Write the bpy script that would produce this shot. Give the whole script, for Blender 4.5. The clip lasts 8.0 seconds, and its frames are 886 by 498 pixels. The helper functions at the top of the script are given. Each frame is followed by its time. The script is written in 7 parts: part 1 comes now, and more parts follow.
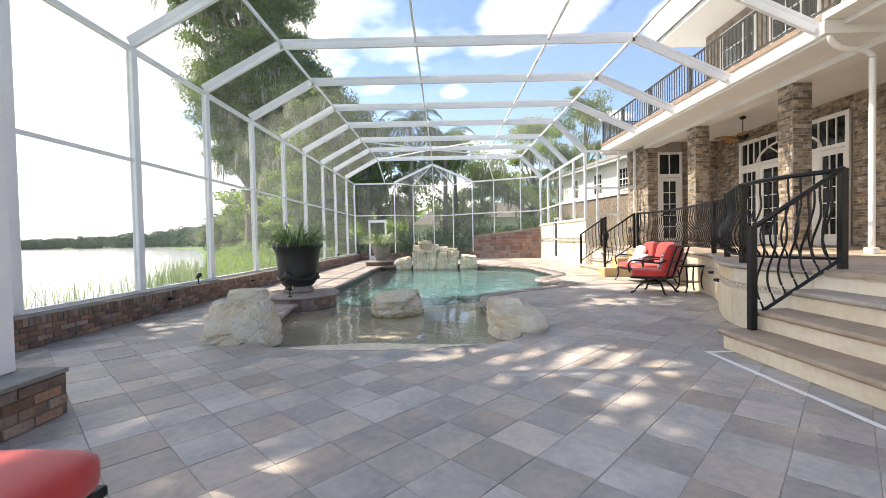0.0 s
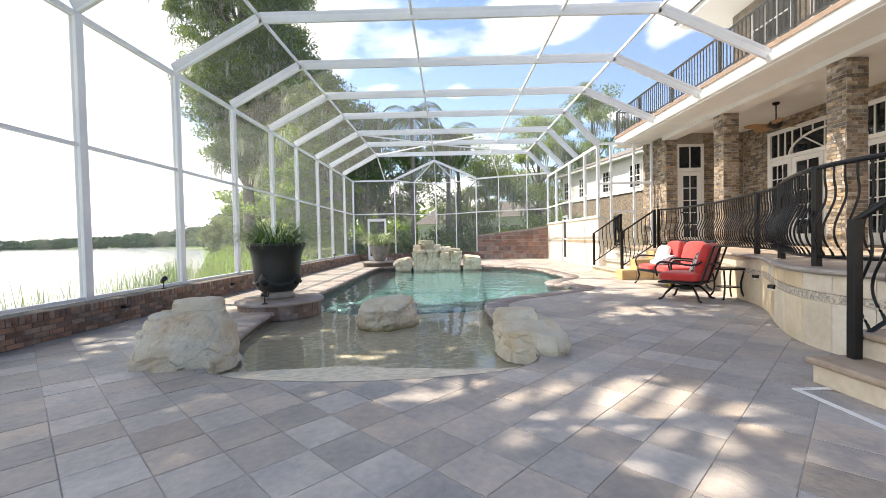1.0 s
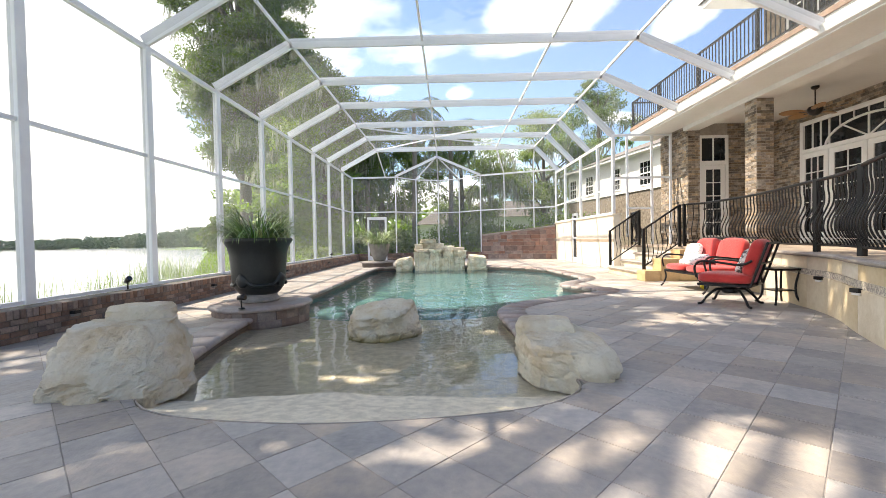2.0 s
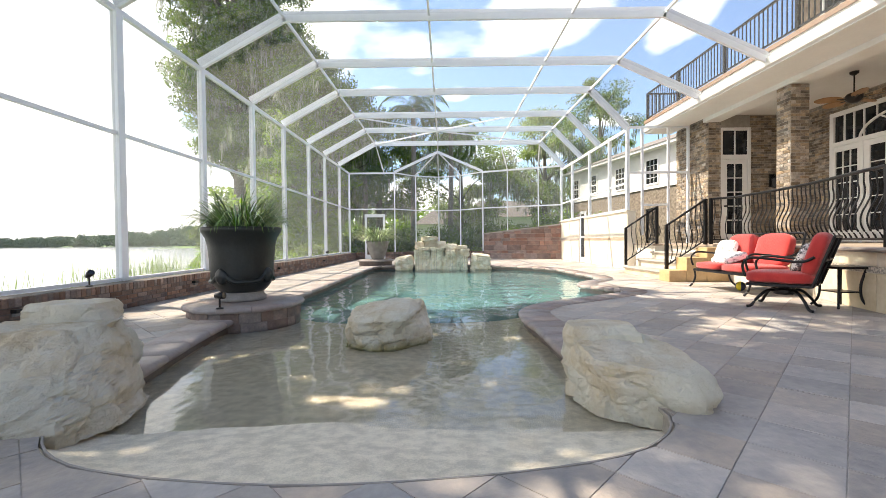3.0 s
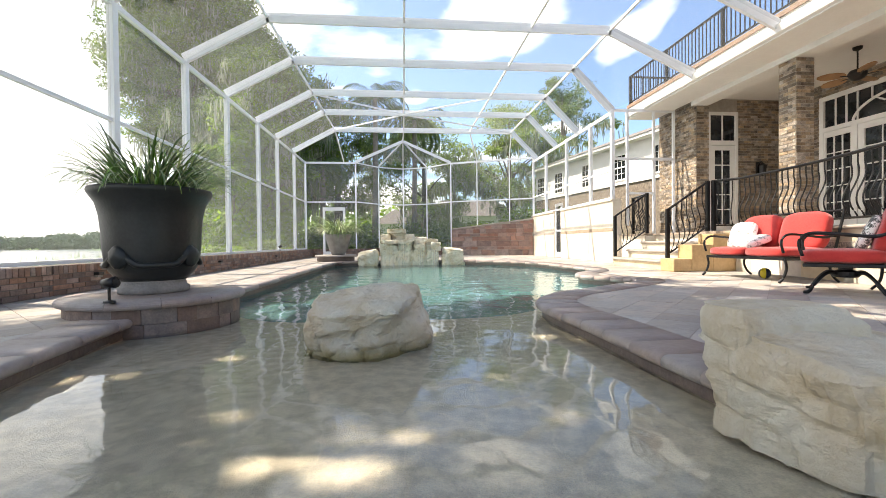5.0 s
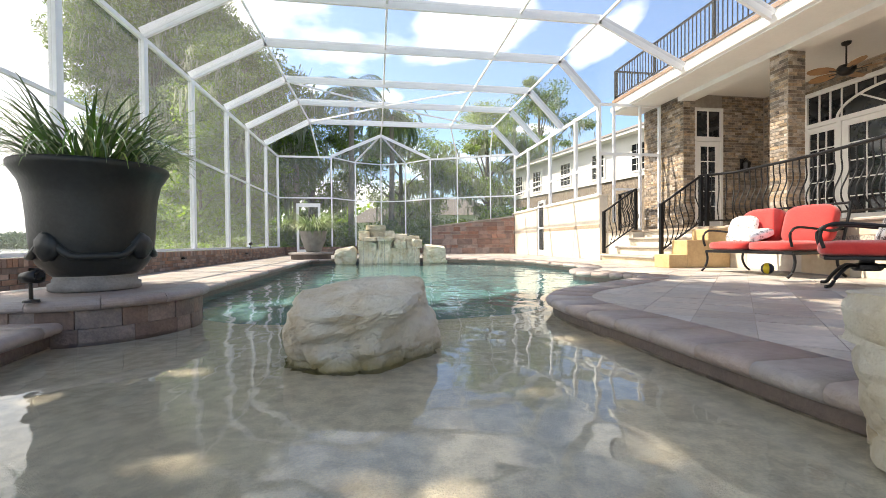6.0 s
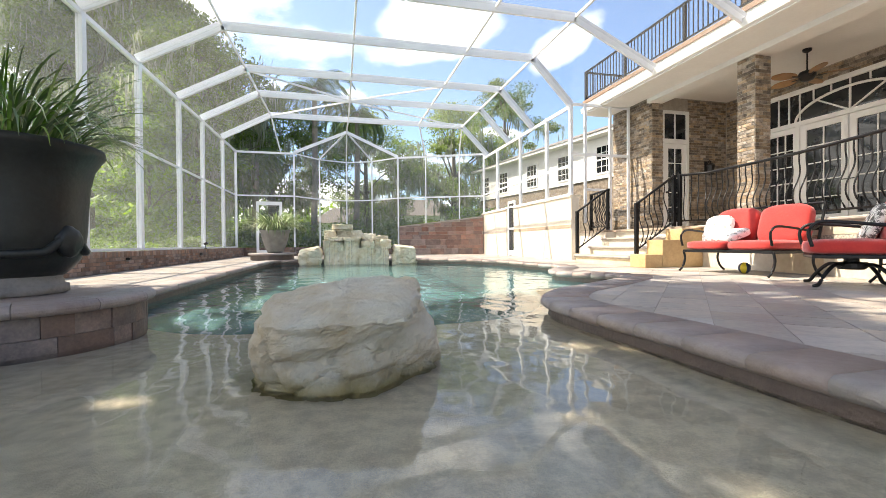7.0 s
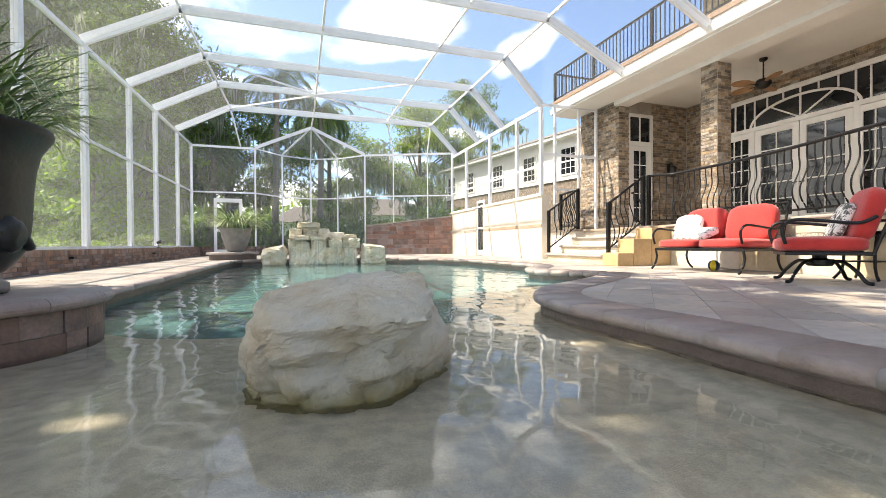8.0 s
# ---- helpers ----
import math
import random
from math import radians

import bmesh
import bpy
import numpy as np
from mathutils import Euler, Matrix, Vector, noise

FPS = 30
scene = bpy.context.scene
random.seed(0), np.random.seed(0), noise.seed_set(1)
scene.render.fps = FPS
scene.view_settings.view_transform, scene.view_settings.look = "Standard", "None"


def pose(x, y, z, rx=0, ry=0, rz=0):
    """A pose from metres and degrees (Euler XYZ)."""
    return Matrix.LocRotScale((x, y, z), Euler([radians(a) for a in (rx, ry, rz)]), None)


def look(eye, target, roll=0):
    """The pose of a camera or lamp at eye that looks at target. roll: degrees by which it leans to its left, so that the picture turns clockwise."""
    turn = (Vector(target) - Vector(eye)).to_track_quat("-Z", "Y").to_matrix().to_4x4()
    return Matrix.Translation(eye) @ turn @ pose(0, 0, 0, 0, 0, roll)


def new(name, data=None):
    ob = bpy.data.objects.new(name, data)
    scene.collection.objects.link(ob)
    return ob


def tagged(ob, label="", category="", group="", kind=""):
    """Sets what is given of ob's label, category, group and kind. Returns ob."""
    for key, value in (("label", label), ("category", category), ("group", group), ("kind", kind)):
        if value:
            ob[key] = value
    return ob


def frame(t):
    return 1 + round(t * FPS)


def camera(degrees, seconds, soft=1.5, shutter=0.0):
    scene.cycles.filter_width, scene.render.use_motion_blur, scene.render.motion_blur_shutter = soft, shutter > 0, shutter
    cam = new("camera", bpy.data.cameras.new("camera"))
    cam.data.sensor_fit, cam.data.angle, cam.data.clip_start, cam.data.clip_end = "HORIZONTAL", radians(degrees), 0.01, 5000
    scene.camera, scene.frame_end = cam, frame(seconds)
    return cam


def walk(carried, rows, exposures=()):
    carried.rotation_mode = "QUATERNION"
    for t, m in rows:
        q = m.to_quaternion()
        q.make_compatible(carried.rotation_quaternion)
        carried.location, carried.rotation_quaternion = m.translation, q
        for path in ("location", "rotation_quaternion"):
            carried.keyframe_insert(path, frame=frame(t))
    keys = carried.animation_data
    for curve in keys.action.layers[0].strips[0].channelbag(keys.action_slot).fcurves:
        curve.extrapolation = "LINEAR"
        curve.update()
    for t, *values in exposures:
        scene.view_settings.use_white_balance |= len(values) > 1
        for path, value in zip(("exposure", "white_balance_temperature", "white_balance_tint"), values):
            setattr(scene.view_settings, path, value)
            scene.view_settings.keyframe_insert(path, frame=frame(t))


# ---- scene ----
cam = camera(92.7, 8.0, soft=0.85)
PATH = [
    (0, (0.231, 0.339, 1.151), (0.229, 2.338, 1.1), -1.2),
    (0.5, (0.285, 0.873, 1.139), (0.275, 2.872, 1.087), -1.2),
    (1, (0.312, 1.394, 1.12), (0.291, 3.393, 1.07), -1.2),
    (1.5, (0.292, 1.893, 1.076), (0.264, 3.892, 1.029), -1.1),
    (3, (0.008, 3.167, 0.9), (-0.001, 5.166, 0.861), -0.6),
    (3.5, (-0.112, 3.558, 0.804), (-0.075, 5.558, 0.769), -0.6),
    (4, (-0.189, 3.909, 0.734), (-0.103, 5.907, 0.7), -0.6),
    (4.5, (-0.254, 4.227, 0.654), (-0.118, 6.222, 0.625), -0.6),
    (6, (-0.501, 5.068, 0.487), (-0.195, 7.044, 0.458), -0.5),
    (6.5, (-0.558, 5.292, 0.474), (-0.174, 7.255, 0.448), -0.4),
    (7, (-0.622, 5.466, 0.453), (-0.149, 7.409, 0.429), -0.4),
    (7.5, (-0.675, 5.604, 0.428), (-0.117, 7.525, 0.408), -0.4),
    (8, (-0.793, 5.687, 0.417), (-0.152, 7.581, 0.394), -0.3),
]
walk(cam, [(t, look(eye, target, roll)) for t, eye, target, roll in PATH],
     exposures=[(0.0, 1.17, 7300, 11), (4.0, 1.24, 7330, 10), (8.0, 1.28, 7350, 10)])

# ---- light ----
SUN_TO = Vector((-0.60, 0.22, 0.90)).normalized()
world = bpy.data.worlds.new("sky")
scene.world = world
world.use_nodes = True
wn, wl = world.node_tree.nodes, world.node_tree.links
bgn = wn["Background"]
sky = wn.new("ShaderNodeTexSky")
sky.sky_type, sky.sun_disc = "NISHITA", False
sky.sun_elevation = math.asin(SUN_TO.z)
sky.sun_rotation = math.atan2(SUN_TO.x, SUN_TO.y)
sky.air_density, sky.dust_density, sky.ozone_density = 1.0, 1.2, 1.5
wtc = wn.new("ShaderNodeTexCoord")
wsep = wn.new("ShaderNodeSeparateXYZ")
wl.new(wtc.outputs["Generated"], wsep.inputs[0])


def wmath(op, a, b=0.0):
    n = wn.new("ShaderNodeMath")
    n.operation = op
    for k, v in enumerate((a, b)):
        if isinstance(v, (int, float)):
            n.inputs[k].default_value = v
        else:
            wl.new(v, n.inputs[k])
    return n.outputs[0]


# clouds lie on a flat layer overhead
wz = wmath("ADD", wmath("MAXIMUM", wsep.outputs[2], 0.0), 0.16)
wcomb = wn.new("ShaderNodeCombineXYZ")
wl.new(wmath("DIVIDE", wsep.outputs[0], wz), wcomb.inputs[0])
wl.new(wmath("DIVIDE", wsep.outputs[1], wz), wcomb.inputs[1])
wcomb.inputs[2].default_value = 3.7
wnoise = wn.new("ShaderNodeTexNoise")
wnoise.inputs["Scale"].default_value = 1.15
wnoise.inputs["Detail"].default_value = 9.0
wnoise.inputs["Roughness"].default_value = 0.52
wl.new(wcomb.outputs[0], wnoise.inputs["Vector"])
# haze grows thick over the lake and towards the horizon
whaze = wmath("MULTIPLY", wmath("SUBTRACT", 0.0, wsep.outputs[0]), 0.17)
wlow = wmath("MULTIPLY", wmath("POWER", wmath("SUBTRACT", 1.0, wmath("MAXIMUM", wsep.outputs[2], 0.0)), 5.0), 0.22)
wsum = wmath("ADD", wmath("ADD", wmath("MULTIPLY", wnoise.outputs["Fac"], 0.62), 0.148), wmath("ADD", whaze, wlow))
# the larger cumulus heaps, in the cloud layer's own coordinates: centre, half-widths, weight
for cu, cv, su, sv, wt in ((0.33, 1.40, 0.19, 0.17, 0.20), (0.06, 1.97, 0.10, 0.10, 0.16), (0.80, 1.40, 0.12, 0.27, 0.20), (0.88, 2.18, 0.13, 0.08, 0.14), (-0.27, 1.92, 0.09, 0.07, 0.10)):
    du = wmath("MULTIPLY", wmath("SUBTRACT", wcomb.inputs[0].links[0].from_socket, cu), 1 / su)
    dv2 = wmath("MULTIPLY", wmath("SUBTRACT", wcomb.inputs[1].links[0].from_socket, cv), 1 / sv)
    fall = wmath("EXPONENT", wmath("MULTIPLY", wmath("ADD", wmath("MULTIPLY", du, du), wmath("MULTIPLY", dv2, dv2)), -1.0))
    wsum = wmath("ADD", wsum, wmath("MULTIPLY", fall, wt))
wramp = wn.new("ShaderNodeValToRGB")
wramp.color_ramp.elements[0].position, wramp.color_ramp.elements[1].position = 0.525, 0.63
wl.new(wsum, wramp.inputs[0])
wmix = wn.new("ShaderNodeMixRGB")
wl.new(wramp.outputs[0], wmix.inputs[0])
wgain = wn.new("ShaderNodeMixRGB")
wgain.blend_type, wgain.inputs[0].default_value = "MULTIPLY", 1.0
wgain.inputs[2].default_value = (0.82, 0.93, 1.08, 1)
wl.new(sky.outputs[0], wgain.inputs[1])
wl.new(wgain.outputs[0], wmix.inputs[1])
wmix.inputs[2].default_value = (9.5, 9.8, 10.2, 1)
wl.new(wmix.outputs[0], bgn.inputs[0])
bgn.inputs[1].default_value = 0.13
sun_data = bpy.data.lights.new("sun", "SUN")
sun_data.energy, sun_data.angle, sun_data.color = 5.0, radians(0.53), (1.0, 0.94, 0.85)
sun = new("sun", sun_data)
sun.matrix_world = look(SUN_TO * 60, (0, 0, 0))

# ---- materials ----
def material(name, base, dark=None, scale=6.0, detail=6.0, rough=0.6, metal=0.0, bump=0.0, bump_scale=40.0, lo=0.35, hi=0.65, piece=0.0, spec=0.5, island=False, rvar=0.0, **extra):
    """Two-scale noise colour between dark and base, fine bump, and a tint for each piece."""
    m = bpy.data.materials.new(name)
    m.use_nodes = True
    nt = m.node_tree
    n, l = nt.nodes, nt.links
    p = n["Principled BSDF"]
    p.inputs["Roughness"].default_value = rough
    p.inputs["Metallic"].default_value = metal
    p.inputs["Specular IOR Level"].default_value = spec
    if dark is None:
        dark = tuple(c * 0.8 for c in base)
    tc = n.new("ShaderNodeTexCoord")
    vec = tc.outputs["Object"]
    if piece > 0 and not island:
        oi = n.new("ShaderNodeObjectInfo")
        add = n.new("ShaderNodeVectorMath")
        add.operation = "ADD"
        l.new(vec, add.inputs[0])
        mul = n.new("ShaderNodeMath")
        mul.operation, mul.inputs[1].default_value = "MULTIPLY", 37.0
        l.new(oi.outputs["Random"], mul.inputs[0])
        l.new(mul.outputs[0], add.inputs[1])
        vec = add.outputs[0]
    n1 = n.new("ShaderNodeTexNoise")
    n1.inputs["Scale"].default_value, n1.inputs["Detail"].default_value = scale, detail
    n2 = n.new("ShaderNodeTexNoise")
    n2.inputs["Scale"].default_value, n2.inputs["Detail"].default_value = scale * 7.3, 4.0
    l.new(vec, n1.inputs["Vector"]), l.new(vec, n2.inputs["Vector"])
    mix = n.new("ShaderNodeMixRGB")
    mix.inputs[0].default_value = 0.35
    l.new(n1.outputs["Fac"], mix.inputs[1]), l.new(n2.outputs["Fac"], mix.inputs[2])
    ramp = n.new("ShaderNodeValToRGB")
    ramp.color_ramp.elements[0].position, ramp.color_ramp.elements[1].position = lo, hi
    ramp.color_ramp.elements[0].color, ramp.color_ramp.elements[1].color = (*dark, 1), (*base, 1)
    l.new(mix.outputs[0], ramp.inputs[0])
    col = ramp.outputs[0]
    if piece > 0:
        src = n.new("ShaderNodeNewGeometry").outputs["Random Per Island"] if island else n.new("ShaderNodeObjectInfo").outputs["Random"]
        hsv = n.new("ShaderNodeHueSaturation")
        mr = n.new("ShaderNodeMapRange")
        mr.inputs["To Min"].default_value, mr.inputs["To Max"].default_value = 1 - piece, 1 + piece
        l.new(src, mr.inputs["Value"]), l.new(mr.outputs[0], hsv.inputs["Value"])
        wob = n.new("ShaderNodeMath")
        wob.operation, wob.inputs[1].default_value = "FRACT", 0.0
        k = n.new("ShaderNodeMath")
        k.operation, k.inputs[1].default_value = "MULTIPLY", 13.7
        l.new(src, k.inputs[0]), l.new(k.outputs[0], wob.inputs[0])
        ms = n.new("ShaderNodeMapRange")
        ms.inputs["To Min"].default_value, ms.inputs["To Max"].default_value = 0.55, 1.35
        l.new(wob.outputs[0], ms.inputs["Value"]), l.new(ms.outputs[0], hsv.inputs["Saturation"])
        l.new(col, hsv.inputs["Color"])
        col = hsv.outputs[0]
    l.new(col, p.inputs["Base Color"])
    if rvar:
        rr = n.new("ShaderNodeMapRange")
        rr.inputs["To Min"].default_value, rr.inputs["To Max"].default_value = rough - rvar, rough + rvar
        l.new(n1.outputs["Fac"], rr.inputs["Value"]), l.new(rr.outputs[0], p.inputs["Roughness"])
    if bump:
        n3 = n.new("ShaderNodeTexNoise")
        n3.inputs["Scale"].default_value, n3.inputs["Detail"].default_value = bump_scale, 5.0
        l.new(vec, n3.inputs["Vector"])
        b = n.new("ShaderNodeBump")
        b.inputs["Strength"].default_value, b.inputs["Distance"].default_value = min(1.0, bump), 0.02
        l.new(n3.outputs["Fac"], b.inputs["Height"]), l.new(b.outputs[0], p.inputs["Normal"])
    for key, v in extra.items():
        p.inputs[key.replace("_", " ")].default_value = v
    return m


PAVER = material("paver", (0.445, 0.385, 0.33), (0.27, 0.25, 0.238), 2.6, rough=0.55, bump=0.35, bump_scale=22, piece=0.19, rvar=0.12)
PAVER_REST = material("paver_rest", (0.445, 0.385, 0.33), (0.27, 0.25, 0.238), 2.6, rough=0.55, bump=0.35, bump_scale=22, piece=0.19, island=True, rvar=0.12)
GROUT = material("joint_sand", (0.36, 0.325, 0.29), (0.26, 0.235, 0.21), 9, rough=0.95, bump=0.3)
COPING = material("coping_concrete", (0.36, 0.30, 0.27), (0.25, 0.205, 0.19), 3.0, rough=0.6, bump=0.3, bump_scale=60, piece=0.04)
PEBBLE = material("pebble_finish", (0.82, 0.735, 0.58), (0.60, 0.53, 0.41), 14, rough=0.75, bump=0.5, bump_scale=160, lo=0.4, hi=0.6)
POOLTEAL = material("pool_plaster", (0.075, 0.215, 0.24), (0.052, 0.165, 0.195), 1.4, rough=0.7, bump=0.1)
WHITE_AL = material("white_aluminium", (0.80, 0.82, 0.85), (0.72, 0.74, 0.78), 1.3, rough=0.38, bump=0.03)
WHITE_PAINT = material("white_paint", (0.76, 0.75, 0.73), (0.69, 0.68, 0.66), 2.2, rough=0.55, bump=0.04)
STUCCO = material("cream_stucco", (0.74, 0.68, 0.58), (0.64, 0.57, 0.47), 2.0, rough=0.85, bump=0.25, bump_scale=90)
LIMESTONE = material("travertine", (0.68, 0.60, 0.47), (0.54, 0.45, 0.32), 2.4, rough=0.6, bump=0.15, bump_scale=50, piece=0.07)
STEPSTONE = material("step_stone", (0.40, 0.325, 0.26), (0.27, 0.215, 0.17), 3.0, rough=0.65, bump=0.25, bump_scale=50, piece=0.06)
BRICK = material("brown_brick", (0.41, 0.325, 0.24), (0.12, 0.09, 0.068), 7.5, rough=0.85, bump=0.5, bump_scale=60, piece=0.5)
BRICK_REST = material("brown_brick_rest", (0.41, 0.325, 0.24), (0.12, 0.09, 0.068), 7.5, rough=0.85, bump=0.5, bump_scale=60, piece=0.5, island=True)
DBRICK = material("old_brick", (0.30, 0.20, 0.155), (0.15, 0.105, 0.088), 5.5, rough=0.88, bump=0.5, bump_scale=60, piece=0.35)
DBRICK_REST = material("old_brick_rest", (0.30, 0.20, 0.155), (0.15, 0.105, 0.088), 5.5, rough=0.88, bump=0.5, bump_scale=60, piece=0.35, island=True)
MORTAR = material("mortar", (0.42, 0.38, 0.33), (0.30, 0.27, 0.235), 8, rough=0.95, bump=0.3)
DMORTAR = material("dark_mortar", (0.17, 0.15, 0.135), (0.10, 0.09, 0.082), 8, rough=0.95, bump=0.3)
REDSTONE = material("red_sandstone", (0.32, 0.20, 0.16), (0.15, 0.10, 0.09), 4.0, rough=0.85, bump=0.4, bump_scale=40, piece=0.3)
GOLDSTONE = material("golden_travertine", (0.60, 0.42, 0.22), (0.44, 0.29, 0.14), 3.0, rough=0.6, bump=0.2, bump_scale=40)
IRON = material("wrought_iron", (0.010, 0.010, 0.011), (0.005, 0.005, 0.006), 20, rough=0.38, spec=0.3, bump=0.08, bump_scale=150)
BRONZE = material("dark_bronze", (0.018, 0.016, 0.015), (0.010, 0.009, 0.009), 20, rough=0.4, metal=0.3)
RED = material("red_cushion_fabric", (0.50, 0.035, 0.028), (0.40, 0.022, 0.02), 8, rough=0.9, bump=0.2, bump_scale=300, Sheen_Weight=0.3)
POT = material("dark_glazed_pot", (0.024, 0.027, 0.026), (0.013, 0.015, 0.014), 5, rough=0.45, spec=0.4, bump=0.12, bump_scale=30, rvar=0.1)
POTGREY = material("grey_stone_pot", (0.26, 0.25, 0.235), (0.17, 0.16, 0.15), 6, rough=0.8, bump=0.4)
SOIL = material("potting_soil", (0.06, 0.045, 0.03), (0.03, 0.022, 0.016), 20, rough=1.0, bump=0.6)
LEAF = material("strap_leaf", (0.16, 0.27, 0.08), (0.08, 0.17, 0.045), 3, rough=0.5, piece=0.25, island=True)
LEAF_PALE = material("variegated_leaf", (0.55, 0.60, 0.36), (0.26, 0.38, 0.13), 3, rough=0.5, piece=0.25, island=True)
GRASS = material("lawn_grass", (0.14, 0.24, 0.05), (0.075, 0.14, 0.03), 0.5, rough=0.9, bump=0.5, bump_scale=30)
BROWNWOOD = material("trim_wood", (0.30, 0.20, 0.14), (0.21, 0.14, 0.10), 6, rough=0.6)
ROOFING = material("roof_shingle", (0.20, 0.18, 0.165), (0.12, 0.11, 0.10), 7, rough=0.9, bump=0.4)
DARKROOM = material("dark_interior", (0.05, 0.045, 0.04), (0.03, 0.028, 0.025), 2, rough=0.8)


def rock_material(name, stain=None):
    """Cream limestone with ochre stains and grey patches, deeply pitted."""
    m = bpy.data.materials.new(name)
    m.use_nodes = True
    n, l = m.node_tree.nodes, m.node_tree.links
    p = n["Principled BSDF"]
    p.inputs["Roughness"].default_value = 0.85
    tc = n.new("ShaderNodeTexCoord")
    a, b, c = (n.new("ShaderNodeTexNoise") for _ in range(3))
    for t, sc, de, ro in ((a, 3.2, 10, 0.62), (b, 1.5, 5, 0.5), (c, 9.0, 12, 0.68)):
        t.inputs["Scale"].default_value, t.inputs["Detail"].default_value, t.inputs["Roughness"].default_value = sc, de, ro
        l.new(tc.outputs["Object"], t.inputs["Vector"])
    ramp = n.new("ShaderNodeValToRGB")
    e = ramp.color_ramp.elements
    e[0].position, e[0].color = 0.24, (0.24, 0.17, 0.095, 1)
    e[1].position, e[1].color = 0.58, (0.68, 0.63, 0.53, 1)
    k = e.new(0.38)
    k.color = (0.55, 0.465, 0.33, 1)
    l.new(a.outputs["Fac"], ramp.inputs[0])
    r2 = n.new("ShaderNodeValToRGB")
    r2.color_ramp.elements[0].position, r2.color_ramp.elements[1].position = 0.42, 0.62
    l.new(b.outputs["Fac"], r2.inputs[0])
    mx = n.new("ShaderNodeMixRGB")
    mx.blend_type = "MULTIPLY"
    mx.inputs[2].default_value = (0.80, 0.83, 0.82, 1)
    l.new(r2.outputs[0], mx.inputs[0]), l.new(ramp.outputs[0], mx.inputs[1]), l.new(mx.outputs[0], p.inputs["Base Color"])
    if stain is not None:
        # algae line where the stone stands in water
        sep, ad, rs, ms = n.new("ShaderNodeSeparateXYZ"), n.new("ShaderNodeMath"), n.new("ShaderNodeMapRange"), n.new("ShaderNodeMixRGB")
        l.new(tc.outputs["Object"], sep.inputs[0])
        ad.operation, ad.inputs[1].default_value = "MULTIPLY_ADD", 0.16
        l.new(a.outputs["Fac"], ad.inputs[0]), l.new(sep.outputs[2], ad.inputs[2])
        rs.inputs["From Min"].default_value, rs.inputs["From Max"].default_value = stain + 0.05, stain + 0.14
        rs.inputs["To Min"].default_value, rs.inputs["To Max"].default_value = 0.85, 0.0
        l.new(ad.outputs[0], rs.inputs["Value"]), l.new(rs.outputs[0], ms.inputs[0])
        l.new(mx.outputs[0], ms.inputs[1])
        ms.inputs[2].default_value = (0.20, 0.165, 0.05, 1)
        l.new(ms.outputs[0], p.inputs["Base Color"])
    bp = n.new("ShaderNodeBump")
    bp.inputs["Strength"].default_value, bp.inputs["Distance"].default_value = 0.9, 0.06
    l.new(c.outputs["Fac"], bp.inputs["Height"]), l.new(bp.outputs[0], p.inputs["Normal"])
    return m


ROCK = rock_material("limestone_boulder")
ROCK_WET = rock_material("waterline_boulder", -0.11)


def glass_pane(name, tint, rough=0.03):
    m = bpy.data.materials.new(name)
    m.use_nodes = True
    p = m.node_tree.nodes["Principled BSDF"]
    p.inputs["Base Color"].default_value = (*tint, 1)
    p.inputs["Roughness"].default_value = rough
    p.inputs["Transmission Weight"].default_value = 1.0
    p.inputs["IOR"].default_value = 1.45
    return m


def thin_mix(name, shader_alpha, colour, rough=0.7):
    """Insect mesh: mostly open, a little of its threads."""
    m = bpy.data.materials.new(name)
    m.use_nodes = True
    n, l = m.node_tree.nodes, m.node_tree.links
    out = n["Material Output"]
    d = n.new("ShaderNodeBsdfDiffuse")
    d.inputs[0].default_value = (*colour, 1)
    t = n.new("ShaderNodeBsdfTransparent")
    mx = n.new("ShaderNodeMixShader")
    mx.inputs[0].default_value = shader_alpha
    tl, both = n.new("ShaderNodeBsdfTranslucent"), n.new("ShaderNodeMixShader")
    tl.inputs[0].default_value = (*colour, 1)
    l.new(d.outputs[0], both.inputs[1]), l.new(tl.outputs[0], both.inputs[2])
    l.new(t.outputs[0], mx.inputs[1]), l.new(both.outputs[0], mx.inputs[2]), l.new(mx.outputs[0], out.inputs[0])
    return m


# one mesh; haze and sunlight are put into the side, roof and far tones
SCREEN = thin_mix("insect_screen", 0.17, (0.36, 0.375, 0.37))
SIDE_SCREEN = thin_mix("side_screen_dim_veil", 0.30, (0.26, 0.275, 0.275))
ROOF_SCREEN = thin_mix("roof_screen_bright_veil", 0.13, (0.45, 0.465, 0.47))
FAR_SCREEN = thin_mix("far_screen_bright_veil", 0.28, (0.42, 0.435, 0.425))


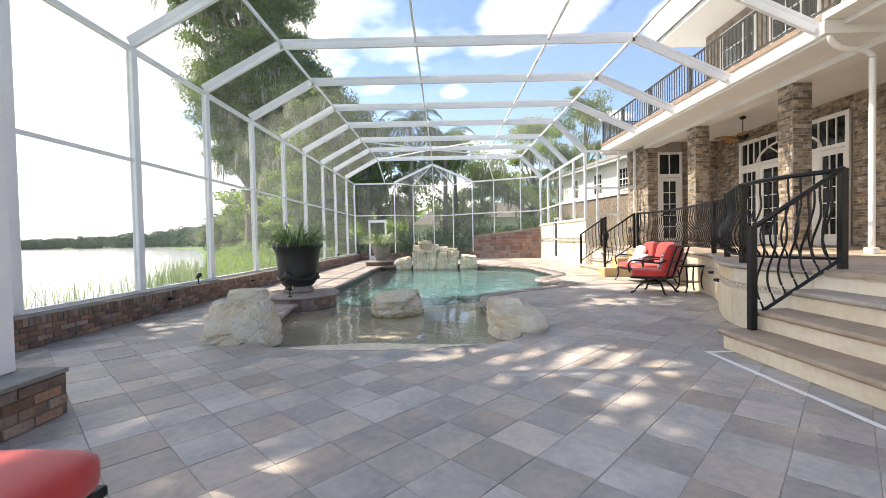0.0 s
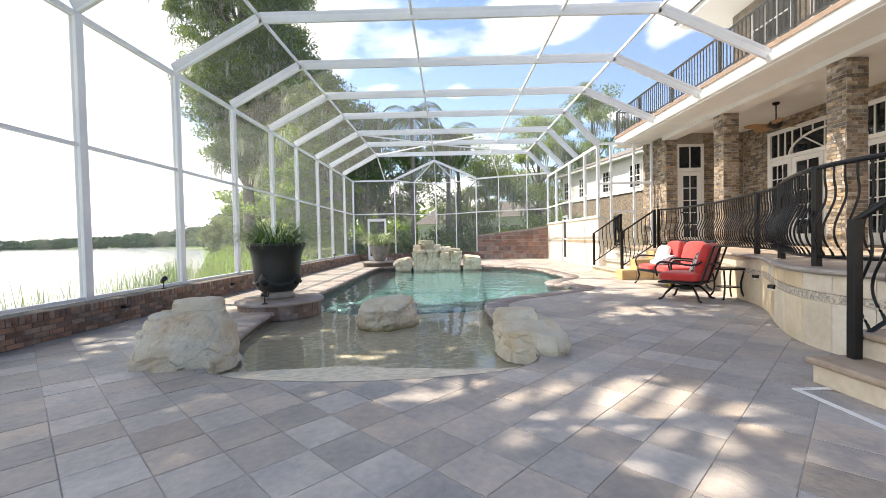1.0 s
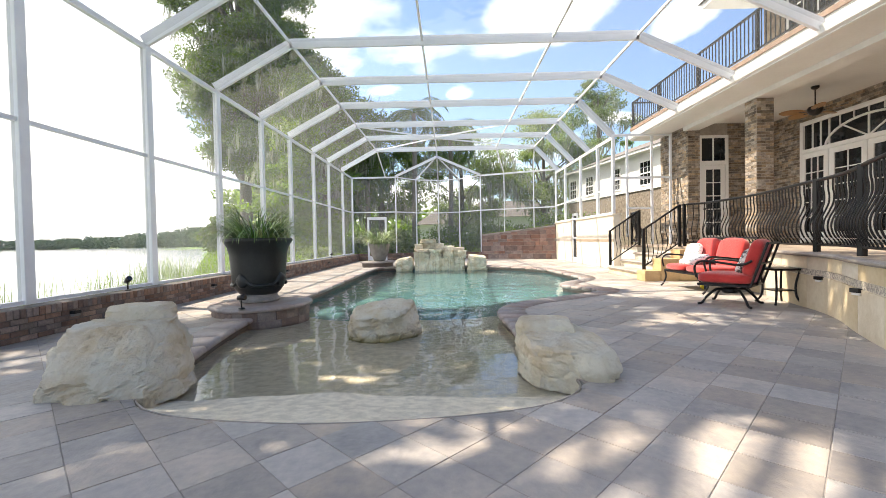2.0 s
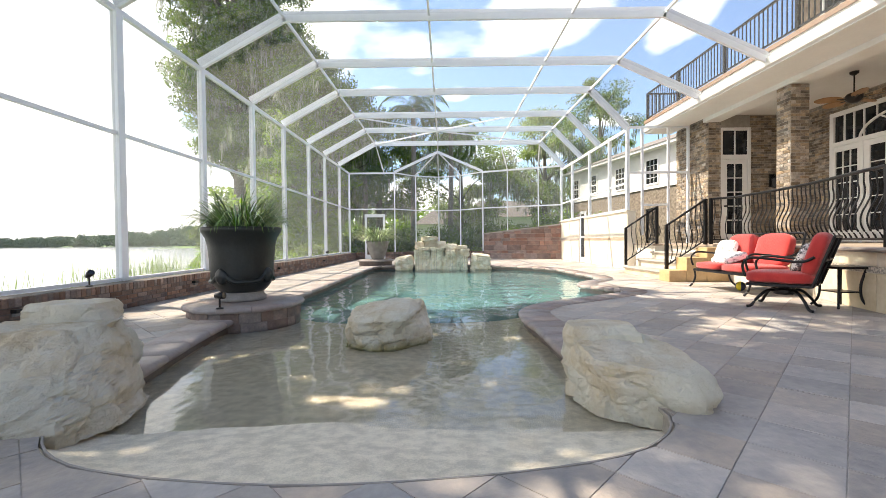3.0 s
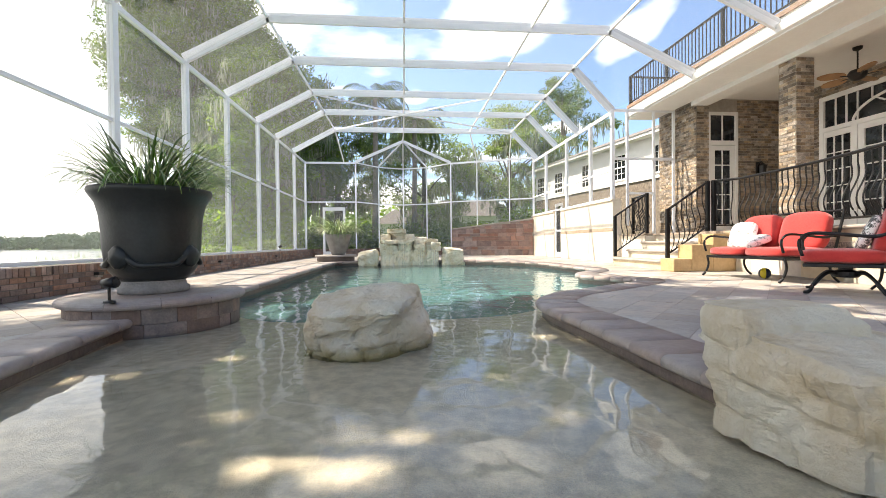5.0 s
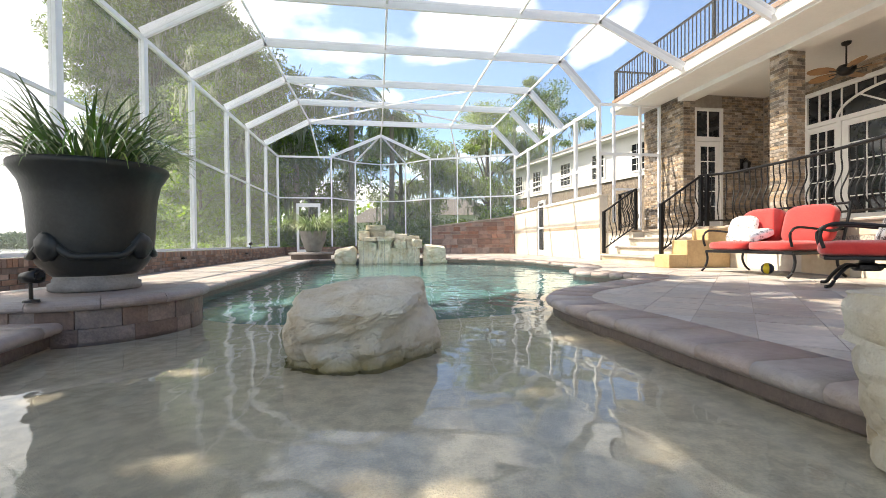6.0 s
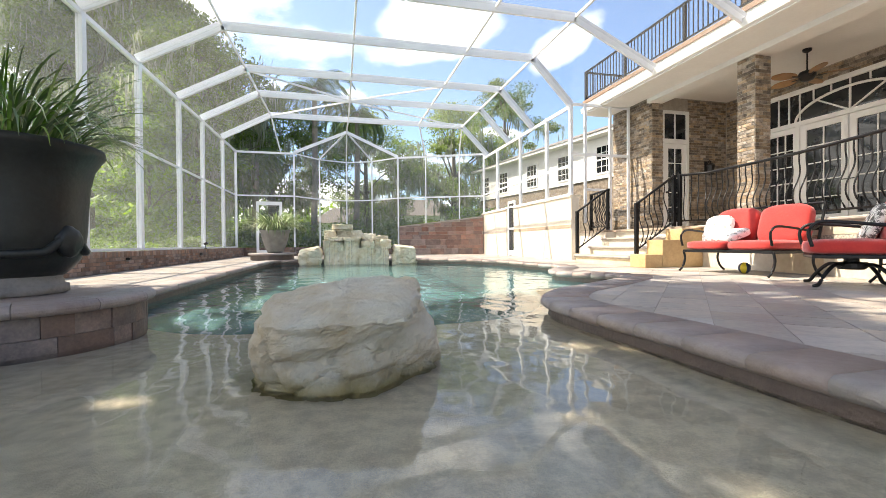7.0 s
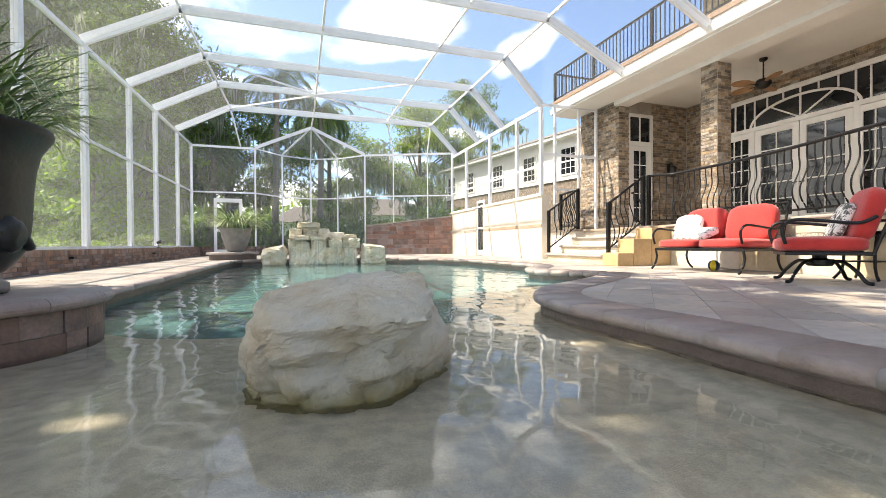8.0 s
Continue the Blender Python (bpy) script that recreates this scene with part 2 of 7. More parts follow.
def water_material(name, tint, scale, strength, rough=0.02):
    m = bpy.data.materials.new(name)
    m.use_nodes = True
    n, l = m.node_tree.nodes, m.node_tree.links
    out = n["Material Output"]
    tc, mp = n.new("ShaderNodeTexCoord"), n.new("ShaderNodeMapping")
    mp.inputs["Scale"].default_value = (1.0, 0.7, 1.0)
    l.new(tc.outputs["Object"], mp.inputs[0])
    a, b2 = n.new("ShaderNodeTexNoise"), n.new("ShaderNodeTexNoise")
    a.inputs["Scale"].default_value, a.inputs["Detail"].default_value = scale, 2.0
    b2.inputs["Scale"].default_value, b2.inputs["Detail"].default_value = scale * 3.1, 1.0
    l.new(mp.outputs[0], a.inputs["Vector"]), l.new(mp.outputs[0], b2.inputs["Vector"])
    ad = n.new("ShaderNodeMath")
    ad.operation = "MULTIPLY_ADD"
    ad.inputs[1].default_value = 0.14
    l.new(b2.outputs["Fac"], ad.inputs[0]), l.new(a.outputs["Fac"], ad.inputs[2])
    bp = n.new("ShaderNodeBump")
    bp.inputs["Strength"].default_value, bp.inputs["Distance"].default_value = strength, 0.05
    sp, mr = n.new("ShaderNodeSeparateXYZ"), n.new("ShaderNodeMapRange")
    l.new(tc.outputs["Object"], sp.inputs[0]), l.new(sp.outputs[1], mr.inputs["Value"])
    mr.inputs["From Min"].default_value, mr.inputs["From Max"].default_value = -4.6, -2.0
    mr.inputs["To Min"].default_value, mr.inputs["To Max"].default_value = strength, strength * 3.4
    l.new(mr.outputs[0], bp.inputs["Strength"])
    l.new(ad.outputs[0], bp.inputs["Height"])
    gl, tr = n.new("ShaderNodeBsdfGlossy"), n.new("ShaderNodeBsdfRefraction")
    gl.inputs["Roughness"].default_value = rough
    tr.inputs["Color"].default_value = (*tint, 1)
    tr.inputs["Roughness"].default_value, tr.inputs["IOR"].default_value = 0.0, 1.33
    l.new(bp.outputs[0], tr.inputs["Normal"])
    lw = n.new("ShaderNodeLayerWeight")
    lw.inputs["Blend"].default_value = 0.5
    l.new(bp.outputs[0], gl.inputs["Normal"]), l.new(bp.outputs[0], lw.inputs["Normal"])
    pw, fr = n.new("ShaderNodeMath"), n.new("ShaderNodeMath")
    pw.operation, pw.inputs[1].default_value = "POWER", 4.2
    fr.operation, fr.inputs[1].default_value, fr.inputs[2].default_value = "MULTIPLY_ADD", 0.95, 0.02
    l.new(lw.outputs["Facing"], pw.inputs[0]), l.new(pw.outputs[0], fr.inputs[0])
    mx = n.new("ShaderNodeMixShader")
    l.new(fr.outputs[0], mx.inputs[0]), l.new(tr.outputs[0], mx.inputs[1]), l.new(gl.outputs[0], mx.inputs[2])
    l.new(mx.outputs[0], out.inputs[0])
    return m


WATER = water_material("pool_water", (0.985, 0.985, 0.95), 2.6, 0.15)
LAKE = material("lake_water", (0.30, 0.34, 0.36), (0.25, 0.29, 0.31), 0.1, rough=0.12, bump=0.12, bump_scale=1.5, spec=0.8)
GLASS = material("window_glass", (0.02, 0.024, 0.028), (0.012, 0.014, 0.017), 2, rough=0.04, spec=0.6)

CEILING = material("white_boarding", (0.76, 0.75, 0.73), (0.70, 0.69, 0.67), 2.2, rough=0.5)
cn, cl = CEILING.node_tree.nodes, CEILING.node_tree.links
cw, cb, ct = cn.new("ShaderNodeTexWave"), cn.new("ShaderNodeBump"), cn.new("ShaderNodeTexCoord")
cw.wave_profile, cw.bands_direction = "SAW", "X"
cw.inputs["Scale"].default_value = 3.2
cb.inputs["Strength"].default_value, cb.inputs["Distance"].default_value = 0.5, 0.012
cl.new(ct.outputs["Object"], cw.inputs["Vector"]), cl.new(cw.outputs["Fac"], cb.inputs["Height"])
cl.new(cb.outputs[0], cn["Principled BSDF"].inputs["Normal"])


# ---- mesh helpers ----
def thing(name, at, label, category, group="", kind=""):
    ob = new(name)
    ob.location = at
    ob.empty_display_size = 0.1
    return tagged(ob, label, category, group, kind)


def finish(name, bm, mat, smooth=False):
    me = bpy.data.meshes.new(name)
    bmesh.ops.recalc_face_normals(bm, faces=bm.faces)
    bm.to_mesh(me)
    bm.free()
    me.materials.append(mat)
    if smooth:
        me.polygons.foreach_set("use_smooth", [True] * len(me.polygons))
        me.update()
    return me


def part(name, bm, mat, parent, label="", smooth=False, shift=None):
    """One mesh under a thing. shift: moves world coordinates to the thing's own."""
    if shift is not None:
        bmesh.ops.translate(bm, verts=bm.verts, vec=-Vector(shift))
    ob = new(name, finish(name, bm, mat, smooth))
    ob.parent = parent
    if label:
        ob["label"] = label
    return ob


def solid(name, bm, mat, label, category, kind="", smooth=False, group=""):
    return tagged(new(name, finish(name, bm, mat, smooth)), label, category, group, kind)


def box(bm, x0, x1, y0, y1, z0, z1, bevel=0.0):
    b = bmesh.new() if bevel else bm
    vs = [b.verts.new((x, y, z)) for z in (z0, z1) for x, y in ((x0, y0), (x1, y0), (x1, y1), (x0, y1))]
    for f in ((3, 2, 1, 0), (4, 5, 6, 7), (0, 1, 5, 4), (1, 2, 6, 5), (2, 3, 7, 6), (3, 0, 4, 7)):
        b.faces.new([vs[k] for k in f])
    if bevel:
        bmesh.ops.bevel(b, geom=list(b.edges), offset=bevel, segments=2, affect="EDGES", profile=0.5)
        merge(bm, b)
    return bm


def merge(bm, other):
    me = bpy.data.meshes.new("tmp")
    other.to_mesh(me)
    other.free()
    bm.from_mesh(me)
    bpy.data.meshes.remove(me)


def new_box(*a, **k):
    return box(bmesh.new(), *a, **k)


def beam(bm, p, q, w, h, up=(0, 0, 1)):
    """A box of width w and height h from p to q."""
    p, q, up = Vector(p), Vector(q), Vector(up)
    d = (q - p).normalized()
    if abs(d.dot(up)) > 0.98:
        up = Vector((0, 1, 0))
    s = d.cross(up).normalized() * (w / 2)
    u = s.cross(d).normalized() * (h / 2)
    vs = [bm.verts.new(e + a * s + b * u) for e in (p, q) for a, b in ((-1, -1), (1, -1), (1, 1), (-1, 1))]
    for f in ((3, 2, 1, 0), (4, 5, 6, 7), (0, 1, 5, 4), (1, 2, 6, 5), (2, 3, 7, 6), (3, 0, 4, 7)):
        bm.faces.new([vs[k] for k in f])
    return bm


def tube(bm, pts, r, n=8, closed_ends=True, taper=None):
    """A round bar along points."""
    pts = [Vector(p) for p in pts]
    rings = []
    ref = Vector((0.31, 0.17, 0.93))
    for k, p in enumerate(pts):
        d = (pts[min(k + 1, len(pts) - 1)] - pts[max(k - 1, 0)]).normalized()
        if abs(d.dot(ref)) > 0.95:
            a = d.cross(Vector((1, 0, 0))).normalized()
        else:
            a = d.cross(ref).normalized()
        b = d.cross(a)
        rr = r if taper is None else r * (1 + (taper - 1) * k / (len(pts) - 1))
        rings.append([bm.verts.new(p + rr * (math.cos(2 * math.pi * j / n) * a + math.sin(2 * math.pi * j / n) * b)) for j in range(n)])
    for r0, r1 in zip(rings, rings[1:]):
        for j in range(n):
            bm.faces.new((r0[j], r0[(j + 1) % n], r1[(j + 1) % n], r1[j]))
    if closed_ends:
        bm.faces.new(rings[0][::-1]), bm.faces.new(rings[-1])
    return bm


def lathe(bm, profile, n=32, cx=0.0, cy=0.0):
    rings = [[bm.verts.new((cx + r * math.cos(2 * math.pi * j / n), cy + r * math.sin(2 * math.pi * j / n), z)) for j in range(n)] for r, z in profile]
    for r0, r1 in zip(rings, rings[1:]):
        for j in range(n):
            bm.faces.new((r0[j], r0[(j + 1) % n], r1[(j + 1) % n], r1[j]))
    bm.faces.new(rings[0][::-1]), bm.faces.new(rings[-1])
    return bm


def smooth_line(pts, n=6, closed=False):
    """Catmull-Rom through points."""
    P = [Vector(p) for p in pts]
    out, N = [], len(P)
    for k in range(N if closed else N - 1):
        a, b, c, d = (P[(k + j) % N] if closed else P[min(max(k + j, 0), N - 1)] for j in (-1, 0, 1, 2))
        for s in range(n):
            t = s / n
            out.append(0.5 * (2 * b + (c - a) * t + (2 * a - 5 * b + 4 * c - d) * t * t + (3 * b - a - 3 * c + d) * t ** 3))
    if not closed:
        out.append(P[-1])
    return out


def prism(bm, outline, z0, z1):
    """Upright solid over a flat outline."""
    lo = [bm.verts.new((p[0], p[1], z0)) for p in outline]
    hi = [bm.verts.new((p[0], p[1], z1)) for p in outline]
    n = len(lo)
    bm.faces.new(lo[::-1]), bm.faces.new(hi)
    for k in range(n):
        bm.faces.new((lo[k], lo[(k + 1) % n], hi[(k + 1) % n], hi[k]))
    bmesh.ops.triangulate(bm, faces=[f for f in bm.faces if len(f.verts) > 4])
    return bm


def sweep(bm, path, profile, closed=False):
    """profile: (outward, up) pairs, swept along a flat path; outward is to the path's right."""
    P = [Vector(p) for p in path]
    N = len(P)
    rings = []
    for k in range(N):
        a, b = (P[(k - 1) % N], P[(k + 1) % N]) if closed else (P[max(k - 1, 0)], P[min(k + 1, N - 1)])
        d = (b - a).normalized()
        o = Vector((d.y, -d.x, 0))
        rings.append([bm.verts.new(P[k] + o * u + Vector((0, 0, v))) for u, v in profile])
    M = len(profile)
    for k in range(N if closed else N - 1):
        r0, r1 = rings[k], rings[(k + 1) % N]
        for j in range(M):
            bm.faces.new((r0[j], r0[(j + 1) % M], r1[(j + 1) % M], r1[j]))
    if not closed:
        bm.faces.new(rings[0]), bm.faces.new(rings[-1][::-1])
    return bm

# ---- ground, deck and pool ----
POOL_KNOTS = [(-2.08, 5.75), (-1.97, 5.25), (-1.65, 4.93), (-1.16, 4.78), (-0.48, 4.72), (0.29, 4.8), (0.85, 4.97), (1.13, 5.3), (1.06, 5.8),
              (0.99, 6.25), (0.975, 6.8), (0.97, 7.45), (0.93, 8.05), (1.03, 8.65), (1.45, 9.2), (2.05, 9.6), (2.6, 9.98), (3.05, 10.35),
              (3.15, 10.65), (2.95, 10.95), (2.68, 11.45), (2.85, 12.0), (3.35, 12.6), (3.6, 13.3), (3.5, 14.5), (3.4, 15.9), (2.9, 17.0),
              (2.0, 17.95), (1.0, 18.5), (-1.0, 18.6), (-2.3, 18.5), (-2.53, 17.6), (-2.54, 14.5), (-2.50, 12.0), (-2.50, 10.0), (-2.52, 8.4),
              (-2.42, 7.4), (-2.25, 6.5)]
POOL = [(p.x, p.y) for p in smooth_line([(x, y, 0) for x, y in POOL_KNOTS], 4, closed=True)]
WATER_Z = -0.13


def inside(x, y, poly):
    hit = False
    n = len(poly)
    for k in range(n):
        (x0, y0), (x1, y1) = poly[k], poly[(k + 1) % n]
        if (y0 > y) != (y1 > y) and x < (x1 - x0) * (y - y0) / (y1 - y0) + x0:
            hit = not hit
    return hit


def nearest_edge(x, y, poly):
    best = None
    n = len(poly)
    for k in range(n):
        a, b = Vector(poly[k]), Vector(poly[(k + 1) % n])
        ab = b - a
        t = max(0, min(1, (Vector((x, y)) - a).dot(ab) / ab.length_squared))
        q = a + t * ab
        d = (Vector((x, y)) - q).length
        if best is None or d < best[0]:
            best = (d, q, Vector((ab.y, -ab.x)).normalized())
    return best


def offset_line(poly, d):
    out, n = [], len(poly)
    for k in range(n):
        a, b = Vector(poly[k - 1]), Vector(poly[(k + 1) % n])
        t = (b - a).normalized()
        out.append((poly[k][0] + t.y * d, poly[k][1] - t.x * d))
    return out


def plate_with_hole(outer, hole, z, thick):
    """A flat slab with a hole; its rims go down by thick."""
    bm = bmesh.new()
    for ring in (outer, hole):
        vs = [bm.verts.new((x, y, z)) for x, y in ring]
        for k in range(len(vs)):
            bm.edges.new((vs[k], vs[(k + 1) % len(vs)]))
    bmesh.ops.triangle_fill(bm, edges=bm.edges, use_beauty=True)
    bad = [f for f in bm.faces if inside(*f.calc_center_median().xy, hole) and not inside(*f.calc_center_median().xy, outer) or inside(*f.calc_center_median().xy, hole)]
    bmesh.ops.delete(bm, geom=bad, context="FACES")
    ring_edges = [e for e in bm.edges if len(e.link_faces) == 1]
    ext = bmesh.ops.extrude_edge_only(bm, edges=ring_edges)
    bmesh.ops.translate(bm, verts=[v for v in ext["geom"] if isinstance(v, bmesh.types.BMVert)], vec=(0, 0, -thick))
    return bm


DECK_OUT = [(-4.9, 3.0), (-4.9, -5), (12, -5), (12, 25.2), (-4.9, 25.2)]
deck = solid("floor", plate_with_hole(DECK_OUT, offset_line(POOL, 0.02), -0.0035, 0.3), GROUT, "grey stone-look paver pool deck with sandy joints", "pool deck", "structure")

# pool shell: pebble beach that slides under the water, a shelf, then deep teal basin
def shelf_edge(x):
    """Where the shallow shelf drops to the basin: bowed, nearer in the middle."""
    return 8.58 + 0.32 * min(1.6, abs((x + 0.45) / 1.45)) ** 4


def bed(x, y):
    if y < 5.45:
        return -0.015 - (max(y, 4.7) - 4.7) * 0.155
    z = -0.131 - (y - 5.45) * 0.045
    e = shelf_edge(x)
    if y > e:
        z = -0.28 - min(1.0, (y - e) / 0.10) * 0.30 - min(1.0, max(0, (y - e - 1.3) / 0.5)) * 0.45 - min(1.0, max(0, (y - 10.5) / 3.0)) * 0.3
    return z


def bed_at(x, y):
    z = bed(x, y) + 0.008 * noise.noise(Vector((x * 1.7, y * 1.7, 0))) + 0.014 * noise.noise(Vector((x * 0.8 + 4, y * 0.5, 2)))
    if y < 6.0:
        d = nearest_edge(x, y, POOL)[0] if inside(x, y, POOL) else 0.0
        z = max(z, -0.012 - 0.32 * d - 0.6 * max(0.0, y - 5.05))
    return z


bmb, bmd = bmesh.new(), bmesh.new()
NX = 44
for grid, x0, x1 in ((bmb, -2.9, 1.5), (bmd, -2.9, 4.0)):
    rows = []
    fs = [k / 60 for k in range(61)] if grid is bmb else [0.0, 0.004, 0.01, 0.02, 0.04] + [0.06 + 0.94 * k / 46 for k in range(47)]
    for f in fs:
        row = []
        for j in range(NX + 1):
            x = x0 + (x1 - x0) * j / NX
            e = shelf_edge(x)
            y = 4.6 + (e - 4.6) * f if grid is bmb else e + (18.9 - e) * f
            row.append(grid.verts.new((x, y, bed_at(x, y))))
        rows.append(row)
    for r0, r1 in zip(rows, rows[1:]):
        for j in range(NX):
            c = (r0[j].co + r1[j + 1].co) / 2
            if inside(c.x, c.y, POOL) or nearest_edge(c.x, c.y, POOL)[0] < 0.12:
                grid.faces.new((r0[j], r0[j + 1], r1[j + 1], r1[j]))
    bmesh.ops.delete(grid, geom=[v for v in grid.verts if not v.link_faces], context="VERTS")
pool = thing("swimming_pool", (0, 12, -1.0), "freeform pool with pebble beach entry and teal basin", "swimming pool", kind="structure")
part("beach_entry", bmb, PEBBLE, pool, "tan pebble-finish sloping beach entry", smooth=True, shift=pool.location)
part("basin_floor", bmd, POOLTEAL, pool, "teal plaster basin floor", shift=pool.location)
wall_pts = [Vector((x, y, 0)) for x, y in offset_line(POOL, 0.015)]
bmw, bmk = bmesh.new(), bmesh.new()
for k in range(len(wall_pts)):
    a, b = wall_pts[k], wall_pts[(k + 1) % len(wall_pts)]
    if min(a.y, b.y) < 5.35:
        continue
    deep = -1.7 if max(a.y, b.y) > 8.78 else -0.5
    tgt = bmw if max(a.y, b.y) > 8.78 else bmk
    tgt.faces.new([tgt.verts.new(v) for v in (a + Vector((0, 0, -0.14)), b + Vector((0, 0, -0.14)), b + Vector((0, 0, deep)), a + Vector((0, 0, deep)))])
part("basin_wall", bmw, POOLTEAL, pool, shift=pool.location)
part("beach_wall", bmk, PEBBLE, pool, shift=pool.location)
bmt = bmesh.new()
for k in range(len(wall_pts)):
    a, b = wall_pts[k], wall_pts[(k + 1) % len(wall_pts)]
    if min(a.y, b.y) < 5.9:
        continue
    bmt.faces.new([bmt.verts.new(v) for v in (a + Vector((0, 0, -0.03)), b + Vector((0, 0, -0.03)), b + Vector((0, 0, -0.2)), a + Vector((0, 0, -0.2)))])
# brown tile, darkened to hold the shade under the coping nose
WATERTILE = material("waterline_tile", (0.14, 0.105, 0.09), (0.08, 0.062, 0.055), 7, rough=0.5, bump=0.3)
part("waterline_tile", bmt, WATERTILE, pool, "brown stone waterline tiles", shift=pool.location)
bmq = bmesh.new()
vs = [bmq.verts.new((x, y, WATER_Z)) for x, y in offset_line(POOL, 0.012)]
bmq.faces.new(vs)
bmesh.ops.triangulate(bmq, faces=bmq.faces)
cut = [f for f in bmq.faces if f.calc_center_median().y < 4.9]
bmesh.ops.delete(bmq, geom=cut, context="FACES")
for f in bmq.faces:
    if f.normal.z < 0:
        f.normal_flip()
sheet = part("water", bmq, WATER, pool, "clear rippled pool water", shift=pool.location)
sheet.visible_shadow = False

# bullnose coping round the basin, in cut lengths, open at the beach
i0 = min(range(len(POOL)), key=lambda k: (Vector(POOL[k]) - Vector((1.0, 6.0))).length)
i1 = min(range(len(POOL)), key=lambda k: (Vector(POOL[k]) - Vector((-2.08, 5.75))).length)
run = [Vector((*POOL[(i0 + k) % len(POOL)], 0)) for k in range(((i1 - i0) % len(POOL)) + 1)]
NOSE = [(0.34, -0.07), (0.34, 0.010), (0.02, 0.012)] + [(-0.012 - 0.038 * math.sin(math.pi * j / 9), -0.024 + 0.036 * math.cos(math.pi * j / 9)) for j in range(10)] + [(0.0, -0.062), (0.0, -0.07)]
coping = thing("pool_coping", (0, 12, 0), "brownish cast-stone bullnose coping round the pool edge", "coping", kind="structure")
for k in range(0, len(run) - 1, 2):
    seg = run[k:k + 3]
    if len(seg) < 2:
        continue
    part("coping_stone", sweep(bmesh.new(), seg, NOSE), COPING, coping, smooth=True, shift=coping.location)

# lawn and shore outside, one sheet to the horizon
SHORE = [(-9.0, -60), (-8.2, -10), (-8.0, 4), (-8.3, 10), (-9.9, 16), (-14.5, 25), (-23.2, 41), (-42.5, 76), (-72, 130), (-175, 330)]


def shore_x(y):
    for (xa, ya), (xb, yb) in zip(SHORE, SHORE[1:]):
        if ya <= y <= yb:
            return xa + (xb - xa) * (y - ya) / (yb - ya)
    return -200 if y > 330 else -9


def land_z(x, y):
    if -5.0 < x < 13 and -6 < y < 25.3:
        return -2.4
    d = x - shore_x(y)
    z = min(-0.5 + 0.5 * max(0.0, min(1.0, (y - 16) / 8)), -1.6 + max(0, d) * 0.45)
    if x > 5:
        z = 0.0
    if d < 0:
        z = -1.6
    if y > 25.3:
        z += min(1.5, (y - 25.3) * 0.06) * max(0.0, min(1.0, (x + 2) / 6))
    return z + 0.05 * noise.noise(Vector((x * 0.4, y * 0.4, 0)))


bml = bmesh.new()
xs = [-2500, -1200, -600, -420, -300, -200, -140, -100] + [-90 + 5 * k for k in range(8)] + [-50 + 2 * k for k in range(10)] + [-30 + k for k in range(15)] + [-14.5 + 0.5 * k for k in range(19)] + [-5.0, -4.9, -4, -2, 0, 2, 4, 5.6, 6.5, 8, 10, 12.9, 13.2, 16, 20, 30, 50, 90, 200, 600, 2500]
ys = [-2500, -600, -200, -80, -40, -20, -10, -6.2, -5.8, -3] + [2 * k for k in range(12)] + [24, 25.2, 25.5, 26, 27, 28.5, 30, 32, 34, 36, 38, 40, 43, 46, 50, 55, 60, 65, 70, 76, 83, 90, 100, 110, 120, 130, 145, 160, 240, 330, 500, 900, 2500]
rows = [[bml.verts.new((x, y, land_z(x, y))) for x in xs] for y in ys]
for r0, r1 in zip(rows, rows[1:]):
    for j in range(len(xs) - 1):
        bml.faces.new((r0[j], r0[j + 1], r1[j + 1], r1[j]))
solid("ground", bml, GRASS, "green lawn and lake bank round the pool enclosure", "lawn", "structure", smooth=True)
bmx = bmesh.new()
bmx.faces.new([bmx.verts.new(v) for v in ((-2500, -2500, -1.15), (-4.95, -2500, -1.15), (-4.95, 330, -1.15), (-2500, 330, -1.15))])
solid("water", bmx, LAKE, "pale calm lake water reaching the far shore", "lake", "structure")

# ---- screen enclosure ----
LX, LEAVE, LMID = -4.74, 4.34, 2.51
POST_Y = [5.2, 7.24, 9.36, 11.5, 13.68, 15.72, 18.02, 20.0, 22.32, 24.3]
HIPL, HIPR, ROOF_Z = -3.09, 4.33, 5.30
FAR_Y = 24.3
GUT_X, GUT_Z = 6.36, 4.32
RWALL_X, RWALL_Z = 5.42, 4.12
cage = thing("screen_enclosure", (LX, 12, 0.36), "white aluminium framed insect-screen enclosure over the pool", "pool enclosure", kind="structure")


def cage_part(name, bm, label="", mat=WHITE_AL):
    return part(name, bm, mat, cage, label, shift=cage.location)


def post(x, y, z0, z1, w=0.07, d=0.13):
    cage_part("post", new_box(x - d / 2, x + d / 2, y - w / 2, y + w / 2, z0, z1, bevel=0.006))


for y in POST_Y:
    post(LX, y, 0.36, LEAVE, 0.13, 0.10) if y < FAR_Y else post(LX, y, 0.36, LEAVE, 0.09, 0.09)
for y0, y1 in zip(POST_Y, POST_Y[1:]):
    cage_part("eave_rail", beam(bmesh.new(), (LX, y0 + 0.066, LEAVE - 0.04), (LX, y1 - 0.066, LEAVE - 0.04), 0.08, 0.08))
    cage_part("mid_rail", beam(bmesh.new(), (LX, y0 + 0.066, LMID), (LX, y1 - 0.066, LMID), 0.05, 0.055))
    cage_part("sill_rail", beam(bmesh.new(), (LX, y0 + 0.066, 0.385), (LX, y1 - 0.066, 0.385), 0.06, 0.05))


def right_end(y):
    return (GUT_X, GUT_Z) if y < 15 else (RWALL_X, RWALL_Z)


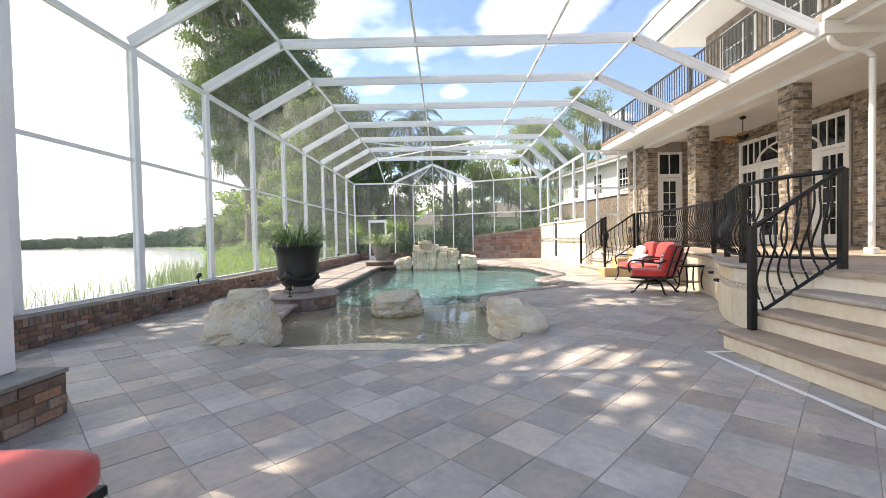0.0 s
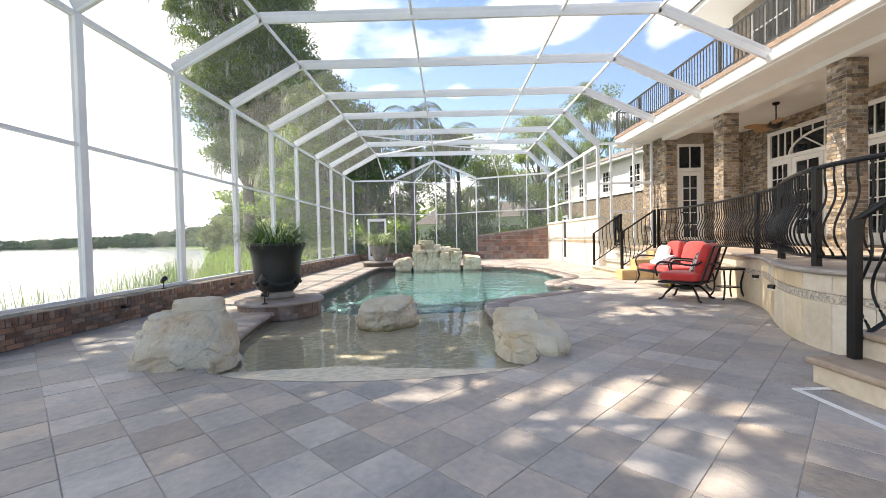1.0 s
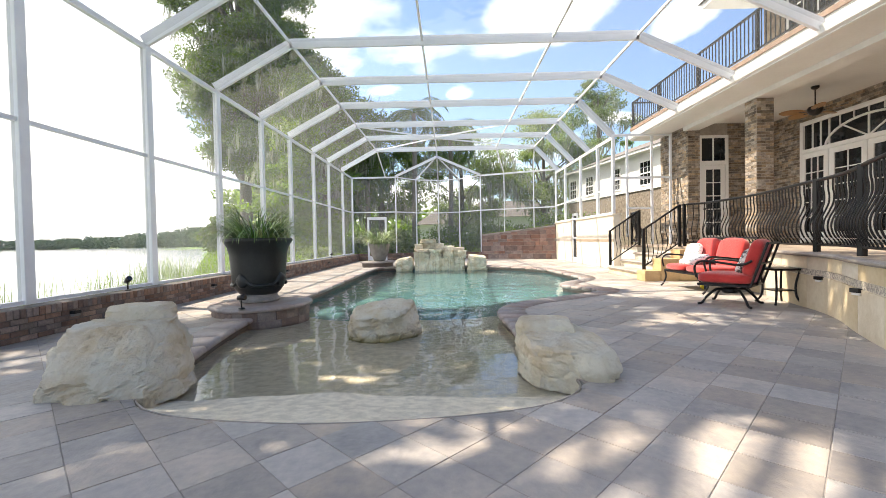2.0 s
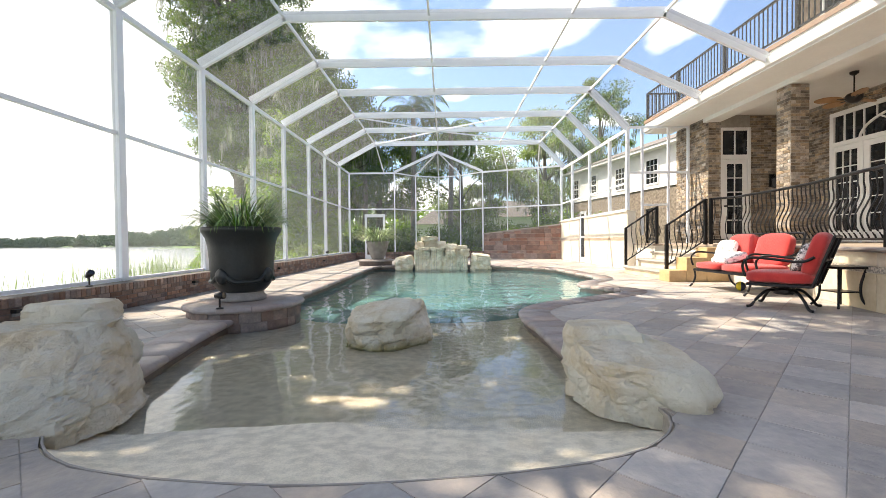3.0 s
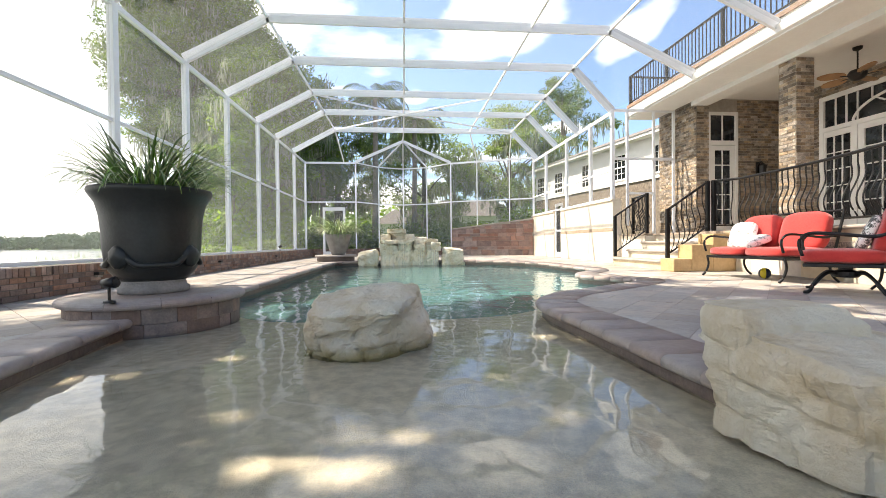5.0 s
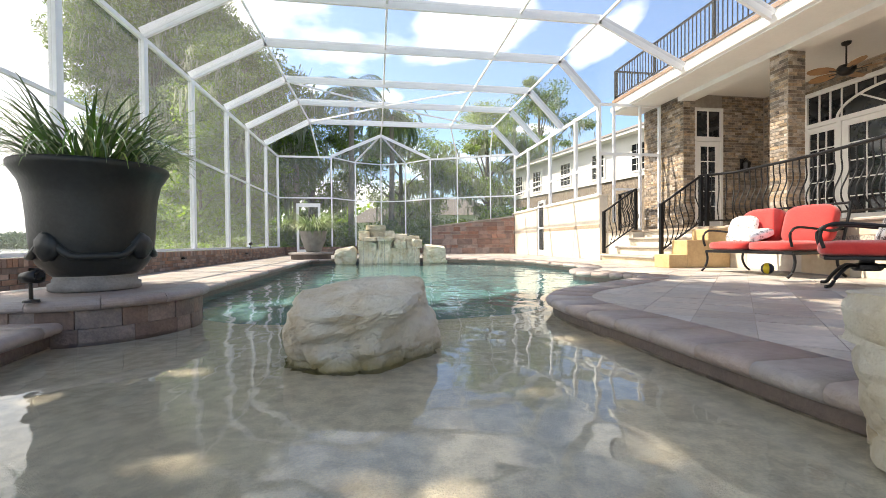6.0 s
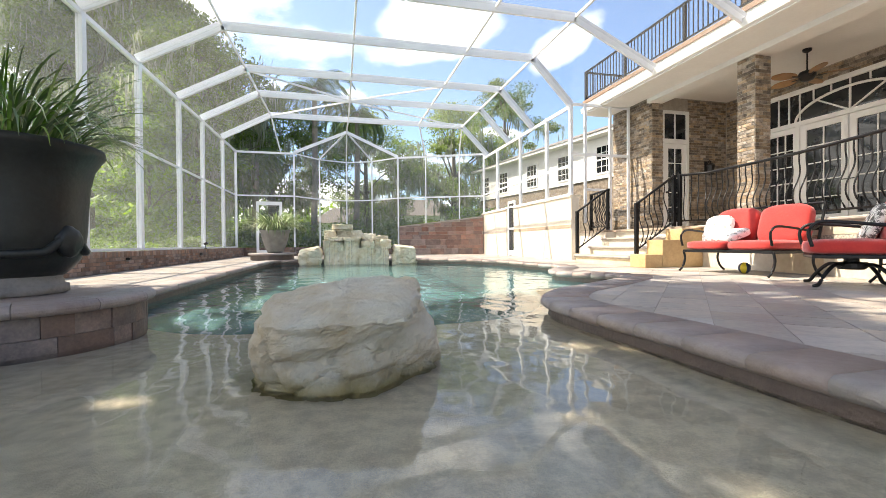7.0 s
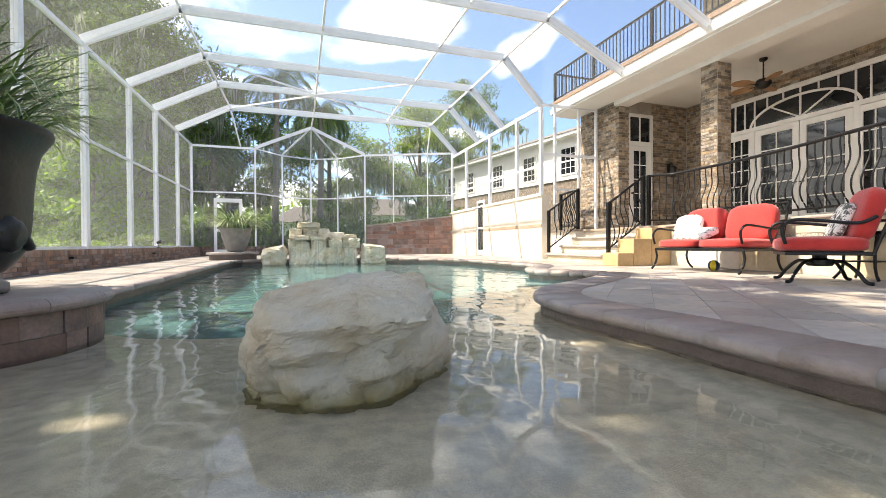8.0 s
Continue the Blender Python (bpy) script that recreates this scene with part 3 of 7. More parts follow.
for y in POST_Y[:-1]:
    rx, rz = right_end(y)
    cage_part("roof_beam", beam(bmesh.new(), (LX - 0.02, y, LEAVE + 0.06), (HIPL, y, ROOF_Z), 0.06, 0.20))
    cage_part("roof_beam", beam(bmesh.new(), (HIPL - 0.02, y, ROOF_Z), (HIPR + 0.02, y, ROOF_Z), 0.06, 0.20))
    if y < 22:
        cage_part("roof_beam", beam(bmesh.new(), (HIPR, y, ROOF_Z), (rx, y, rz + 0.06), 0.06, 0.20))
    else:
        cage_part("roof_beam", beam(bmesh.new(), (HIPR, y, ROOF_Z), (RWALL_X, y, RWALL_Z + 0.06), 0.06, 0.20))
for y0, y1 in zip(POST_Y[:-1], POST_Y[1:-1]):
    for x in (HIPL, -0.26, 2.53, HIPR):
        cage_part("purlin", beam(bmesh.new(), (x, y0 + 0.03, ROOF_Z), (x, y1 - 0.03, ROOF_Z), 0.045, 0.05))
# crossed braces in the last bays
for (xa, xb), (ya, yb) in (((HIPL, -0.26), (18.02, 20.0)), ((2.53, -0.26), (18.02, 20.0)), ((-0.26, HIPL), (20.0, 22.32)), ((-0.26, HIPR), (20.0, 22.32))):
    cage_part("brace", beam(bmesh.new(), (xa, ya + 0.04, ROOF_Z - 0.04), (xb, yb - 0.04, ROOF_Z - 0.04), 0.04, 0.05))
# far wall, with the bowed bay and its peaked roof
GAZ = [(-2.48, 24.3), (-1.5, 25.45), (-0.3, 25.9), (0.85, 25.45), (1.92, 24.3)]
APEX = (-0.3, 24.3, 5.32)
RC = (5.42, 22.75)
for x, y in GAZ:
    post(x, y, 0.36, LEAVE, 0.06, 0.06)
for (xa, ya), (xb, yb) in zip(GAZ, GAZ[1:]):
    for z in (LEAVE - 0.03, LMID):
        cage_part("mid_rail", beam(bmesh.new(), (xa, ya, z), (xb, yb, z), 0.05, 0.05))
for k, (x, y) in enumerate(GAZ):
    w = 0.12 if k in (0, 4) else 0.05
    cage_part("gable_beam", beam(bmesh.new(), (x, y, LEAVE), APEX, 0.06, w))
for z, h in ((LEAVE - 0.04, 0.08), (LMID, 0.055)):
    cage_part("mid_rail", beam(bmesh.new(), (LX, FAR_Y, z), (GAZ[0][0], FAR_Y, z), 0.05, h))
    cage_part("mid_rail", beam(bmesh.new(), (*GAZ[4], z), (*RC, z), 0.05, h))
cage_part("gable_beam", beam(bmesh.new(), APEX, (-0.26, 22.32, ROOF_Z), 0.05, 0.07))
for xa, ya, xb in ((HIPL, 24.3, HIPL),):
    cage_part("purlin", beam(bmesh.new(), (HIPL, 22.35, ROOF_Z), (-3.0, FAR_Y, LEAVE), 0.045, 0.05))
for s in (0.33, 0.72):
    x, y = GAZ[4][0] + (RC[0] - GAZ[4][0]) * s, GAZ[4][1] + (RC[1] - GAZ[4][1]) * s
    post(x, y, 1.35, LEAVE, 0.045, 0.045)
    cage_part("purlin", beam(bmesh.new(), (2.53 if s < 0.5 else HIPR, 22.35, ROOF_Z), (x, y, LEAVE), 0.045, 0.05))
post(RC[0], RC[1], 1.6, LEAVE, 0.08, 0.08)
# right wall of the enclosure on its low masonry wall
RPOST = [15.7, 17.05, 18.95, 21.1]
for y in RPOST:
    post(RWALL_X, y, 1.74, RWALL_Z + 0.06, 0.1, 0.09)
for y0, y1 in zip(RPOST, RPOST[1:] + [RC[1]]):
    for z, h in ((RWALL_Z, 0.09), (2.55, 0.05), (1.77, 0.05)):
        cage_part("mid_rail", beam(bmesh.new(), (RWALL_X, y0 + 0.05, z), (RWALL_X, y1 - 0.05, z), 0.05, h))
# return to the house, with the screen door
RETY = 15.7
for x, z0 in ((5.85, 1.0), (6.62, 0.76), (7.2, 0.76)):
    post(x, RETY, z0, RWALL_Z + 0.1, 0.06, 0.07)
for z in (RWALL_Z + 0.06, 2.85):
    cage_part("mid_rail", beam(bmesh.new(), (RWALL_X + 0.045, RETY, z), (7.2, RETY, z), 0.05, 0.07))
cage_part("mid_rail", beam(bmesh.new(), (5.85, RETY, 1.9), (6.62, RETY, 1.9), 0.045, 0.06))
# screens; each wall's veil of light is in its screen colour
def screen_quad(*vs, mat=SCREEN):
    bm = bmesh.new()
    bm.faces.new([bm.verts.new(v) for v in vs])
    cage_part("screen_panel", bm, "fine grey insect screen", mat)


for y0, y1 in zip(POST_Y, POST_Y[1:]):
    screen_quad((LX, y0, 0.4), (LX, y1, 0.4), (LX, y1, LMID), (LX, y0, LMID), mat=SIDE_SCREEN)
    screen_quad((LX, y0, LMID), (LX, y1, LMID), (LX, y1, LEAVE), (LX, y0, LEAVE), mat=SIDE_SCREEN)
    if y1 < 24:
        screen_quad((LX, y0, LEAVE), (LX, y1, LEAVE), (HIPL, y1, ROOF_Z), (HIPL, y0, ROOF_Z))
        screen_quad((HIPL, y0, ROOF_Z + 0.03), (HIPL, y1, ROOF_Z + 0.03), (HIPR, y1, ROOF_Z + 0.03), (HIPR, y0, ROOF_Z + 0.03), mat=ROOF_SCREEN)
for y0, y1 in zip(POST_Y[:-2], POST_Y[1:-1]):
    (xa, za), (xb, zb) = right_end(y0), right_end(y1)
    screen_quad((HIPR, y0, ROOF_Z + 0.02), (HIPR, y1, ROOF_Z + 0.02), (xb, y1, zb + 0.08), (xa, y0, za + 0.08))
for y0, y1 in zip(RPOST, RPOST[1:] + [RC[1]]):
    screen_quad((RWALL_X, y0, 1.78), (RWALL_X, y1, 1.78), (RWALL_X, y1, RWALL_Z), (RWALL_X, y0, RWALL_Z))
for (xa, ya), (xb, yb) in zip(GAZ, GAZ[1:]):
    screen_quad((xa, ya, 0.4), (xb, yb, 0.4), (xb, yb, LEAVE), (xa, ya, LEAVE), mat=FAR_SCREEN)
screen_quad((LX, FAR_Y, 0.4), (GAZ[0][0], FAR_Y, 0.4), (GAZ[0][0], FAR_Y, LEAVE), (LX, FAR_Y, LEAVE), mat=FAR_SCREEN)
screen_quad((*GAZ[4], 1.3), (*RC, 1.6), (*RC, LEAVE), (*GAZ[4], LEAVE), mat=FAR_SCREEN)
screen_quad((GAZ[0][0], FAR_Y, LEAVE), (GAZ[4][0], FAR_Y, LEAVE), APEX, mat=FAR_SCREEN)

# dark leaf litter in the gutter above the lake-side eave
LITTER = material("leaf_litter", (0.05, 0.035, 0.022), (0.025, 0.018, 0.012), 14, rough=1.0, bump=0.8)
for y0, y1 in zip(POST_Y[:4], POST_Y[1:5]):
    b = bmesh.new()
    pts = [(LX - 0.10, y0 + (y1 - y0) * k / 14, LEAVE + 0.03 + 0.02 * noise.noise(Vector((0, y0 + k * 0.7, 0)))) for k in range(15)]
    tube(b, pts, 0.05, 7)
    cage_part("gutter_litter", b, "dark leaf litter in the gutter", LITTER)

# ---- low walls ----
def brick_row_wall(owner, p, q, z0, z1, mat, rest, mortar, bw=0.2, bh=0.067, depth=0.012, limit=300, cap=True, thick=0.26, joint=0.010):
    """Bricks proud of a mortar core, on the right-hand face of the run p to q (flat points), with upright bricks along the top."""
    p, q = Vector((*p, 0)), Vector((*q, 0))
    L = (q - p).length
    d = (q - p) / L
    o = Vector((d.y, -d.x, 0))
    core = bmesh.new()
    beam(core, p - o * thick / 2 + Vector((0, 0, (z0 + z1) / 2)), q - o * thick / 2 + Vector((0, 0, (z0 + z1) / 2)), thick - 0.004, z1 - z0 - 0.004)
    base = owner.location
    part("core", core, mortar, owner, shift=base)
    count, rest_bm = 0, bmesh.new()
    meshes = {}
    top = z1 - (0.105 if cap else 0)
    rows = max(1, round((top - z0) / bh))
    h = (top - z0) / rows
    ang = math.atan2(d.y, d.x)

    def lay(s, z, w, hh, dep, off):
        nonlocal count
        c = p + d * (s + w / 2) + o * off + Vector((0, 0, z + hh / 2))
        if count < limit:
            key = (round(w, 2), round(hh, 3), round(dep, 3))
            if key not in meshes:
                b = bmesh.new()
                box(b, -w / 2 + joint / 2, w / 2 - joint / 2, 0.0, dep, -hh / 2 + joint / 2, hh / 2 - joint / 2, bevel=0.004)
                meshes[key] = finish("brick", b, mat)
            ob = new("brick", meshes[key])
            ob.parent = owner
            ob.matrix_basis = Matrix.Translation(c - base) @ Matrix.Rotation(ang + random.uniform(-0.006, 0.006), 4, "Z")
        else:
            box_rot(rest_bm, c, ang, w - joint, dep, hh - joint)
        count += 1

    def box_rot(bm, c, a, w, dep, hh):
        ca, sa = math.cos(a), math.sin(a)
        vs = []
        for zz in (-hh / 2, hh / 2):
            for u, v in ((-w / 2, 0.0), (w / 2, 0.0), (w / 2, dep), (-w / 2, dep)):
                vs.append(bm.verts.new((c.x + u * ca - v * sa, c.y + u * sa + v * ca, c.z + zz)))
        for f in ((3, 2, 1, 0), (4, 5, 6, 7), (0, 1, 5, 4), (1, 2, 6, 5), (2, 3, 7, 6), (3, 0, 4, 7)):
            bm.faces.new([vs[k] for k in f])

    for r in range(rows):
        s = -(bw / 2) * (r % 2)
        while s < L - 0.02:
            a, b = max(s, 0), min(s + bw, L)
            if b - a > 0.04:
                lay(a, z0 + r * h, b - a, h, depth + 0.02, random.uniform(0.004, depth))
            s += bw
    if cap:
        s = 0.0
        while s < L - 0.03:
            lay(s, top, min(0.072, L - s), z1 - top, thick * 0.95, 0.02)
            s += 0.072
    if rest_bm.verts:
        tagged(part("brick_run", rest_bm, rest, owner, shift=base), kind="stuff")
    else:
        rest_bm.free()

# ---- terrace, stairs and house ----
TER_Z = 0.76
TER_EDGE = smooth_line([(3.98, 4.62, 0), (3.84, 5.0, 0), (3.83, 5.45, 0), (3.98, 5.95, 0), (4.36, 6.65, 0), (4.8, 7.35, 0), (5.05, 7.9, 0), (5.28, 8.7, 0), (5.6, 9.7, 0), (5.8, 10.7, 0), (5.88, 11.95, 0)], 5)
out = [(p.x, p.y) for p in TER_EDGE] + [(5.88, 12.0), (5.88, 14.45), (5.6, 14.45), (5.6, 15.6), (9.9, 15.6), (9.9, -4.5), (3.98, -4.5)]
bm = prism(bmesh.new(), out, -0.02, TER_Z - 0.05)
solid("wall_terrace", bm, STUCCO, "cream stone-faced raised terrace wall", "terrace wall", "structure")
cap_out = [(p.x, p.y) for p in TER_EDGE]
bm = prism(bmesh.new(), [(x - 0.05, y) for x, y in cap_out] + [(5.82, 12.0), (5.82, 14.45), (5.55, 14.45), (5.55, 15.58), (9.88, 15.58), (9.88, -4.48), (3.94, -4.48)], TER_Z - 0.048, TER_Z)
solid("floor_terrace", bm, STEPSTONE, "tan stone terrace floor with rounded cap edge", "terrace floor", "structure")


def steps(name, x0, y0, y1, n, run=0.32, rise=0.19, label=""):
    st = thing(name, (x0, (y0 + y1) / 2, 0), label, "steps", kind="structure")
    for k in range(n):
        xa = x0 + k * run
        part("riser", new_box(xa + 0.045, xa + run + 0.05, y0 + 0.01, y1 - 0.02, k * rise, (k + 1) * rise - 0.055), LIMESTONE, st, shift=st.location)
        r = 0.0275
        prof = [(xa + run + 0.044, (k + 1) * rise - 0.055), (xa + run + 0.044, (k + 1) * rise)] + [(xa + r - r * math.sin(a), (k + 1) * rise - r + r * math.cos(a)) for a in [math.pi * j / 6 for j in range(7)]]
        b = bmesh.new()
        lo, hi = [b.verts.new((x, y0, z)) for x, z in prof], [b.verts.new((x, y1, z)) for x, z in prof]
        b.faces.new(lo), b.faces.new(hi[::-1])
        for j in range(len(prof)):
            b.faces.new((lo[j], lo[(j + 1) % len(prof)], hi[(j + 1) % len(prof)], hi[j]))
        part("tread", b, STEPSTONE, st, "tan stone tread with rounded nose", shift=st.location)
    return st


steps("stairs_near", 2.96, -2.0, 4.55, 3, run=0.33, label="wide cream stone steps up to the terrace")
steps("stairs_far", 4.72, 12.3, 14.4, 3, run=0.36, label="pale stone steps up to the terrace by the porch")

# house walls behind the porch
WX = 9.8
PORCH_Z = 4.3
bm = bmesh.new()
box(bm, WX, WX + 0.3, -5, 15.3, TER_Z, PORCH_Z + 0.1)
solid("wall_house_back", bm, MORTAR, "brown brick house wall behind the porch", "brick wall", "structure")
bm = bmesh.new()
box(bm, 7.3, WX - 0.003, 15.02, 15.3, TER_Z, PORCH_Z + 0.1)
box(bm, 7.3, 7.62, 14.9, 15.017, TER_Z, PORCH_Z)
box(bm, 7.3, 7.5, 15.303, 16.5, TER_Z - 0.5, PORCH_Z)
solid("wall_house_side", bm, MORTAR, "brown brick end wall of the porch", "brick wall", "structure")
# porch ceiling, header and soffit
solid("ceiling", new_box(7.62, WX, -5, 15.0, PORCH_Z, PORCH_Z + 0.1), CEILING, "white boarded porch ceiling", "ceiling", "structure")
solid("header_beam", new_box(7.18, 7.6, -5, 14.95, 4.08, PORCH_Z + 0.1), WHITE_PAINT, "white painted porch header beam", "beam", "structure")
solid("ceiling_soffit", new_box(6.4, 7.18, -5, 16.6, 4.28, 4.36), WHITE_PAINT, "white soffit under the balcony", "soffit", "structure")
solid("balcony_floor", new_box(6.4, 9.8, -5, 16.6, 4.405, 4.56), WHITE_PAINT, "white balcony deck over the porch", "balcony", "structure")
# upper storey, set back behind the balcony
upper = thing("upper_storey", (9.0, 5, 4.56), "brick upper storey with tall white sash windows over the porch", "house storey", kind="structure")
part("wall", new_box(8.25, 9.8, 7.0, 13.2, 4.56, 7.0), BRICK, upper, shift=upper.location)
part("eave", new_box(7.05, 10.5, 6.0, 13.8, 7.0, 7.14), WHITE_PAINT, upper, "white boarded eave", shift=upper.location)
bm = bmesh.new()
lo = [bm.verts.new(v) for v in ((6.98, 5.9, 7.143), (10.6, 5.9, 7.143), (10.6, 13.88, 7.143), (6.98, 13.88, 7.143))]
hi = [bm.verts.new(v) for v in ((9.6, 6.5, 9.0), (10.6, 6.5, 9.0), (10.6, 11.6, 9.0), (9.6, 11.6, 9.0))]
bm.faces.new(lo[::-1]), bm.faces.new(hi)
for k in range(4):
    bm.faces.new((lo[k], lo[(k + 1) % 4], hi[(k + 1) % 4], hi[k]))
part("roof", bm, ROOFING, upper, "grey shingle roof", shift=upper.location)


def sash_window(owner, face, c, w, h, axis, rows=3, cols=3, depth=0.05, frame_w=0.07):
    """A white window: frame, panes and glazing bars. axis x: in a wall that faces along -x at face, centred at c=(y, z)."""
    fr = bmesh.new()

    def put(b, u0, u1, v0, v1, d0, d1):
        if axis == "x":
            box(b, face - d1, face - d0, c[0] + u0, c[0] + u1, c[1] + v0, c[1] + v1)
        else:
            box(b, c[0] + u0, c[0] + u1, face - d1, face - d0, c[1] + v0, c[1] + v1)
    for u0, u1, v0, v1 in ((-w / 2, -w / 2 + frame_w, -h / 2, h / 2), (w / 2 - frame_w, w / 2, -h / 2, h / 2), (-w / 2 + frame_w, w / 2 - frame_w, h / 2 - frame_w, h / 2), (-w / 2 + frame_w, w / 2 - frame_w, -h / 2, -h / 2 + frame_w)):
        put(fr, u0, u1, v0, v1, 0.0, depth)
    win = part("window", fr, WHITE_PAINT, owner, "white window frame", shift=owner.location)
    iw, ih = w - 2 * frame_w, h - 2 * frame_w
    for r in range(rows):
        for q in range(cols):
            b = bmesh.new()
            put(b, -iw / 2 + q * iw / cols, -iw / 2 + (q + 1) * iw / cols, -ih / 2 + r * ih / rows, -ih / 2 + (r + 1) * ih / rows, 0.004, 0.012)
            part("pane", b, GLASS, win, shift=owner.location)
    for q in range(1, cols):
        b = bmesh.new()
        u = -iw / 2 + q * iw / cols
        put(b, u - 0.013, u + 0.013, -ih / 2, ih / 2, 0.012, depth * 0.75)
        part("glazing_bar", b, WHITE_PAINT, win, shift=owner.location)
    for r in range(1, rows):
        b = bmesh.new()
        v = -ih / 2 + r * ih / rows
        put(b, -iw / 2, iw / 2, v - 0.013, v + 0.013, 0.014, depth * 0.7)
        part("glazing_bar", b, WHITE_PAINT, win, shift=owner.location)
    return win


for y in (8.2, 10.0, 11.8):
    sash_window(upper, 8.25, (y, 5.75), 1.35, 2.0, "x", 4, 3)

# gutter, fascia, wooden trim along the balcony edge
gut = thing("balcony_edge", (6.36, 8, 4.2), "white gutter and fascia below a brown timber balcony kerb", "gutter", kind="structure")
part("gutter", sweep(bmesh.new(), [(6.36, 16.6, 4.22), (6.36, 6.95, 4.22)], [(0.0, 0.0), (0.06, 0.02), (0.075, 0.09), (0.09, 0.15), (0.0, 0.15)]), WHITE_PAINT, gut, shift=gut.location)
part("fascia", new_box(6.36, 6.398, 6.95, 16.6, 4.22, 4.5), WHITE_PAINT, gut, shift=gut.location)
part("kerb", new_box(6.33, 6.46, 6.95, 16.6, 4.5, 4.6, bevel=0.01), BROWNWOOD, gut, "weathered brown timber kerb", shift=gut.location)
part("soffit_strip", new_box(6.36, 7.18, 6.95, 16.6, 4.19, 4.215), CEILING, gut, shift=gut.location)

# balcony railing: straight square bars
brail = thing("balcony_railing", (6.42, 12, 4.6), "black iron balcony railing with straight bars", "railing")
ya, yb = 6.95, 16.55
part("top_rail", new_box(6.39, 6.45, ya, yb, 5.42, 5.46, bevel=0.008), IRON, brail, shift=brail.location)
part("bottom_rail", new_box(6.405, 6.435, ya, yb, 4.67, 4.70), IRON, brail, shift=brail.location)
part("top_rail", new_box(6.45, 8.6, yb - 0.03, yb + 0.03, 5.42, 5.46), IRON, brail, shift=brail.location)
part("bottom_rail", new_box(6.45, 8.6, yb - 0.015, yb + 0.015, 4.67, 4.70), IRON, brail, shift=brail.location)
bar_me = finish("bar", new_box(-0.009, 0.009, -0.009, 0.009, 0.0, 0.72), IRON)
post_me = finish("post", new_box(-0.03, 0.03, -0.03, 0.03, 0.0, 0.9), IRON)
k = 0
y = ya + 0.06
while y < yb:
    ob = new("baluster", bar_me)
    ob.parent, ob.location = brail, Vector((6.42, y, 4.70)) - brail.location
    y += 0.118
x = 6.56
while x < 8.5:
    ob = new("baluster", bar_me)
    ob.parent, ob.location = brail, Vector((x, yb, 4.70)) - brail.location
    x += 0.118
for y in (ya + 0.04, 8.9, 10.9, 12.9, 14.8, yb):
    ob = new("post", post_me)
    ob.parent, ob.location = brail, Vector((6.42, y, 4.56)) - brail.location

# projecting brick bay nearer the walk
bay = thing("wall_bay", (8, 3, 0.76), "brown brick projecting bay of the house", "brick wall", kind="structure")
part("core", new_box(7.24, 9.78, -4.5, 6.9, TER_Z, 8.0), MORTAR, bay, shift=bay.location)
brick_row_wall(bay, (7.24, 6.9), (7.24, 4.0), TER_Z, 7.0, BRICK, BRICK_REST, MORTAR, limit=0, cap=False, thick=0.05)
part("soffit", new_box(6.1, 7.2, 2.0, 6.9, 4.36, 4.46), WHITE_PAINT, bay, "white soffit over the stair", shift=bay.location)
part("fascia", new_box(6.1, 7.2, 6.86, 6.94, 4.15, 4.355), WHITE_PAINT, bay, shift=bay.location)

# downspout
spout = thing("downspout", (7.08, 7.1, TER_Z), "white round downspout from the gutter to the terrace", "downspout")
part("pipe", tube(bmesh.new(), smooth_line([(6.32, 6.98, 4.3), (6.33, 7.0, 4.12), (6.5, 7.02, 4.0), (6.85, 7.06, 3.97), (7.05, 7.08, 3.9), (7.08, 7.1, 3.7), (7.08, 7.1, 2.2), (7.08, 7.1, TER_Z + 0.09)], 5), 0.045, 12), WHITE_PAINT, spout, smooth=True, shift=spout.location)
part("shoe", new_box(7.02, 7.14, 7.02, 7.18, TER_Z, TER_Z + 0.1, bevel=0.01), WHITE_PAINT, spout, shift=spout.location)

# brick skin of the porch: end wall, back wall and pier
side = thing("wall_porch_end", (8, 15, TER_Z), "brown blended brick facing round the porch door", "brick wall", kind="structure")
brick_row_wall(side, (7.3, 16.5), (7.3, 14.9), 0.3, 4.2, BRICK, BRICK_REST, MORTAR, limit=300, cap=False, thick=0.05)
brick_row_wall(side, (7.3, 14.9), (7.64, 14.9), TER_Z, 4.2, BRICK, BRICK_REST, MORTAR, limit=0, cap=False, thick=0.05)
brick_row_wall(side, (8.52, 15.02), (9.78, 15.02), TER_Z, 4.28, BRICK, BRICK_REST, MORTAR, limit=0, cap=False, thick=0.05)
back = thing("wall_porch_back", (9.8, 12, TER_Z), "brown blended brick back wall of the porch", "brick wall", kind="structure")
brick_row_wall(back, (9.8, 15.0), (9.8, 13.9), TER_Z, 4.28, BRICK, BRICK_REST, MORTAR, limit=0, cap=False, thick=0.05)
brick_row_wall(back, (9.8, 13.9), (9.8, 10.2), 3.98, 4.28, BRICK, BRICK_REST, MORTAR, limit=0, cap=False, thick=0.05)
brick_row_wall(back, (9.8, 10.2), (9.8, 7.0), TER_Z, 4.28, BRICK, BRICK_REST, MORTAR, limit=0, cap=False, thick=0.05)


def column(y):
    c = thing("porch_column", (7.4, y, TER_Z), "square brown brick porch column under the white header", "column", "porch columns")
    part("core", new_box(-0.17, 0.17, -0.165, 0.165, 0.0, 3.33), MORTAR, c)
    for (xa, ya), (xb, yb) in (((-0.19, 0.185), (-0.19, -0.185)), ((-0.19, -0.185), (0.19, -0.185)), ((0.19, -0.185), (0.19, 0.185)), ((0.19, 0.185), (-0.19, 0.185))):
        loc = Vector(c.location)
        brick_row_wall(c, (loc.x + xa, loc.y + ya), (loc.x + xb, loc.y + yb), TER_Z, 4.075, BRICK, BRICK_REST, MORTAR, limit=99, cap=False, thick=0.03)


column(12.2)
column(8.97)
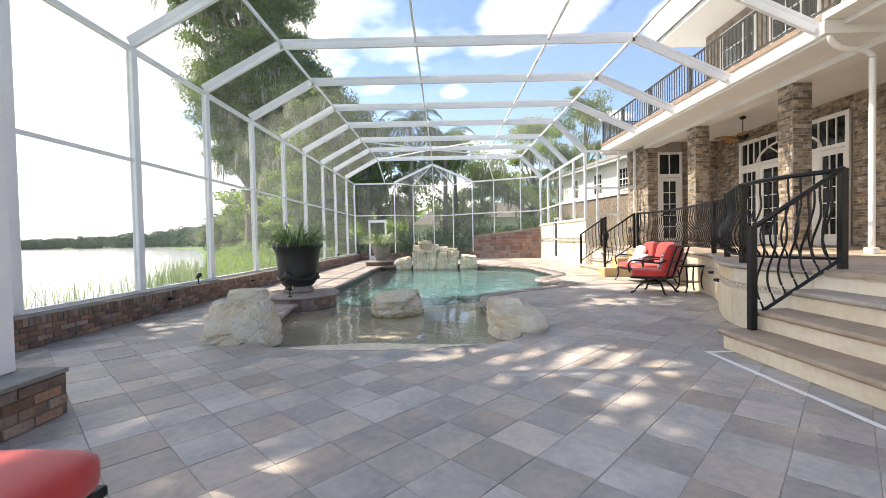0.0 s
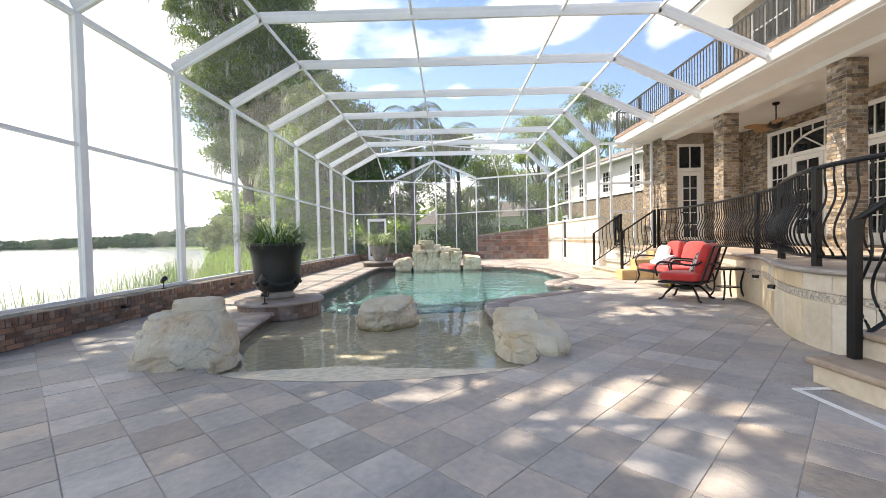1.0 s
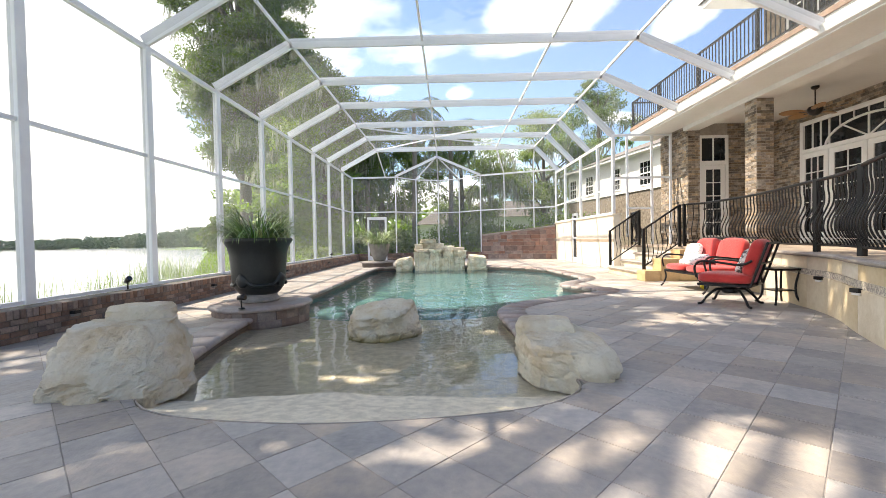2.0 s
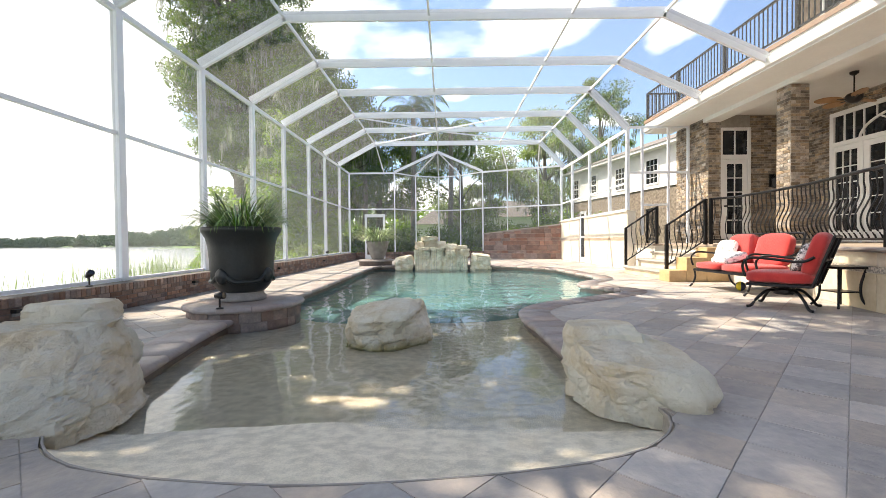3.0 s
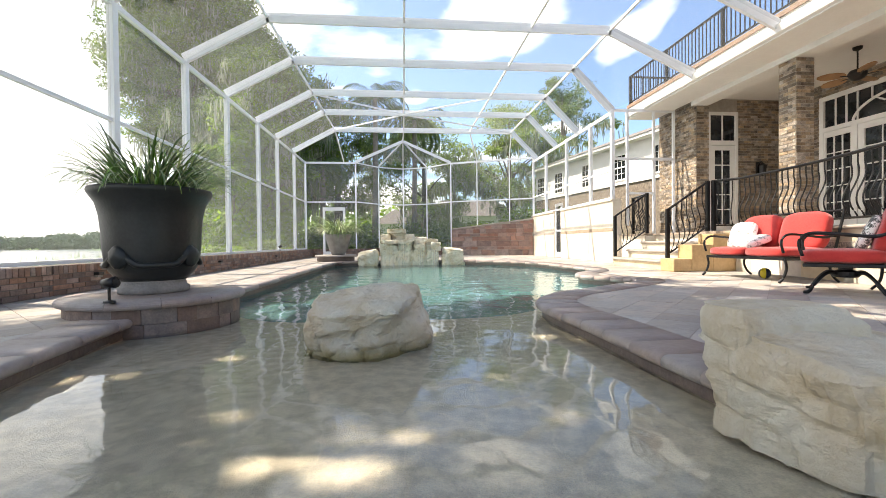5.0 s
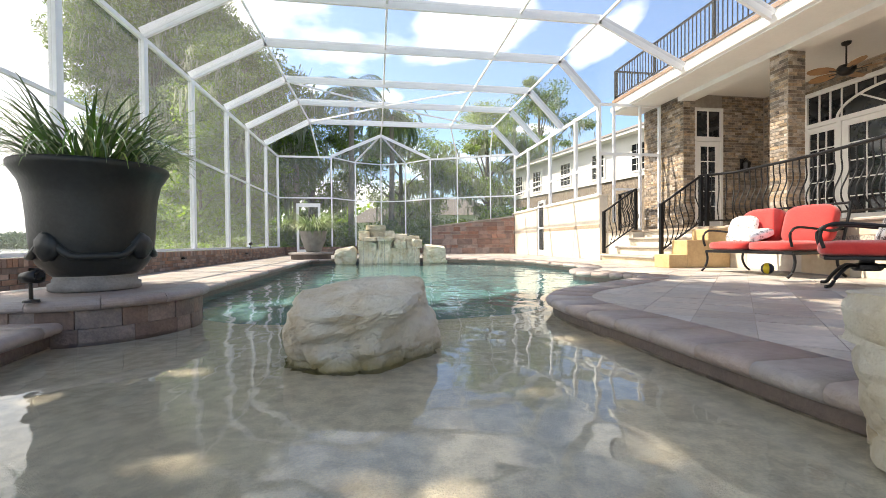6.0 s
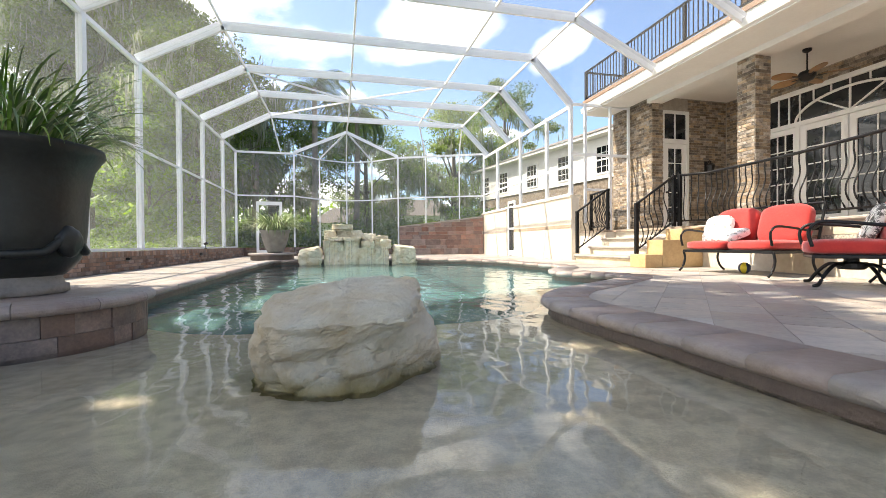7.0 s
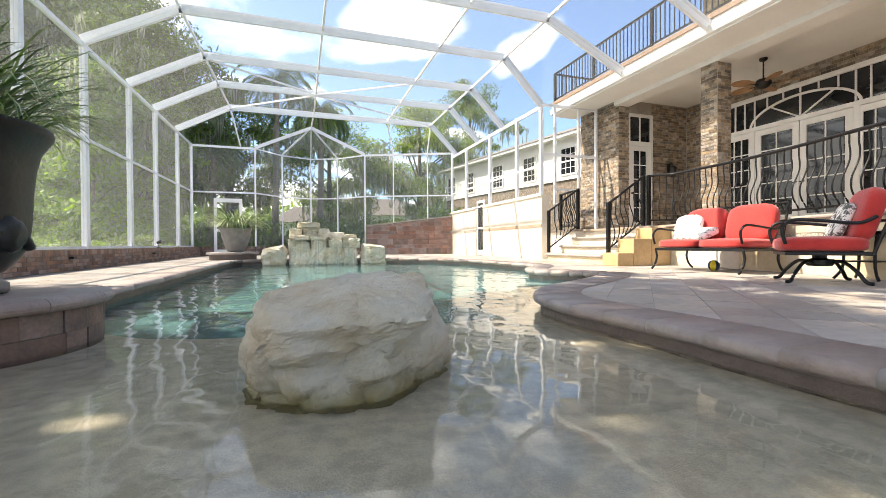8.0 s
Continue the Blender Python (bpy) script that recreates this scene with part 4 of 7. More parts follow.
# porch door with transom
pd = thing("door_1", (8.08, 15.0, TER_Z), "white glazed porch door with a transom light above", "door", kind="structure")
for x0, x1, z0, z1 in ((7.65, 7.73, TER_Z, 3.95), (8.43, 8.51, TER_Z, 3.95), (7.73, 8.43, 3.87, 3.95), (7.73, 8.43, 3.08, 3.2)):
    part("jamb", new_box(x0, x1, 14.95, 15.02, z0, z1, bevel=0.004), WHITE_PAINT, pd, shift=pd.location)
leaf = bmesh.new()
for x0, x1, z0, z1 in ((7.74, 7.86, 0.78, 3.07), (8.30, 8.42, 0.78, 3.07), (7.86, 8.30, 2.95, 3.07), (7.86, 8.30, 0.78, 1.0)):
    box(leaf, x0, x1, 14.97, 15.012, z0, z1)
leaf = part("door_leaf", leaf, WHITE_PAINT, pd, shift=pd.location)
for r in range(5):
    for q in range(2):
        z0 = 1.0 + r * 0.39
        part("pane", new_box(7.86 + q * 0.22, 8.08 + q * 0.22, 14.996, 15.004, z0, z0 + 0.39), GLASS, leaf, shift=pd.location)
    if r:
        part("glazing_bar", new_box(7.86, 8.30, 14.978, 14.995, z0 - 0.012, z0 + 0.012), WHITE_PAINT, leaf, shift=pd.location)
part("glazing_bar", new_box(8.068, 8.092, 14.976, 14.995, 1.0, 2.95), WHITE_PAINT, leaf, shift=pd.location)
part("knob", tube(bmesh.new(), [(7.80, 14.97, 1.78), (7.80, 14.90, 1.78)], 0.028, 10), BRONZE, leaf, "dark bronze knob", shift=pd.location)
for q in range(2):
    part("pane", new_box(7.73 + q * 0.35, 8.08 + q * 0.35, 14.996, 15.004, 3.2, 3.87), GLASS, pd, shift=pd.location)
part("glazing_bar", new_box(8.065, 8.095, 14.97, 14.995, 3.2, 3.87), WHITE_PAINT, pd, shift=pd.location)

# garden doors with fanlight
fd = thing("door_2", (9.8, 12.05, TER_Z), "white french doors with sidelights under an arched fanlight", "french doors", kind="structure")
FX = 9.76


def fbox(name, y0, y1, z0, z1, d0=0.0, d1=0.06, mat=WHITE_PAINT, owner=fd, label=""):
    return part(name, new_box(FX - d1, FX - d0, y0, y1, z0, z1), mat, owner, label, shift=fd.location)


for y0, y1, z0, z1 in ((13.78, 13.88, TER_Z, 3.96), (10.22, 10.32, TER_Z, 3.96), (10.32, 13.78, 3.86, 3.96), (13.02, 13.12, TER_Z, 3.12), (10.98, 11.08, TER_Z, 3.12), (10.32, 13.78, 3.12, 3.22)):
    fbox("jamb", y0, y1, z0, z1)
fbox("glass_panel", 10.32, 13.78, 3.22, 3.86, -0.02, 0.004, GLASS)
for y in (10.58, 10.82, 11.06, 13.04, 13.28, 13.52):
    fbox("glazing_bar", y - 0.014, y + 0.014, 3.22, 3.86, 0.006, 0.035)
for y in (11.35, 11.7, 12.05, 12.4, 12.75):
    zt = 3.24 + 0.5 * math.sqrt(max(0.0, 1 - ((y - 12.05) / 1.08) ** 2))
    fbox("glazing_bar", y - 0.012, y + 0.012, zt, 3.86, 0.006, 0.034)
arc = [(FX - 0.03, 12.05 + 1.08 * math.cos(a), 3.2 + 0.5 * math.sin(a)) for a in [math.pi * j / 24 for j in range(25)]]
part("fan_arch", tube(bmesh.new(), arc, 0.028, 8), WHITE_PAINT, fd, "white arched fanlight rib", shift=fd.location)
for a in (0.3, 0.5, 0.7):
    part("fan_spoke", beam(bmesh.new(), (FX - 0.02, 12.05, 3.2), (FX - 0.02, 12.05 + 1.08 * math.cos(math.pi * a), 3.2 + 0.5 * math.sin(math.pi * a)), 0.03, 0.03, (1, 0, 0)), WHITE_PAINT, fd, shift=fd.location)


def glazed_leaf(name, y0, y1, cols, stile):
    lf = bmesh.new()
    for a, b, z0, z1 in ((y0, y0 + stile, 0.78, 3.11), (y1 - stile, y1, 0.78, 3.11), (y0 + stile, y1 - stile, 2.98, 3.11), (y0 + stile, y1 - stile, 0.78, 1.05)):
        box(lf, FX - 0.05, FX - 0.005, a, b, z0, z1)
    lf = part(name, lf, WHITE_PAINT, fd, shift=fd.location)
    w = (y1 - y0 - 2 * stile) / cols
    for r in range(5):
        for q in range(cols):
            ya, za = y0 + stile + q * w, 1.05 + r * 0.386
            part("pane", new_box(FX - 0.02, FX - 0.012, ya, ya + w, za, za + 0.386), GLASS, lf, shift=fd.location)
            if q:
                part("glazing_bar", new_box(FX - 0.042, FX - 0.021, ya - 0.012, ya + 0.012, za, za + 0.386), WHITE_PAINT, lf, shift=fd.location)
        if r:
            part("glazing_bar", new_box(FX - 0.044, FX - 0.021, y0 + stile, y1 - stile, za - 0.012, za + 0.012), WHITE_PAINT, lf, shift=fd.location)
    return lf


glazed_leaf("sidelight", 13.12, 13.78, 3, 0.05)
glazed_leaf("sidelight", 10.32, 10.98, 3, 0.05)
for y0, y1, k in ((12.06, 13.01, 12.12), (11.09, 12.04, 11.98)):
    lf = glazed_leaf("door_leaf", y0, y1, 2, 0.13)
    part("lever", beam(bmesh.new(), (FX - 0.08, k - 0.05, 1.76), (FX - 0.08, k + 0.05, 1.76), 0.02, 0.02), BRONZE, lf, "dark lever handle", shift=fd.location)

# wall lantern
lan = thing("wall_lantern", (9.1, 15.0, 2.45), "dark bronze wall lantern on the brick", "wall lamp")
part("backplate", new_box(-0.06, 0.06, -0.03, -0.005, -0.15, 0.2, bevel=0.006), BRONZE, lan)
part("arm", tube(bmesh.new(), smooth_line([(0, -0.03, 0.12), (0, -0.12, 0.2), (0, -0.16, 0.14)], 4), 0.012), BRONZE, lan)
part("cage", lathe(bmesh.new(), [(0.03, -0.2), (0.07, -0.18), (0.095, 0.05), (0.10, 0.07), (0.03, 0.14)], 6, 0, -0.16), BRONZE, lan)


# ceiling fan
def ceiling_fan(x, y):
    f = thing("ceiling_fan", (x, y, PORCH_Z), "bronze ceiling fan with leaf-shaped tan blades", "ceiling fan", "ceiling fans")
    part("canopy", lathe(bmesh.new(), [(0.03, -0.07), (0.07, -0.045), (0.08, 0.0)], 20), BRONZE, f, smooth=True)
    part("rod", tube(bmesh.new(), [(0, 0, -0.06), (0, 0, -0.44)], 0.014), BRONZE, f)
    part("motor", lathe(bmesh.new(), [(0.05, -0.64), (0.10, -0.61), (0.14, -0.56), (0.15, -0.50), (0.12, -0.45), (0.05, -0.43)], 24), BRONZE, f, smooth=True)
    FANWOOD = bpy.data.materials.get("fan_blade_wood") or material("fan_blade_wood", (0.36, 0.20, 0.085), (0.25, 0.13, 0.05), 7, rough=0.5)
    for k in range(5):
        a = 2 * math.pi * k / 5 + 0.35
        b = bmesh.new()
        prof = [(0.2, 0.03), (0.28, 0.09), (0.42, 0.125), (0.56, 0.115), (0.66, 0.06), (0.69, 0.0)]
        outline = [(r, w) for r, w in prof] + [(r, -w) for r, w in prof[-2::-1]]
        prism(b, outline, -0.006, 0.006)
        bmesh.ops.rotate(b, verts=b.verts, matrix=Matrix.Rotation(0.2, 3, "X"))
        bmesh.ops.translate(b, verts=b.verts, vec=(0, 0, -0.54))
        bmesh.ops.rotate(b, verts=b.verts, matrix=Matrix.Rotation(a, 3, "Z"))
        bl = part("blade", b, FANWOOD, f, "tan leaf-shaped wooden blade")
        c = beam(bmesh.new(), (0.1 * math.cos(a), 0.1 * math.sin(a), -0.56), (0.3 * math.cos(a), 0.3 * math.sin(a), -0.545), 0.03, 0.012)
        part("bracket", c, BRONZE, bl)


ceiling_fan(8.5, 12.0)

# cheek block beside the far stairs, and the accent band with step lights on the terrace wall
ck = thing("stair_cheek", (5.1, 12.1, 0), "golden travertine stepped cheek block beside the stairs", "stair cheek", kind="structure")
for x0, x1, z1 in ((4.62, 4.98, 0.24), (4.98, 5.40, 0.50), (5.40, 5.86, 0.70)):
    part("block", new_box(x0 + 0.003, x1 - 0.003, 11.88, 12.29, 0.0, z1, bevel=0.012), GOLDSTONE, ck, "golden travertine block", shift=ck.location)
face = thing("terrace_facing", (4.4, 7, 0), "cream travertine slabs facing the curved terrace wall", "wall facing", kind="structure")
line = [Vector((p.x, p.y, 0)) for p in TER_EDGE if p.y > 4.6]
for k in range(0, len(line) - 1, 4):
    seg = [v.copy() for v in line[k:k + 5]]
    if len(seg) < 2:
        continue
    d0, d1 = (seg[1] - seg[0]).normalized(), (seg[-1] - seg[-2]).normalized()
    seg[0] += d0 * 0.002
    seg[-1] -= d1 * 0.002
    seg = seg[::-1]
    part("slab", sweep(bmesh.new(), seg, [(-0.006, 0.0), (0.014, 0.0), (0.014, 0.452), (-0.006, 0.452)]), LIMESTONE, face, shift=face.location)
    part("slab", sweep(bmesh.new(), seg, [(-0.006, 0.545), (0.014, 0.545), (0.014, 0.703), (-0.006, 0.703)]), LIMESTONE, face, shift=face.location)
MOSAIC = material("mosaic_band", (0.62, 0.55, 0.45), (0.22, 0.20, 0.18), 34, rough=0.5, bump=0.3, lo=0.42, hi=0.58)
band = [Vector((p.x - 0.004, p.y, 0.46)) for p in TER_EDGE if p.y > 4.7][::-1]
solid("trim_mosaic", sweep(bmesh.new(), band, [(0.0, 0.0), (0.008, 0.002), (0.008, 0.075), (0.0, 0.077)]), MOSAIC, "pebble mosaic band along the terrace wall", "trim", "structure")
nose = [Vector((p.x, p.y, 0)) for p in TER_EDGE][::-1]
solid("trim_cap", sweep(bmesh.new(), nose, [(-0.02, TER_Z - 0.054), (0.055, TER_Z - 0.05), (0.08, TER_Z - 0.03), (0.08, TER_Z - 0.012), (0.06, TER_Z + 0.004), (-0.02, TER_Z + 0.005)]), STEPSTONE, "rounded tan stone cap of the terrace wall", "wall cap", "structure")
for q, (x, y) in enumerate(((4.33, 6.62), (5.02, 7.85), (5.55, 9.55))):
    sl = thing("step_light", (x - 0.01, y, 0.42), "small bronze wall light in the terrace face", "wall light", "terrace wall lights")
    part("hood", new_box(-0.05, 0.02, -0.05, 0.05, 0.0, 0.045, bevel=0.006), BRONZE, sl)
    part("lens", new_box(-0.035, 0.01, -0.04, 0.04, -0.025, -0.001), WHITE_PAINT, sl)

# ---- iron railings ----
BELLY = [(1.0, 0.0), (0.86, 0.0), (0.76, -0.012), (0.64, -0.008), (0.52, 0.03), (0.38, 0.082), (0.26, 0.095), (0.15, 0.07), (0.06, 0.02), (0.0, 0.0)]


def baluster_mesh(h, skew):
    pts = smooth_line([(o, 0.0, f * h) for f, o in BELLY], 3)
    b = bmesh.new()
    tube(b, pts, 0.0105, 6)
    return finish("baluster", b, IRON, True)


def railing(path, label, zs=0.10, ht=0.86, gap=0.118, posts=()):
    """path: points on the floor. Balusters belly out to the path's left."""
    P = [Vector(p) for p in path]
    r = thing("iron_railing", P[0], label, "railing", "terrace railings")
    base = P[0]
    up = Vector((0, 0, 1))
    tr = bmesh.new()
    tube(tr, [p + up * (zs + ht + 0.012) - base for p in P], 0.024, 10)
    part("top_rail", tr, IRON, r, smooth=True)
    br = bmesh.new()
    tube(br, [p + up * zs - base for p in P], 0.017, 4)
    part("bottom_rail", br, IRON, r)
    me = baluster_mesh(ht, 0)
    cum = [0.0]
    for a, b2 in zip(P, P[1:]):
        cum.append(cum[-1] + (b2 - a).xy.length)
    s = gap
    while s < cum[-1] - 0.05:
        k = max(j for j in range(len(cum) - 1) if cum[j] <= s)
        f = (s - cum[k]) / (cum[k + 1] - cum[k])
        d = (P[k + 1] - P[k]).xy.normalized()
        ob = new("baluster", me)
        ob.parent = r
        ob.matrix_basis = Matrix.Translation(P[k].lerp(P[k + 1], f) + up * zs - base) @ Matrix.Rotation(math.atan2(d.x, -d.y), 4, "Z")
        s += gap
    for k in posts:
        p = P[k] - base
        part("post", new_box(p.x - 0.032, p.x + 0.032, p.y - 0.032, p.y + 0.032, p.z, p.z + zs + ht + 0.03, bevel=0.006), IRON, r, "square black iron post")
    return r


edge = [Vector((p.x + 0.12, p.y, TER_Z + 0.006)) for p in TER_EDGE if p.y > 4.75]
edge = [Vector((4.16, 4.5, TER_Z + 0.006))] + edge[1:] + [Vector((5.74, 12.3, TER_Z + 0.006))]
railing(edge, "black wrought-iron terrace railing with bellied balusters", posts=(0, 9, 19, 29, len(edge) - 1))
railing([(3.24, 4.46, 0.19), (4.13, 4.46, TER_Z)], "black wrought-iron stair railing with bellied balusters", zs=0.12, gap=0.11, posts=(0,))
railing([(5.66, 12.36, TER_Z), (4.82, 12.36, 0.21)], "black wrought-iron stair railing beside the far steps", zs=0.10, gap=0.11, posts=(0, 1))
railing([(5.62, 14.38, TER_Z), (4.80, 14.38, 0.21)], "black wrought-iron stair railing beside the far steps", zs=0.10, gap=0.11, posts=(0, 1))
railing([(5.9, 15.5, TER_Z), (5.66, 14.42, TER_Z)], "black wrought-iron landing railing", zs=0.10, gap=0.11, posts=(0,))

# ---- low walls of the pool court ----
lw = thing("wall_lake_side", (-4.6, 14, 0), "low aged brick kerb wall under the lake-side screens", "brick wall", kind="structure")
brick_row_wall(lw, (-4.45, 3.25), (-4.45, 9.9), 0.0, 0.36, DBRICK, DBRICK_REST, DMORTAR, limit=300)
brick_row_wall(lw, (-4.45, 9.9), (-4.45, 24.2), 0.0, 0.36, DBRICK, DBRICK_REST, DMORTAR, limit=0)
jw = thing("wall_jog", (-2.55, 3, 0), "low aged brick wall end with a stone cap", "brick wall", kind="structure")
brick_row_wall(jw, (-2.40, -3.0), (-2.40, 3.24), 0.0, 0.28, DBRICK, DBRICK_REST, DMORTAR, limit=120, cap=False, thick=0.4)
brick_row_wall(jw, (-2.42, 3.24), (-4.44, 3.24), 0.0, 0.31, DBRICK, DBRICK_REST, DMORTAR, limit=0, cap=False, thick=0.3)
part("cap", new_box(-2.82, -2.385, -3.0, 3.25, 0.282, 0.315, bevel=0.006), POTGREY, jw, "grey stone cap", shift=jw.location)
cage_part("post", new_box(-2.80, -2.66, 2.98, 3.16, 0.317, 5.6, bevel=0.006))
fw = thing("wall_far", (-3, 24.4, 0), "low aged brick kerb wall under the far screens", "brick wall", kind="structure")
brick_row_wall(fw, (-4.45, 24.17), (-2.5, 24.17), 0.0, 0.36, DBRICK, DBRICK_REST, DMORTAR, limit=0)
for (xa, ya), (xb, yb) in zip(GAZ, GAZ[1:]):
    brick_row_wall(fw, (xa, ya - 0.12), (xb, yb - 0.12), 0.0, 0.36, DBRICK, DBRICK_REST, DMORTAR, limit=0)

# red stone retaining wall with a sloping cap
rw = thing("wall_retaining", (3.7, 23.5, 0), "reddish sandstone retaining wall with a sloping pale cap", "retaining wall", kind="structure")
A, B = Vector((1.95, 24.15, 0)), Vector((5.36, 22.68, 0))
dv = (B - A).normalized()
ov = Vector((dv.y, -dv.x, 0))
L = (B - A).length


def rtop(s):
    return 1.22 + 0.38 * s / L


bm = bmesh.new()
lo = [bm.verts.new(v) for v in (A, B, B - ov * 0.3, A - ov * 0.3)]
hi = [bm.verts.new(v + Vector((0, 0, z - 0.03))) for v, z in ((A, 1.22), (B, 1.6), (B - ov * 0.3, 1.6), (A - ov * 0.3, 1.22))]
bm.faces.new(lo[::-1]), bm.faces.new(hi)
for k in range(4):
    bm.faces.new((lo[k], lo[(k + 1) % 4], hi[(k + 1) % 4], hi[k]))
part("core", bm, MORTAR, rw, shift=rw.location)
z = 0.0
rng = random.Random(5)
while z < 1.55:
    h = rng.choice((0.14, 0.2, 0.26))
    s = 0.0
    while s < L - 0.05:
        w = rng.uniform(0.22, 0.68)
        w = min(w, L - s)
        top = min(z + h, rtop(s + w / 2) - 0.04)
        if top - z > 0.04:
            b = bmesh.new()
            c = A + dv * (s + w / 2) + ov * rng.uniform(0.006, 0.02)
            beam(b, c - dv * (w / 2 - 0.006) + Vector((0, 0, (z + top) / 2)), c + dv * (w / 2 - 0.006) + Vector((0, 0, (z + top) / 2)), 0.05, top - z - 0.012)
            part("stone", b, REDSTONE, rw, shift=rw.location)
        s += w
    z += h
part("cap", beam(bmesh.new(), A + Vector((0, 0, 1.225)) - ov * 0.13, B + Vector((0, 0, 1.605)) - ov * 0.13, 0.4, 0.05), STEPSTONE, rw, "pale stone cap", shift=rw.location)

# white stucco wall under the right-hand screens, with its gate
sw = thing("wall_stucco", (5.5, 19, 0), "cream stucco wall with a thin moulded band", "stucco wall", kind="structure")
for y0, y1 in ((15.62, 19.45), (20.15, 22.9)):
    part("panel", new_box(5.38, 5.62, y0, y1, 0.0, 1.70), STUCCO, sw, shift=sw.location)
    part("cap", new_box(5.34, 5.66, y0, y1, 1.70, 1.745, bevel=0.008), STUCCO, sw, shift=sw.location)
    part("band", new_box(5.368, 5.379, y0, y1, 0.86, 0.95), STEPSTONE, sw, "tan tile band", shift=sw.location)
part("pier", new_box(5.36, 5.66, 22.75, 23.0, 0.0, 1.72), BRICK, sw, shift=sw.location)
gt = thing("screen_gate", (5.45, 19.8, 0), "white aluminium screen gate in the stucco wall", "gate")
for y0, y1, z0, z1 in ((19.47, 19.57, 0, 2.0), (20.03, 20.13, 0, 2.0), (19.57, 20.03, 1.9, 2.0), (19.57, 20.03, 0.02, 0.2), (19.57, 20.03, 0.95, 1.03)):
    part("gate_frame", new_box(5.42, 5.46, y0, y1, z0, z1), WHITE_AL, gt, shift=gt.location)
DSCREEN = thin_mix("dark_screen", 0.45, (0.06, 0.06, 0.065))
part("screen_panel", new_box(5.438, 5.442, 19.57, 20.03, 0.2, 1.9), DSCREEN, gt, shift=gt.location)
# screen door in the far wall
fdr = thing("screen_door", (-3.4, 24.3, 0.02), "white aluminium screen door in the far wall", "door")
for x0, x1, z0, z1 in ((-3.95, -3.85, 0.02, 2.25), (-3.05, -2.95, 0.02, 2.25), (-3.85, -3.05, 2.1, 2.25), (-3.85, -3.05, 0.02, 0.25), (-3.85, -3.05, 0.95, 1.05)):
    part("door_frame", new_box(x0, x1, 24.1, 24.15, z0, z1), WHITE_AL, fdr, shift=fdr.location)
part("screen_panel", new_box(-3.85, -3.05, 24.123, 24.127, 0.25, 2.1), SCREEN, fdr, shift=fdr.location)

# neighbouring wing of the house beyond the screens
wing = thing("house_wing", (11.2, 30.1, 0), "white upper and brick lower house wing with sash windows", "house", kind="structure")
wing.rotation_euler = (0, 0, 0.202)
part("lower_wall", new_box(0.02, 8.0, -11.0, 6.4, 0.0, 3.8), BRICK, wing, "brown brick lower wall")
part("upper_wall", new_box(0.0, 8.0, -11.0, 6.4, 3.803, 5.85), WHITE_PAINT, wing, "white painted upper wall")
part("sill_course", new_box(-0.05, -0.002, -11.0, 6.4, 3.72, 3.86), WHITE_PAINT, wing, "white moulded course")
part("eave", new_box(-0.55, 8.4, -11.1, 6.9, 5.85, 6.0), WHITE_PAINT, wing)
bm = bmesh.new()
lo = [bm.verts.new(v) for v in ((-0.6, -11.1, 6.003), (8.5, -11.1, 6.003), (8.5, 7.0, 6.003), (-0.6, 7.0, 6.003))]
hi = [bm.verts.new(v) for v in ((3.9, -11.1, 7.7), (4.1, -11.1, 7.7), (4.1, 3.0, 7.7), (3.9, 3.0, 7.7))]
bm.faces.new(lo[::-1]), bm.faces.new(hi)
for k in range(4):
    bm.faces.new((lo[k], lo[(k + 1) % 4], hi[(k + 1) % 4], hi[k]))
part("roof", bm, ROOFING, wing, "grey shingle roof")
for y in (-8.9, -5.9, -2.95, 0.0, 3.2, 5.6):
    fr = bmesh.new()
    for y0, y1, z0, z1 in ((y - 0.55, y - 0.47, 3.95, 5.42), (y + 0.47, y + 0.55, 3.95, 5.42), (y - 0.47, y + 0.47, 5.34, 5.42), (y - 0.47, y + 0.47, 3.95, 4.03), (y - 0.47, y + 0.47, 4.64, 4.71)):
        box(fr, -0.06, -0.002, y0, y1, z0, z1)
    w = part("window", fr, WHITE_PAINT, wing)
    for z0, z1 in ((4.03, 4.64), (4.71, 5.34)):
        part("pane", new_box(-0.02, -0.004, y - 0.47, y + 0.47, z0, z1), GLASS, w)
        for u in (-0.16, 0.16):
            part("glazing_bar", new_box(-0.035, -0.021, y + u - 0.012, y + u + 0.012, z0, z1), WHITE_PAINT, w)
        part("glazing_bar", new_box(-0.034, -0.021, y - 0.47, y + 0.47, (z0 + z1) / 2 - 0.012, (z0 + z1) / 2 + 0.012), WHITE_PAINT, w)

